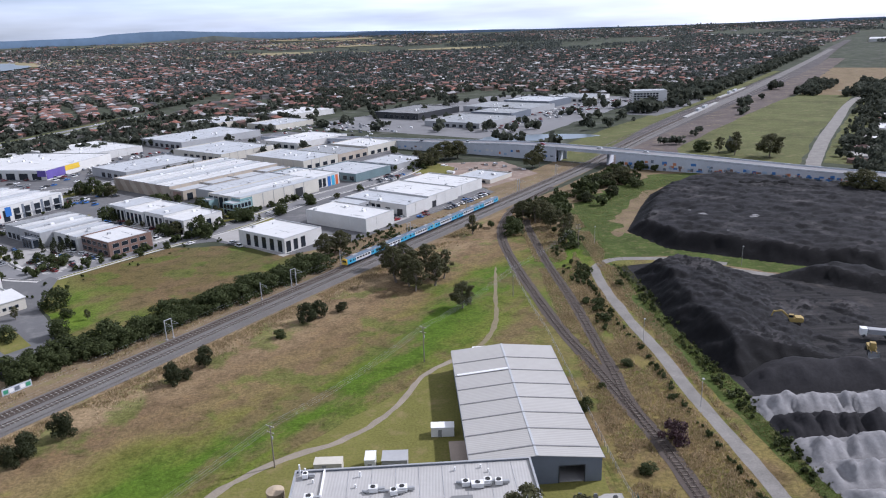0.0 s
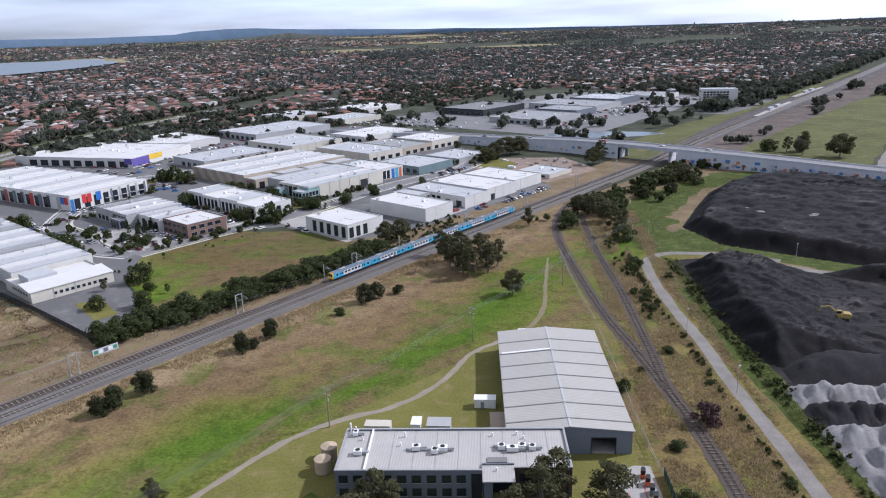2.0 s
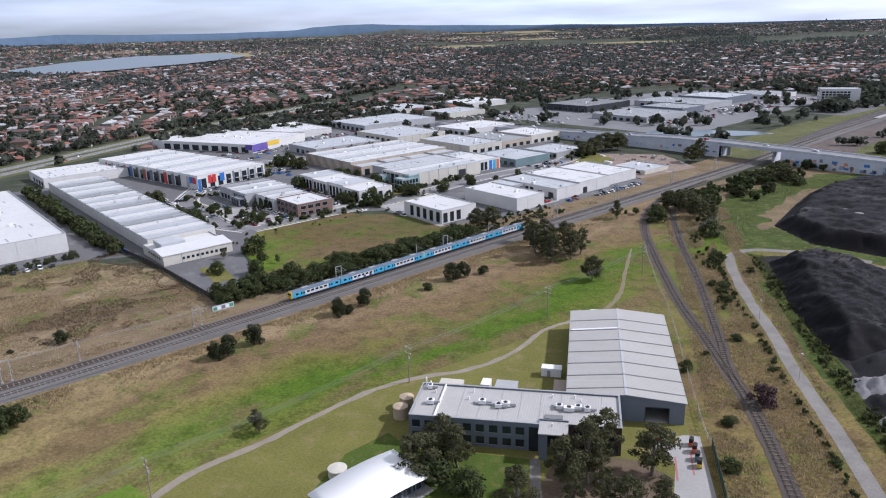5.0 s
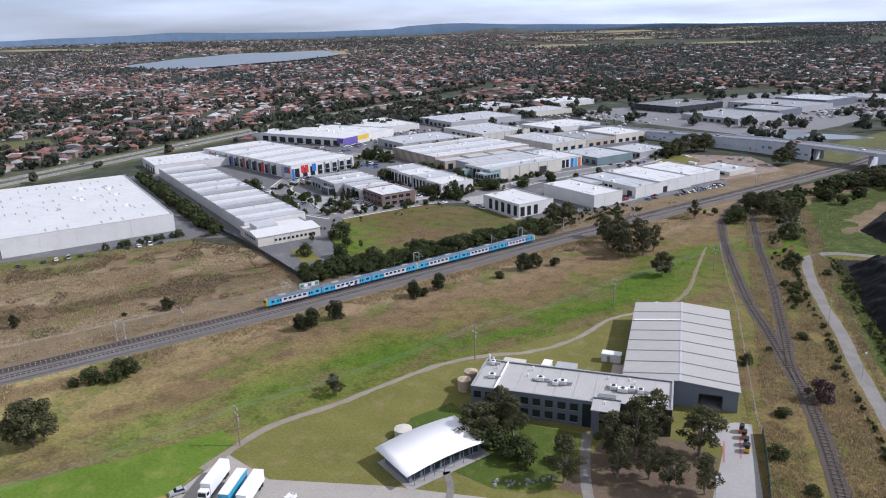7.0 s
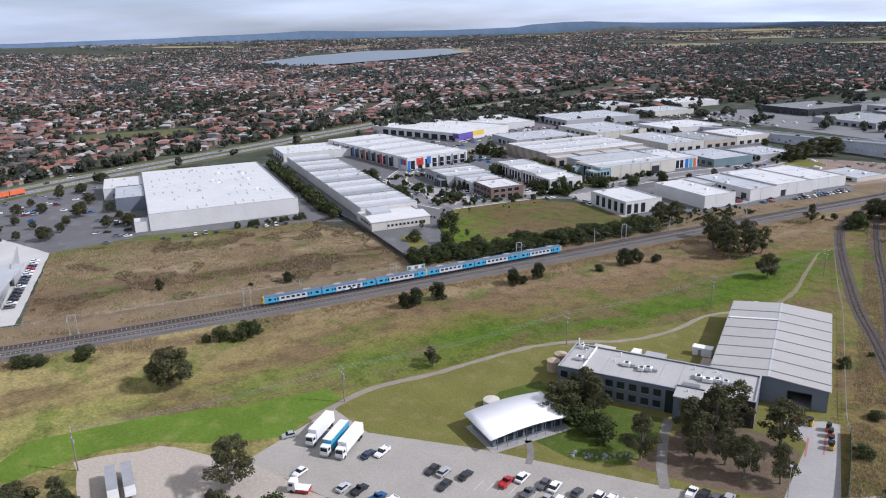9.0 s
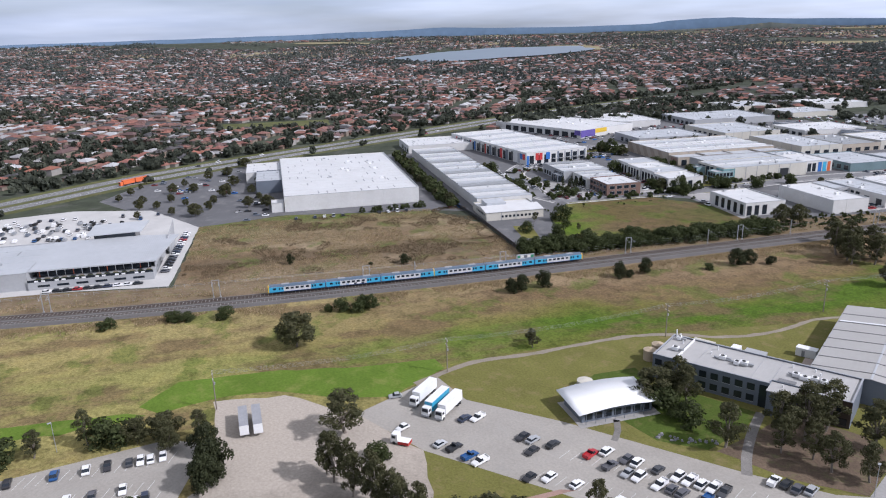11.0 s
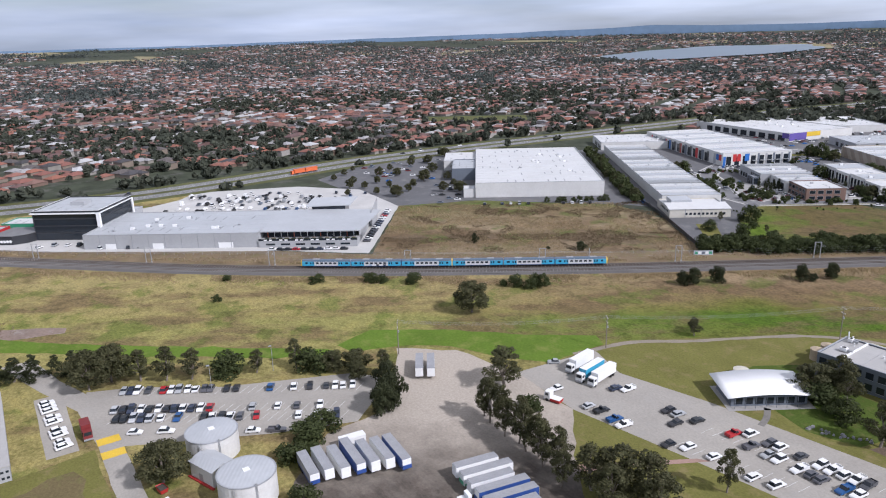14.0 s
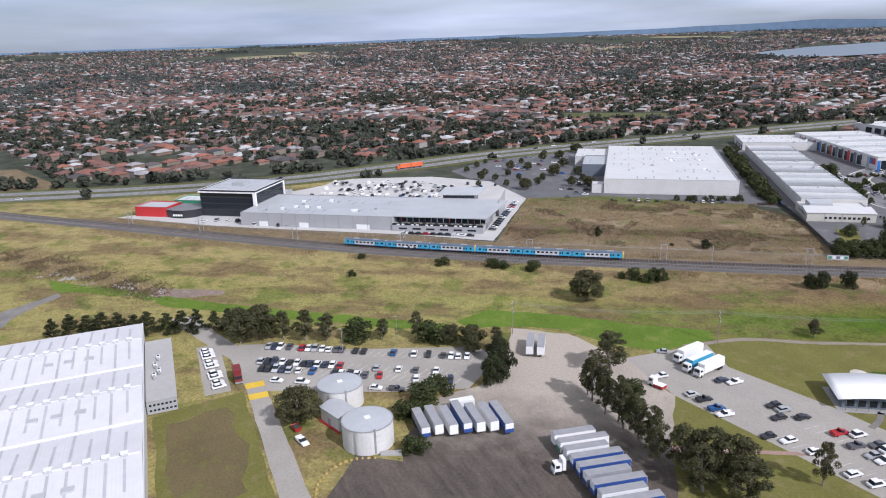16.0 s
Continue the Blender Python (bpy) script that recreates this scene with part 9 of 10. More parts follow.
# along the meadow and the railway
for kind, x, y, h, w in (
    ("round", 7, 261, 10.5, 1.15), ("gum", -12, 282, 14, 1.4), ("gum", -15, 288, 14, 1.4), ("gum", -21, 294, 14, 1.4), ("gum", -4, 288, 12, 1.4), ("gum", -27, 314, 13, 1.3), ("gum", -8, 299, 14, 1.5), ("gum", -18, 304, 13, 1.4), ("gum", 0, 297, 11, 1.4), ("gum", -14, 294, 12, 1.3), ("gum", -24, 306, 11, 1.3),
    ("round", -58, 336, 11, 1.1), ("round", -51, 341, 10, 1.0), ("thicket", -53, 252, 7, 0.95), ("thicket", -49, 256, 5.5, 1.0), ("thicket", -41, 262, 3.6, 1.1), ("thicket", -87, 205, 6.4, 0.95), ("thicket", -81, 217, 6.2, 0.9), ("thicket", -84, 208, 5.2, 0.9),
    ("thicket", -107, 175, 6.4, 0.95), ("thicket", -112, 165, 6.4, 0.95), ("thicket", -114, 161, 5.4, 0.9), ("round", -143.5, 71, 12.5, 1.4),
    ("gum", 16, 366, 9, 1.3), ("bush", -151, 107, 4.2, 1.1), ("bush", -154, 113, 4.0, 1.2), ("bush", -156, 104, 3.5, 1.0), ("bush", -149, 112, 5.5, 0.9), ("bush", -188, 70, 3.2, 1.2), ("bush", -201, 56, 2.6, 1.5), ("bush", -197, 60, 2.4, 1.4), ("bush", -216, 36, 2.4, 1.6), ("bush", -160, 100, 2.0, 1.0), ("bush", -244, 4, 1.8, 1.3), ("bush", -219, -8, 1.6, 1.3),
    ("gum", -77, 121, 5.5, 1.5), ("gum", -80, 124, 4.5, 1.5), ("bush", -60, 238, 2.0, 1.2),
    ("round", 46, 392, 10, 1.1), ("gum", 52, 384, 12, 1.1), ("round", 59, 374, 11, 1.1), ("bush", 37, 364, 5, 1.2), ("gum", 62, 347, 11, 1.2), ("gum", 66, 360, 10, 1.2), ("bush", 64, 338, 4, 1.4), ("round", 56, 392, 9, 1.2),
    ("round", 125, 483, 9, 1.2), ("round", 114, 476, 8, 1.3), ("thicket", 104, 470, 6, 1.3), ("thicket", 96, 458, 6, 1.4), ("bush", 132, 470, 4, 1.4), ("thicket", 110, 446, 5, 1.4), ("thicket", 90, 430, 5, 1.4),
    ("gum", 78, 553, 15, 1.3), ("round", 72, 548, 12, 1.1), ("round", 15, 604, 14, 1.2), ("round", 4, 598, 12, 1.2), ("round", -6, 580, 12, 1.2), ("round", -12, 566, 9, 1.2),
    ("gum", 240, 575, 16, 1.3), ("gum", 233, 590, 12, 1.3), ("round", 263, 562, 17, 1.25), ("bush", 221, 599, 6, 1.4), ("round", 256, 421, 13, 1.2), ("round", 262, 412, 11, 1.2),
    ("bush", 39, 181, 2.2, 1.0), ("bush", 60, 258, 2.2, 1.3), ("bush", 62, 296, 3.0, 1.2), ("bush", 48, 150, 1.6, 1.5), ("bush", 46, 128, 1.6, 1.5),
    ("gum", -25, 119, 10.3, 1.38), ("round", -28, 113, 7.6, 1.21), ("bush", -24, 110, 4.5, 1.2), ("gum", -20, 116, 10.3, 1.32), ("bush", -16, 105, 4, 1.1), ("gum", -3, 100, 10.8, 1.38), ("gum", 7, 113, 11.9, 1.43), ("gum", 12, 116, 14.0, 1.21), ("gum", 15, 124, 13.0, 1.32), ("gum", 9, 106, 9.7, 1.21), ("gum", 27, 122, 12.4, 1.49), ("gum", 21, 105, 9.7, 1.32), ("gum", 29, 106, 9.2, 1.21), ("gum", 16, 108, 9.7, 1.21), ("bush", -32, 108, 3.0, 1.2),
    ("gum", -87, 43, 11.0, 1.9), ("gum", -76, 27, 11, 0.89), ("gum", -72, 26, 12, 0.96), ("gum", -68, 27, 12, 0.89), ("gum", -64, 25, 11, 0.96), ("gum", -59, 26, 12, 0.96), ("gum", -55, 25, 12, 0.96), ("gum", -51, 26, 11.5, 1.04), ("gum", -47, 24, 12, 1.04), ("gum", -43, 25, 11, 1.04), ("gum", -38, 22, 10, 1.04), ("gum", -28, 30, 11.2, 1.76), ("gum", -22, 34, 12.3, 1.87), ("gum", -33, 27, 10.1, 1.65), ("gum", -16, 30, 11.2, 1.76), ("gum", -24, 25, 10.1, 1.65), ("gum", -14, 52, 11, 0.94),
    ("thicket", -97, 8, 9, 0.9), ("thicket", -94, 4, 8, 0.8), ("thicket", -102, 10, 8, 0.9), ("gum", -115, 16, 8, 1.2), ("thicket", -108, 13, 7, 0.9), ("round", -128, 4, 7, 1.1), ("round", -124, 10, 6, 1.1), ("bush", -133, 0, 5, 1.2), ("gum", -138, -5, 9, 1.1), ("gum", -143, -17, 7, 1.4), ("bush", -147, -26, 5, 1.2), ("gum", -151, -36, 9, 1.5), ("gum", -155, -43, 10, 1.4), ("gum", -160, -50, 9, 1.5), ("round", -165, -58, 11, 1.2), ("gum", -168, -55, 10, 1.2), ("round", -163, -65, 12, 1.1), ("round", -97, -57, 10, 1.25), ("bush", -69, -31, 3, 1.2), ("bush", -93, -20, 3.5, 1.5), ("bush", -88, -26, 3, 1.5), ("bush", -97, -14, 3, 1.6),
    ("round", -118, 8, 6, 1.1), ("bush", -70, 40, 3, 1.2),
):
    plant(kind, x, y, h, wide=w * (0.80 if kind == "gum" else 1.0))
for k in range(12):
    plant("cypress", -178 - 2.2 * k + rt.uniform(-1, 1), -68 - 5.6 * k + rt.uniform(-1, 1), rt.uniform(7.5, 10), wide=1.35)
purple = plant("bush", 59, 163, 3.2, "purple-leaved bush beside the siding", 1.1)
for c in purple.children:
    if c.name.startswith("crown"):
        c.data = c.data.copy()
        c.data.materials[0] = M["red_leaf"]
# hedge between railway and vacant lot
for k in range(72):
    u = 86 + 1.96 * k + rt.uniform(-1, 1)
    p = uv(u, 236 + (k % 3 - 1) * 4.2 + rt.uniform(-1.2, 1.2) + (3 if u < 110 else 0))
    plant("bush", p.x, p.y, rt.uniform(2.8, 4.6), "dense green hedge bush beside the railway", rt.uniform(1.0, 1.3))
for k in range(36):
    p = uv(75 + rt.uniform(-3, 3), 345 + 5 * k)
    plant("thicket" if k % 2 else "round", p.x, p.y, rt.uniform(3.5, 6), wide=0.8)
for k in range(9):
    p = uv(22 + 4.6 * k + rt.uniform(-2, 2), 350 + rt.uniform(-2, 2))
    plant("bush", p.x, p.y, rt.uniform(1.5, 2.6))
# upright conifers and shrubs of the brick office's forecourt
for u, v, h in ((174, 373, 7), (177, 374, 7.5), (170, 369, 6.5), (168, 373, 7), (172, 378, 7), (169, 387, 6), (176, 368, 6), (166, 379, 6.5)):
    p = uv(u, v)
    plant("cypress", p.x, p.y, h, "slender dark conifer on the office forecourt", 0.62)
for u, v, h in ((160, 348, 3.4), (163, 352, 3), (157, 354, 3.6), (170, 342, 2), (176, 342, 2), (190, 341.5, 2.4), (198, 342, 3.4), (201, 345, 4), (228, 331, 6), (236, 334, 2), (246, 338, 3), (222, 333, 2), (154, 344, 2.2), (156, 362, 2.8), (154, 380, 3), (153, 396, 3), (262, 338, 5), (283, 349, 2), (296, 350, 2), (310, 350, 2.4), (205, 328, 2.2), (190, 328, 1.8)):
    p = uv(u, v)
    plant("bush", p.x, p.y, h, "clipped shrub beside the estate street", 1.0)
# two bushes in the dry field
for x, y, h, w in ((-222.5, 129.2, 4.2, 0.7), (-178.8, 163.4, 3.6, 1.25), (-190.0, 152.0, 2.2, 1.3)):
    plant("thicket", x, y, h, "dark bush in the tall dry grass", w)
# trees of the warehouse car park
for x, y in ((-430.7, 147.2), (-459.2, 176.0), (-388.5, 149.3), (-364.3, 148.8), (-349.4, 154.5), (-445.7, 223.6), (-450.4, 243.3), (-468.9, 272.4), (-391.4, 233.8), (-354.8, 204.9), (-335.4, 197.1), (-369.9, 180.0), (-417.7, 191.8), (-384.8, 198.6), (-411.9, 225.4), (-341.6, 186.9), (-425.0, 180.1), (-374.9, 131.1), (-400, 168), (-440, 200), (-402, 210), (-376, 215), (-396, 143), (-412, 152), (-360, 170), (-420, 250), (-446, 160), (-380, 165)):
    plant("round", x + rt.uniform(-2, 2), y + rt.uniform(-2, 2), rt.uniform(4, 7), "small round car park tree")
# street trees of the estate
for k in range(70):
    u, v = rt.choice(((rt.uniform(130, 135), rt.uniform(350, 470)), (rt.uniform(254, 266), rt.uniform(345, 420)), (rt.uniform(160, 420), rt.uniform(326, 336)), (rt.uniform(255, 276), rt.uniform(345, 420)), (rt.uniform(240, 275), rt.uniform(470, 510)), (rt.uniform(92, 130), rt.uniform(254, 296)), (rt.uniform(218, 224), rt.uniform(345, 415)), (rt.uniform(480, 540), rt.uniform(330, 425))))
    p = uv(u, v)
    plant(rt.choice(("round", "gum", "bush", "bush")), p.x, p.y, rt.uniform(2.5, 6.0))
# wild scrub along the siding and the coal road
for k in range(20):
    a = rt.choice((coal_road, siding_a, siding_b))
    i = rt.randrange(10, len(a) - 6)
    t = (a[i + 1] - a[i]).normalized()
    o = rt.choice((rt.uniform(4, 8), -rt.uniform(4, 9)))
    p = a[i] + Vector((-t.y, t.x)) * o
    if 44 < p.x < 82 and p.y < 340:
        if not any((p - q_).length < 3.4 for line in (siding_a, siding_b, coal_road) for q_ in line):
            plant("bush", p.x, p.y, rt.uniform(0.8, 1.7), wide=1.4)


# ---- grass tufts ----
def tufts(name, spots, material, size, label):
    m = Mesh()
    r = random.Random(4)
    for x, y, z in spots:
        for _ in range(5):
            a, s = r.uniform(0, 6.28), size * r.uniform(0.5, 1.2)
            dx, dy = math.cos(a) * s * 0.16, math.sin(a) * s * 0.16
            lx, ly = r.gauss(0, 0.32) * s, r.gauss(0, 0.32) * s
            bx, by = x + r.gauss(0, 0.45) * size, y + r.gauss(0, 0.45) * size
            m.add([(bx - dx, by - dy, z), (bx + dx, by + dy, z), (bx + lx, by + ly, z + s * 0.8)], [(0, 1, 2)])
    tagged(part(name, m, material), label, "grass", kind="stuff")


rg = random.Random(9)
spots = []
for k in range(17000):
    u = rg.uniform(-330, 330)
    base = float(np.interp(u, [p[0] for p in RAIL_FINE], [p[1] for p in RAIL_FINE]))
    v = base - 9.5 - abs(rg.gauss(0, 5.0)) if rg.random() < 0.75 else base + 10 + abs(rg.gauss(0, 4))
    p = uv(u, v)
    if noise.noise((p.x * 0.06, p.y * 0.06, 2)) > -0.15:
        spots.append((p.x, p.y, 0.03))
tufts("dry_verge_grass", spots, M["straw"], 0.85, "tall dry straw-coloured grass along the railway")
spots = []
for k in range(26000):
    p = uv(rg.uniform(-76, 84), rg.uniform(238, 345))
    if noise.noise((p.x * 0.045, p.y * 0.045, 7)) > -0.35:
        spots.append((p.x, p.y, 0.05))
tufts("dry_field_grass", [p for p in spots if noise.noise((p[0] * 0.03, p[1] * 0.03, 21)) > -0.05], M["straw"], 0.62, "tall dry grass of the brown field")
tufts("brown_field_weeds", [p for p in spots if noise.noise((p[0] * 0.03, p[1] * 0.03, 21)) <= -0.05 and noise.noise((p[0] * 0.08, p[1] * 0.08, 3)) > -0.1 or abs(-p[0] * SU + p[1] * CU - 266) < 6], M["brown_weed"], 0.75, "dark brown seeded weeds of the dry field")
spots = []
for k in range(30000):
    y = rg.uniform(90, 400)
    x = rg.uniform(43, 78)
    if noise.noise((x * 0.11, y * 0.05, 5)) > -0.35 and not any(abs(x - np.interp(y, ys, xs)) < w for ys, xs, w in (([40, 140, 165, 188, 211, 243, 304, 350, 385, 425], [60, 57.5, 55, 51, 47, 41, 34, 31, 34, 46], 2.4), ([139, 165, 190, 216, 248, 285], [76, 74, 72, 71, 68, 67], 3.2), ([165, 184, 203, 228, 267, 319, 374, 392], [55, 52.5, 52.5, 52, 51, 48, 47, 48], 2.3))):
        spots.append((x, y, 0.04))
tufts("siding_grass", spots, M["straw"], 0.8, "dry grass beside the siding")
spots = []
for k in range(5000):
    t = rg.uniform(0, 1)
    x, y = np.interp(t, [0, 0.3, 0.6, 1], [80, 81, 84, 88]) + rg.uniform(-3.2, 3), np.interp(t, [0, 0.3, 0.6, 1], [308, 245, 195, 120])
    spots.append((float(x), float(y), 0.05))
for k in range(4000):
    x, y = uv(rg.uniform(300, 500), 0).xy
    u = rg.uniform(300, 500)
    x, y = uv(u, float(np.interp(u, [300, 345, 400, 500], [128, 155, 172, 156])) + rg.gauss(0, 9)).xy
    spots.append((x, y, 0.05))
tufts("green_weeds", spots, M["green_blades"], 0.45, "green weeds round the coal yard")


# ---- the suburb ----
def near_line(x, y, pts, d):
    return any(abs(x - p.x) < d and abs(y - p.y) < d for p in pts)


rail_far = rail_mid[::3]
high_far = highway[::2]


def in_suburb(x, y):
    d = math.hypot(x, y)
    az = math.degrees(math.atan2(-x, y))
    if d < 560 or d > 4700 or az < -36 or az > 106:
        return False
    u, v = x * CU + y * SU, -x * SU + y * CU
    if x > -528 and v < 800 and u < 545 and not (v > 690 and u > 100):
        return False
    if y < 452 and x > -528:
        return False
    if abs(x - np.interp(y, [-420, -200, -79, 15, 105, 201, 452, 760, 1000, 1300], [-600, -524, -489, -477, -486, -500, -492, -470, -430, -380])) < 34 and y < 1300:
        return False
    if 540 < u < 1080 and 300 < v < 700:
        return False
    c = np.interp(u, [p[0] for p in RAIL_UV], [p[1] for p in RAIL_UV])
    if u > 400 and -170 - 0.02 * u < v - c < 60:
        return False
    if 800 < v < 890 and -95 < u < 45:
        return False
    if ((x + 1630) / 300) ** 2 + ((y - 2240) / 500) ** 2 < 1.1:
        return False
    if d > 2600:
        f = noise.noise((x * 0.0011, y * 0.0011, 3)) + 0.25 * noise.noise((x * 0.004, y * 0.004, 5))
        return f > -0.30 + (d - 2600) / 9000
    return True


def house_parts(x, y, z, a, L, W, h, r):
    """Corner lists of one hipped house."""
    c, s = math.cos(a), math.sin(a)

    def at(px, py, pz):
        return (x + px * c - py * s, y + px * s + py * c, z + pz)

    wall = [at(px, py, pz) for pz in (-1.0, h) for px, py in ((-L / 2, -W / 2), (L / 2, -W / 2), (L / 2, W / 2), (-L / 2, W / 2))]
    e = 0.55
    roof = [at(px, py, h) for px, py in ((-L / 2 - e, -W / 2 - e), (L / 2 + e, -W / 2 - e), (L / 2 + e, W / 2 + e), (-L / 2 - e, W / 2 + e))]
    k = max(0.3, L / 2 - W / 2)
    roof += [at(-k, 0, h + r), at(k, 0, h + r)]
    return wall, roof


WALL_F = [(0, 1, 5, 4), (1, 2, 6, 5), (2, 3, 7, 6), (3, 0, 4, 7)]
ROOF_F = [(0, 1, 5, 4), (1, 2, 5), (2, 3, 4, 5), (3, 0, 4), (3, 2, 1, 0)]
lots = []
rs = random.Random(21)
for bx in range(-26, 20):
    for by in range(-9, 27):
        cx, cy = bx * 190.0, by * 190.0
        d = math.hypot(cx, cy)
        if d > 4900 or math.degrees(math.atan2(-cx, cy)) < -45 or math.degrees(math.atan2(-cx, cy)) > 115:
            continue
        ang = rs.choice((0.0, 90.0)) + 28 + 20 * noise.noise((cx * 0.0007, cy * 0.0007, 1))
        thin = 1.0 if d < 1900 else (0.62 if d < 3000 else 0.30)
        c, s = math.cos(radians(ang)), math.sin(radians(ang))
        for j in range(-4, 4):
            base = j * 25.0 + (5.0 if j % 2 else -5.0)
            for i in range(-6, 6):
                lx, ly = i * 17.5 + rs.uniform(-2, 2), base + rs.uniform(-2.5, 2.5)
                x, y = cx + lx * c - ly * s, cy + lx * s + ly * c
                if rs.random() < (0.90 if cx < -500 else 0.66) * thin and in_suburb(x, y):
                    lots.append((x, y, ang, math.hypot(x, y), rs.random()))
lots.sort(key=lambda q_: q_[3])
# the nearest houses are things of their own
HOUSES = []
for k in range(6):
    L, W, h, r = ((16, 11, 2.9, 2.3), (14, 10, 2.8, 2.1), (18, 11, 3.0, 2.4), (13, 10.5, 5.4, 2.2), (15, 12, 2.9, 2.6), (12, 9, 2.8, 1.9))[k]
    root = thing("house", "two-storey brick house with a hipped roof" if h > 4 else "single-storey brick house with a hipped tile roof", "house", group="houses of the suburb")
    wall, roof = house_parts(0, 0, 0, 0, L, W, h, r)
    wm, rm = Mesh().add(wall, WALL_F), Mesh().add(roof, ROOF_F)
    if k % 2 == 0:
        w2, r2 = house_parts(L * 0.22, -W * 0.5, 0, radians(90), W * 0.8, L * 0.42, h, r * 0.75)
        rm.add(r2, ROOF_F)
        wm.add(w2, WALL_F)
    part("wall", wm, M["house_wall_each"], root)
    part("roof", rm, M["tile_roof_each"], root)
    HOUSES.append(root)
for k, (x, y, a, d, r) in enumerate(lots[:150]):
    m = pose(x, y, ground_z(x, y), 0, 0, a + (180 if r > 0.5 else 0))
    if k < 6:
        HOUSES[k].matrix_basis = m
    else:
        copy_thing(HOUSES[int(r * 1000) % 6], m)
walls, roofs = Mesh(), Mesh()
for x, y, a, d, r in lots[150:]:
    big_ = 1.0 if d < 1900 else (1.12 if d < 3000 else 1.35)
    L, W = (11 + 8 * r) * big_, (9 + 3 * ((r * 7) % 1)) * big_
    h = 5.3 if (r * 13) % 1 < 0.16 else 2.9
    z = ground_z(x, y)
    wv, rv = house_parts(x, y, z, radians(a + (90 if (r * 5) % 1 < 0.25 else 0)), L, W, h, 1.7 + 1.0 * r)
    walls.add(wv, WALL_F)
    roofs.add(rv, ROOF_F)
    if d < 1900 and (r * 3) % 1 < 0.5:
        c, s = math.cos(radians(a)), math.sin(radians(a))
        wv, rv = house_parts(x + 3 * c + W * 0.45 * s, y + 3 * s - W * 0.45 * c, z, radians(a + 90), W * 0.9, 6.5, h, 1.5)
        walls.add(wv, WALL_F)
        roofs.add(rv, ROOF_F)
tagged(part("suburb_house_walls", walls, M["house_wall"]), "brick walls of the far suburban houses", "houses", kind="stuff")
tagged(part("suburb_house_roofs", roofs, M["tile_roof"]), "red, brown and grey tiled roofs of the far suburb", "houses", kind="stuff")


# trees of the suburb, as one mass of sprays
def far_trees(name, spots, label, seed, per, material):
    rng = np.random.default_rng(seed)
    P = np.array(spots)  # x, y, z, height
    n = len(P)
    d = rng.normal(size=(n, per, 3))
    d /= np.linalg.norm(d, axis=2, keepdims=True)
    lobes = rng.normal(size=(n, 3, 3)) * np.array([0.22, 0.22, 0.12])
    which = rng.integers(0, 3, size=(n, per))
    off = lobes[np.arange(n)[:, None], which]
    H = P[:, 3][:, None, None]
    cen = np.stack([P[:, 0], P[:, 1], P[:, 2] + P[:, 3] * 0.58], 1)[:, None, :] + (off + d * np.array([0.30, 0.30, 0.36]) * rng.uniform(0.6, 1.05, size=(n, per, 1))) * H
    nrm = d + rng.normal(size=d.shape) * 0.45
    nrm /= np.linalg.norm(nrm, axis=2, keepdims=True)
    a = np.cross(nrm, rng.normal(size=d.shape))
    a /= np.linalg.norm(a, axis=2, keepdims=True) + 1e-9
    b = np.cross(nrm, a)
    s = H * rng.uniform(0.20, 0.36, size=(n, per, 1)) * min(1.0, math.sqrt(40 / per))
    quad = np.stack([cen - a * s - b * s * 0.5, cen + a * s * 0.2 - b * s * 0.8, cen + a * s + b * s * 0.2, cen - a * s * 0.2 + b * s * 0.8], 2).reshape(-1, 3)
    me = bpy.data.meshes.new(name)
    nv = len(quad)
    me.vertices.add(nv)
    me.vertices.foreach_set("co", quad.astype(np.float32).ravel())
    me.loops.add(nv)
    me.loops.foreach_set("vertex_index", np.arange(nv, dtype=np.int32))
    me.polygons.add(nv // 4)
    me.polygons.foreach_set("loop_start", np.arange(0, nv, 4, dtype=np.int32))
    me.update(calc_edges=True)
    me.materials.append(material)
    tagged(part(name, me, material), label, "trees", kind="stuff")


near_t, mid_t, far_t = [], [], []
for k in range(96000):
    az = radians(rs.uniform(-37, 106))
    d = 560 + 4200 * rs.random() ** 0.95
    x, y = -math.sin(az) * d, math.cos(az) * d
    dens = noise.noise((x * 0.004, y * 0.004, 9)) + 0.6 * noise.noise((x * 0.0013, y * 0.0013, 4))
    if dens * 1.7 + (0.34 if x > -500 else -0.06) + (0.25 if d > 2200 else 0) < rs.uniform(-0.85, 0.45):
        continue
    if not in_suburb(x, y) and not (d > 2600 and dens > 0.25):
        continue
    if ((x + 1630) / 300) ** 2 + ((y - 2240) / 500) ** 2 < 1.15:
        continue
    z = ground_z(x, y)
    h = rs.uniform(3.6, 8.8) * (1.4 if dens > 0.45 else 1) * (1.1 if x > -500 else 1)
    (near_t if d < 1400 else mid_t if d < 2600 else far_t).append((x, y, z, h if d < 2600 else h * 1.25))
# park belts, nature strips and the corridor beside the highway
for k in range(300):
    i = rs.randrange(2, len(highway) - 3)
    t = (highway[i + 1] - highway[i]).normalized()
    p = highway[i] + Vector((-t.y, t.x)) * (rs.uniform(27, 34) if rs.random() < 0.88 else -rs.uniform(21, 27))
    near_t.append((p.x, p.y, 0, rs.uniform(4, 10)))
for k in range(500):
    p = uv(rs.uniform(530, 1100), rs.uniform(290, 720))
    if noise.noise((p.x * 0.02, p.y * 0.02, 8)) > 0.12:
        near_t.append((p.x, p.y, 0, rs.uniform(4, 11)))
for k in range(260):
    u = rs.uniform(300, 640)
    p = uv(u, rs.uniform(495, 800))
    if noise.noise((p.x * 0.02, p.y * 0.02, 8)) > 0.1:
        near_t.append((p.x, p.y, 0, rs.uniform(4, 9)))
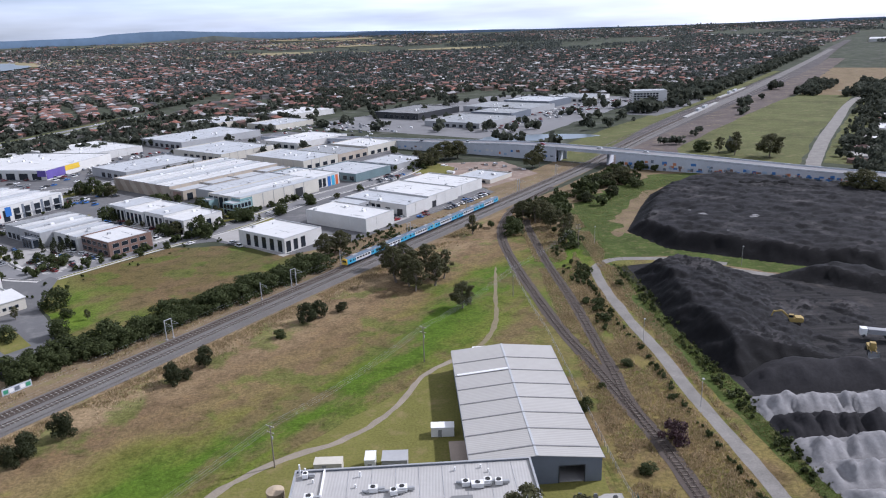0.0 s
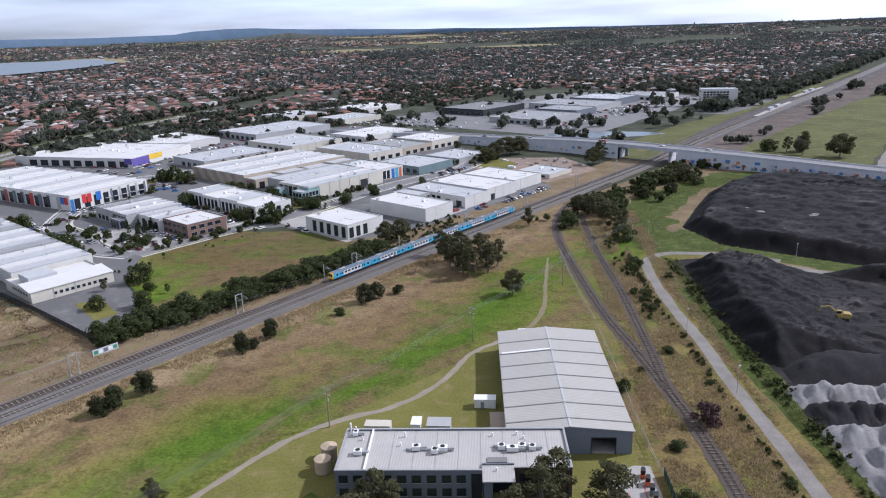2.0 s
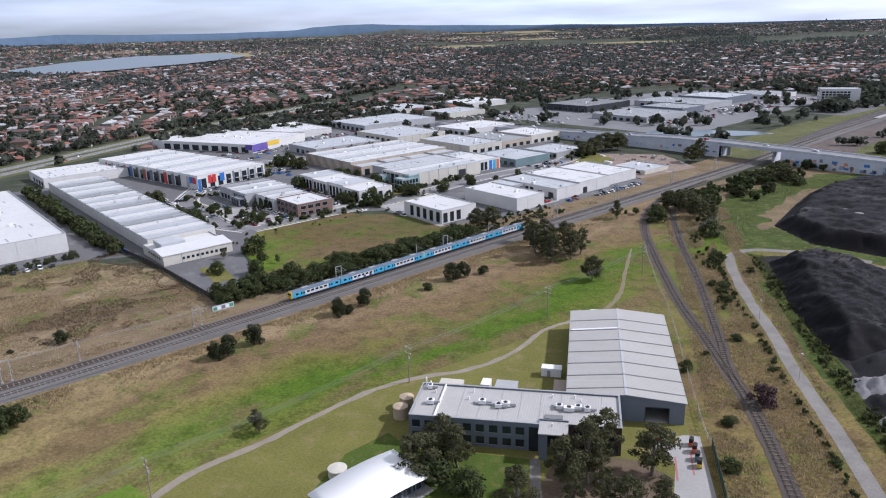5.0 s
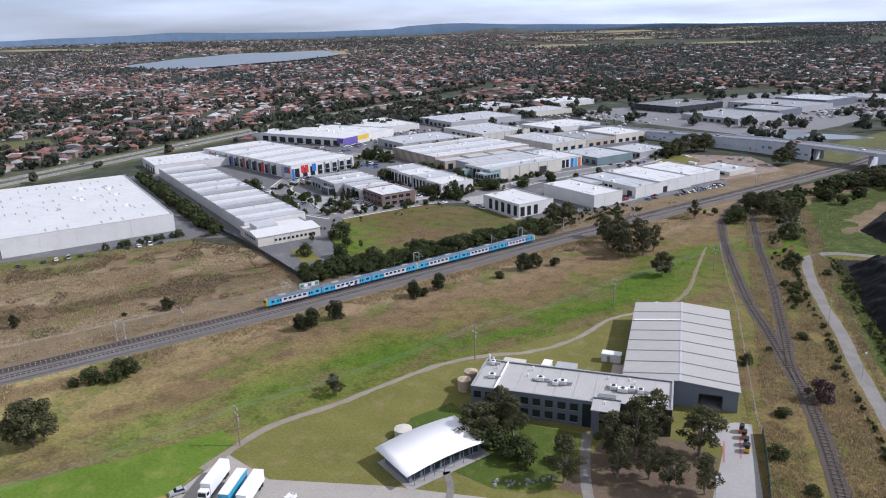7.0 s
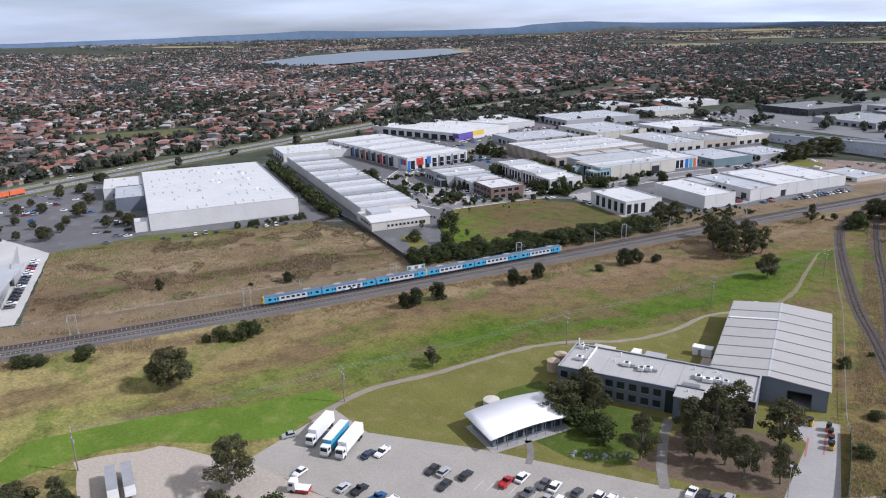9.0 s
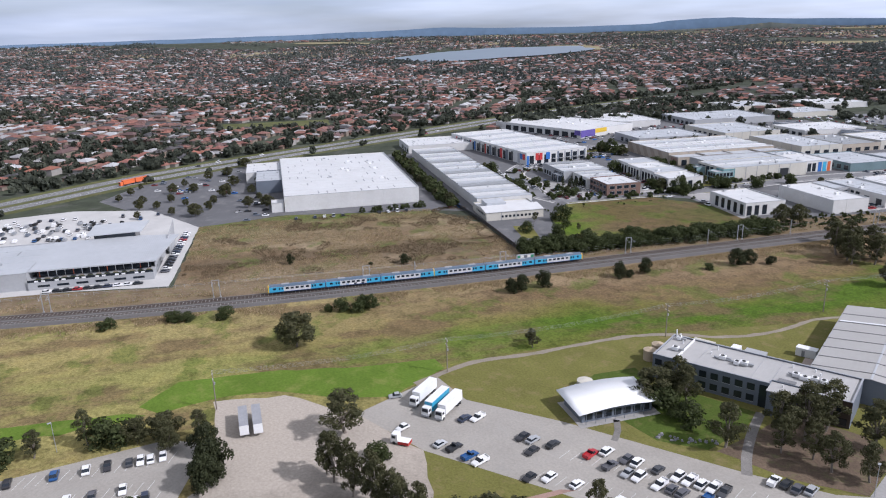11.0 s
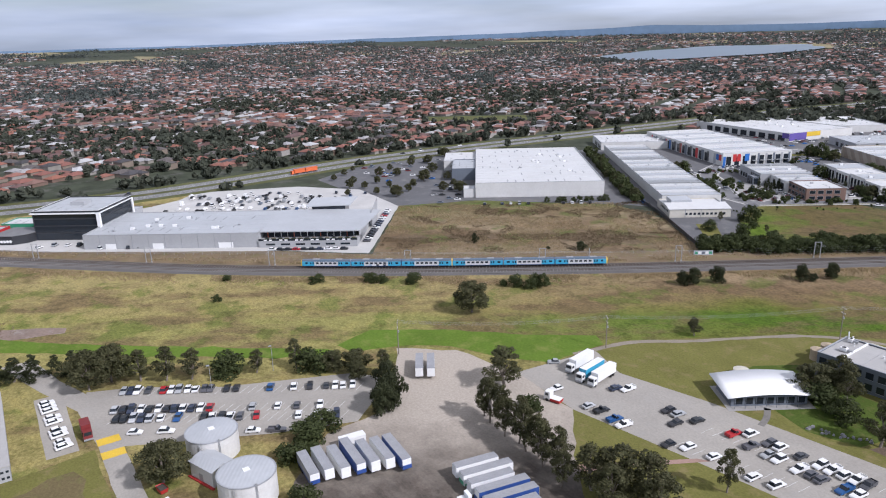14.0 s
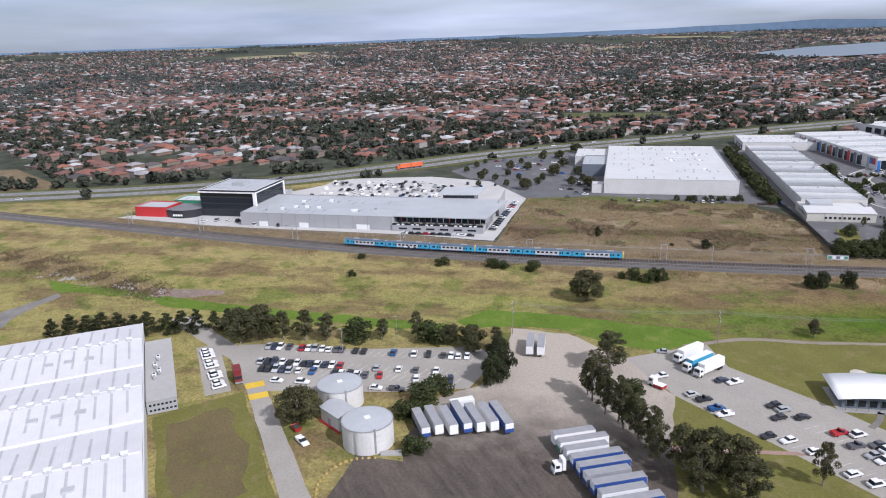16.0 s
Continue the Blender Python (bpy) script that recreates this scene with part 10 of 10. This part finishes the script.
for k in range(150):
    u = rs.uniform(610, 1120)
    p = uv(u, np.interp(u, [610, 856, 1108], [66, 88, 100]) + rs.uniform(-38, 4))
    near_t.append((p.x, p.y, 0, rs.uniform(4, 10)))
for k in range(170):
    p = uv(rs.uniform(1130, 1330), rs.choice((rs.uniform(80, 130), rs.uniform(165, 200))))
    near_t.append((p.x, p.y, ground_z(p.x, p.y), rs.uniform(6, 13)))
for u, v, h in ((621, 150, 13), (640, 205, 7), (700, 204, 6), (730, 207, 5), (880, 205, 8), (890, 203, 8), (905, 207, 7), (962, 219, 13), (968, 224, 12), (955, 226, 12), (1211, 241, 15), (1225, 238, 14), (1060, 222, 8), (720, 208, 6), (640, 200, 8), (634, 212, 7), (655, 210, 6)):
    p = uv(u, v)
    near_t.append((p.x, p.y, ground_z(p.x, p.y), h))
for k in range(420):
    u = 860 + 1500 * rs.random() ** 1.3
    p = uv(u, np.interp(u, [860, 1198, 1793, 2434], [302, 306, 334, 356]) + rs.uniform(0, 30))
    near_t.append((p.x, p.y, ground_z(p.x, p.y), rs.uniform(7, 14)))
far_trees("suburb_trees", near_t, "dark green garden and street trees of the suburb", 1, 34, M["leaf_far"])
# the two farther masses carry painted haze in their leaf colour
far_trees("distant_trees", mid_t, "trees of the distant suburb, tinted blue-grey for haze", 2, 16, M["leaf_haze"])
far_trees("horizon_trees", far_t, "tree cover towards the horizon, tinted blue-grey for haze", 3, 8, M["leaf_haze"])

# straw and dark sedge along the creek
sedge, reed = [], []
for k in range(5200):
    f = rg.random()
    x, y = -345 + 108 * f + rg.gauss(0, 7), -168 + 76 * f + rg.gauss(0, 7 - 3 * f)
    (sedge if noise.noise((x * 0.07, y * 0.07, 31)) + 0.4 * f > 0.18 else reed).append((x, y, 0.04))
tufts("creek_straw", reed, M["straw"], 0.9, "tall straw beside the creek")
tufts("creek_sedge", sedge, M["brown_weed"], 0.9, "dark sedge along the creek")

# the estate's many cars, too far to tell apart
re_ = random.Random(52)


def small_car(body, glass, p, turn, tall):
    h = 1.9 if tall else 1.45
    c, s = math.cos(radians(turn)), math.sin(radians(turn))

    def at(x, y, z):
        return (p.x + x * c - y * s, p.y + x * s + y * c, 0.1 + z)

    body.box(-2.2, -0.88, 0.25, 2.2, 0.88, 0.9, turn, (p.x, p.y, 0.1))
    x0, x1 = (-2.1, 0.9) if tall else (-1.6, 0.9)
    low = [at(x, y, 0.9) for x, y in ((x0, -0.85), (x1, -0.85), (x1, 0.85), (x0, 0.85))]
    top = [at(x, y, h - 0.08) for x, y in ((x0 + 0.4, -0.68), (x1 - 0.7, -0.68), (x1 - 0.7, 0.68), (x0 + 0.4, 0.68))]
    glass.add(low + top, [(0, 1, 5, 4), (1, 2, 6, 5), (2, 3, 7, 6), (3, 0, 4, 7)])
    body.add([(a, b, z + 0.01) for a, b, z in top] + [(a, b, z + 0.08) for a, b, z in top], [(4, 5, 6, 7), (0, 1, 5, 4), (1, 2, 6, 5), (2, 3, 7, 6), (3, 0, 4, 7)])


estate_cars, estate_glass = {}, Mesh()
LOTS = ((150, 342, 176, 376, 90, 26), (207, 346, 224, 418, 0, 26), (128, 350, 146, 470, 0, 34), (150, 436, 200, 446, 90, 16), (160, 452, 206, 462, 90, 14), (230, 440, 272, 500, 0, 18), (304, 256, 316, 282, 0, 8), (254, 352, 268, 414, 0, 12), (346, 396, 372, 410, 90, 8), (380, 332, 420, 350, 90, 14), (376, 402, 420, 420, 90, 12), (320, 247, 400, 253, 90, 12), (240, 548, 300, 640, 0, 46), (-120, 420, -56, 520, 0, 30), (-60, 350, -34, 420, 0, 14), (66, 340, 84, 350, 90, 5))
for u0, v0, u1, v1, turn, count in LOTS:
    for k in range(count):
        u, v = round(re_.uniform(u0, u1) / 3) * 3, round(re_.uniform(v0, v1) / 3) * 3
        if turn == 0:
            u = u0 + 5.5 * round((u - u0) / 5.5)
        p = uv(u, v)
        small_car(estate_cars.setdefault(re_.choice(("white_paint", "grey_paint", "black", "white_paint", "blue_grey_wall", "grey_paint", "dark_red", "blue")), Mesh()), estate_glass, p, GA + turn + re_.uniform(-4, 4), re_.random() < 0.25)
for c, m in estate_cars.items():
    tagged(part("estate_cars", m, M[c]), "cars parked along the estate's fronts", "cars", kind="stuff")
tagged(part("estate_car_windows", estate_glass, M["glass"]), "dark windows of the estate's parked cars", "cars", kind="stuff")
# shrubs and small trees of the estate, and the hedge beside the white warehouse
shrubs = []
for k in range(330):
    u, v, a, b = re_.choice(((147, 376, 4, 40), (206, 385, 1.5, 34), (134, 400, 3, 60), (226, 334, 14, 2), (180, 334, 24, 1.5), (262, 380, 6, 34), (300, 350, 30, 2), (220, 480, 30, 16), (250, 515, 30, 6), (172, 436, 26, 3), (270, 425, 6, 8), (450, 350, 22, 12)))
    p = uv(u + re_.uniform(-a, a), v + re_.uniform(-b, b))
    shrubs.append((p.x, p.y, 0.05, re_.choice((1.2, 1.6, 2.2, 3.0, 4.2))))
for k in range(170):
    p = uv(re_.gauss(76, 1.8), re_.uniform(342, 545))
    shrubs.append((p.x, p.y, 0.05, re_.uniform(2.5, 6.5)))
for k in range(110):
    p = uv(re_.uniform(114, 232), re_.uniform(246, 326))
    if -p.x * SU + p.y * CU > 312 or -p.x * SU + p.y * CU < 252:
        shrubs.append((p.x, p.y, 0.05, re_.uniform(0.7, 1.8)))
for k in range(120):
    p = uv(re_.uniform(228, 300), re_.uniform(232, 252))
    shrubs.append((p.x, p.y, 0.05, re_.uniform(0.8, 2.4)))
far_trees("estate_shrubs", shrubs, "dark green shrubs and small trees of the estate", 12, 110, M["leaf_bush"])

# wild thickets between the railway, the siding and the coal yard
wild = []
for k in range(260):
    u = rs.uniform(318, 520)
    v = float(np.interp(u, [318, 360, 440, 520], [186, 190, 192, 196])) + rs.gauss(0, 9)
    p = uv(u, v)
    if noise.noise((p.x * 0.04, p.y * 0.04, 12)) > -0.12 and abs(v - np.interp(u, [318, 520], [222, 230])) > 12 and not near_line(p.x, p.y, siding_a, 4.5) and not near_line(p.x, p.y, siding_b, 4):
        wild.append((p.x, p.y, 0, rs.uniform(2.5, 6.5)))
for k in range(190):
    x, y = rs.uniform(52, 66), rs.uniform(215, 345)
    if noise.noise((x * 0.08, y * 0.05, 14)) > 0.05 and not near_line(x, y, siding_a, 4) and not near_line(x, y, siding_b, 3.5) and not near_line(x, y, coal_road, 4.2):
        wild.append((x, y, 0, rs.uniform(0.8, 2.6)))
for k in range(120):
    i = rs.randrange(20, len(coal_road) - 8)
    p = coal_road[i] + Vector((-4.2 - rs.random() * 1.5, rs.uniform(-2, 2)))
    wild.append((p.x, p.y, 0, rs.uniform(0.7, 1.7)))
for k in range(330):
    t = rs.random()
    x, y = float(np.interp(t, [0, 0.3, 0.6, 1], [80, 81, 84, 89])) + rs.uniform(-3.0, 3.2), float(np.interp(t, [0, 0.3, 0.6, 1], [306, 245, 195, 118])) + rs.uniform(-3, 3)
    if noise.noise((x * 0.2, y * 0.08, 44)) > -0.15:
        wild.append((x, y, 0, rs.uniform(0.5, 1.7)))
far_trees("wild_thicket", wild, "wild dark green bushes and saplings beside the siding", 6, 110, M["leaf_bush"])

# parks, farmland and water beyond
patch("park", q((-92, 880), (42, 876), (38, 806), (-86, 808)), M["paddock"], 0.07, "open grass park among the houses", "park", 3.0, 31)
rl = random.Random(77)


def draped(name, cx, cy, rx, ry, material, label, category, lift, seed, flat=None):
    m = Mesh()
    n, rings = 40, 5
    vs = [(cx, cy, (flat if flat is not None else ground_z(cx, cy)) + lift)]
    for j in range(1, rings + 1):
        for i in range(n):
            a = 2 * math.pi * i / n
            f = (j / rings) * (1 + 0.28 * noise.noise((math.cos(a) * 1.6, math.sin(a) * 1.6, seed)))
            x, y = cx + rx * f * math.cos(a), cy + ry * f * math.sin(a)
            vs.append((x, y, (flat if flat is not None else ground_z(x, y)) + lift))
    fs = [(0, 1 + i, 1 + (i + 1) % n) for i in range(n)]
    for j in range(rings - 1):
        fs += [(1 + j * n + i, 1 + (j + 1) * n + i, 1 + (j + 1) * n + (i + 1) % n, 1 + j * n + (i + 1) % n) for i in range(n)]
    m.add(vs, fs)
    structure(name, m, material, label, category, True)


draped("water_lake", -1630, 2240, 280, 470, M["water"], "grey-blue lake beyond the suburb", "lake", 4.0, 3)
draped("water_pond", 95, 708, 62, 20, M["water"], "pale pond beside the road", "pond", 0.12, 5, 0.0)
for k in range(34):
    az, d = radians(rl.uniform(-4, 104)), rl.uniform(2900, 4500)
    draped("ground_farm", -math.sin(az) * d, math.cos(az) * d, rl.uniform(90, 330), rl.uniform(60, 200), M["farm"], "open pale farmland towards the horizon", "farmland", 2.5, k)


# hills round the horizon
def hills(name, radius, profile, material, label, seed, jag):
    m = Mesh()
    n = 260
    for i in range(n + 1):
        az = -45 + 165 * i / n
        el = np.interp(az, [p[0] for p in profile], [p[1] for p in profile])
        el += jag * noise.fractal((az * 0.18, seed, 0), 1.0, 2.0, 4)
        a = radians(az)
        x, y = -math.sin(a) * radius, math.cos(a) * radius
        top = 105 + radius * math.tan(radians(el))
        m.v += [(x, y, 40), (x, y, max(60, top)), (x * 1.03, y * 1.03, 40)]
    for i in range(n):
        k = 3 * i
        m.f += [(k, k + 3, k + 4, k + 1), (k + 1, k + 4, k + 5, k + 2)]
    structure(name, m, material, label, "hills", True)


# back row of hills, its haze painted in as blue
hills("backdrop_hills", 4780, [(-45, -0.11), (-31, -0.06), (-29, -0.06), (-22, -0.16), (-14, -0.18), (0, -0.04), (9, 0.19), (12.5, 0.26), (14.5, 0.30), (17, 0.42), (19, 0.54), (21, 0.52), (23.7, 0.44), (25, 0.24), (30, 0.19), (36, 0.24), (41, 0.42), (44, 0.28), (52, 0.14), (60, 0.04), (78, -0.11), (98, -0.11), (120, -0.11)], M["far_hill"], "wooded hills on the horizon, coloured blue for distance haze", 1, 0.05)
hills("backdrop_ridge", 4640, [(-45, -0.26), (-30, -0.28), (-22, -0.16), (-18, -0.36), (10, -0.28), (13, -0.21), (16.6, 0.12), (20, -0.14), (26, -0.31), (50, -0.28), (75, -0.36), (120, -0.36)], M["near_hill"], "low farmed ridge before the hills", 4, 0.05)


def motions():
    run_train()
    run_lorry()


motions()
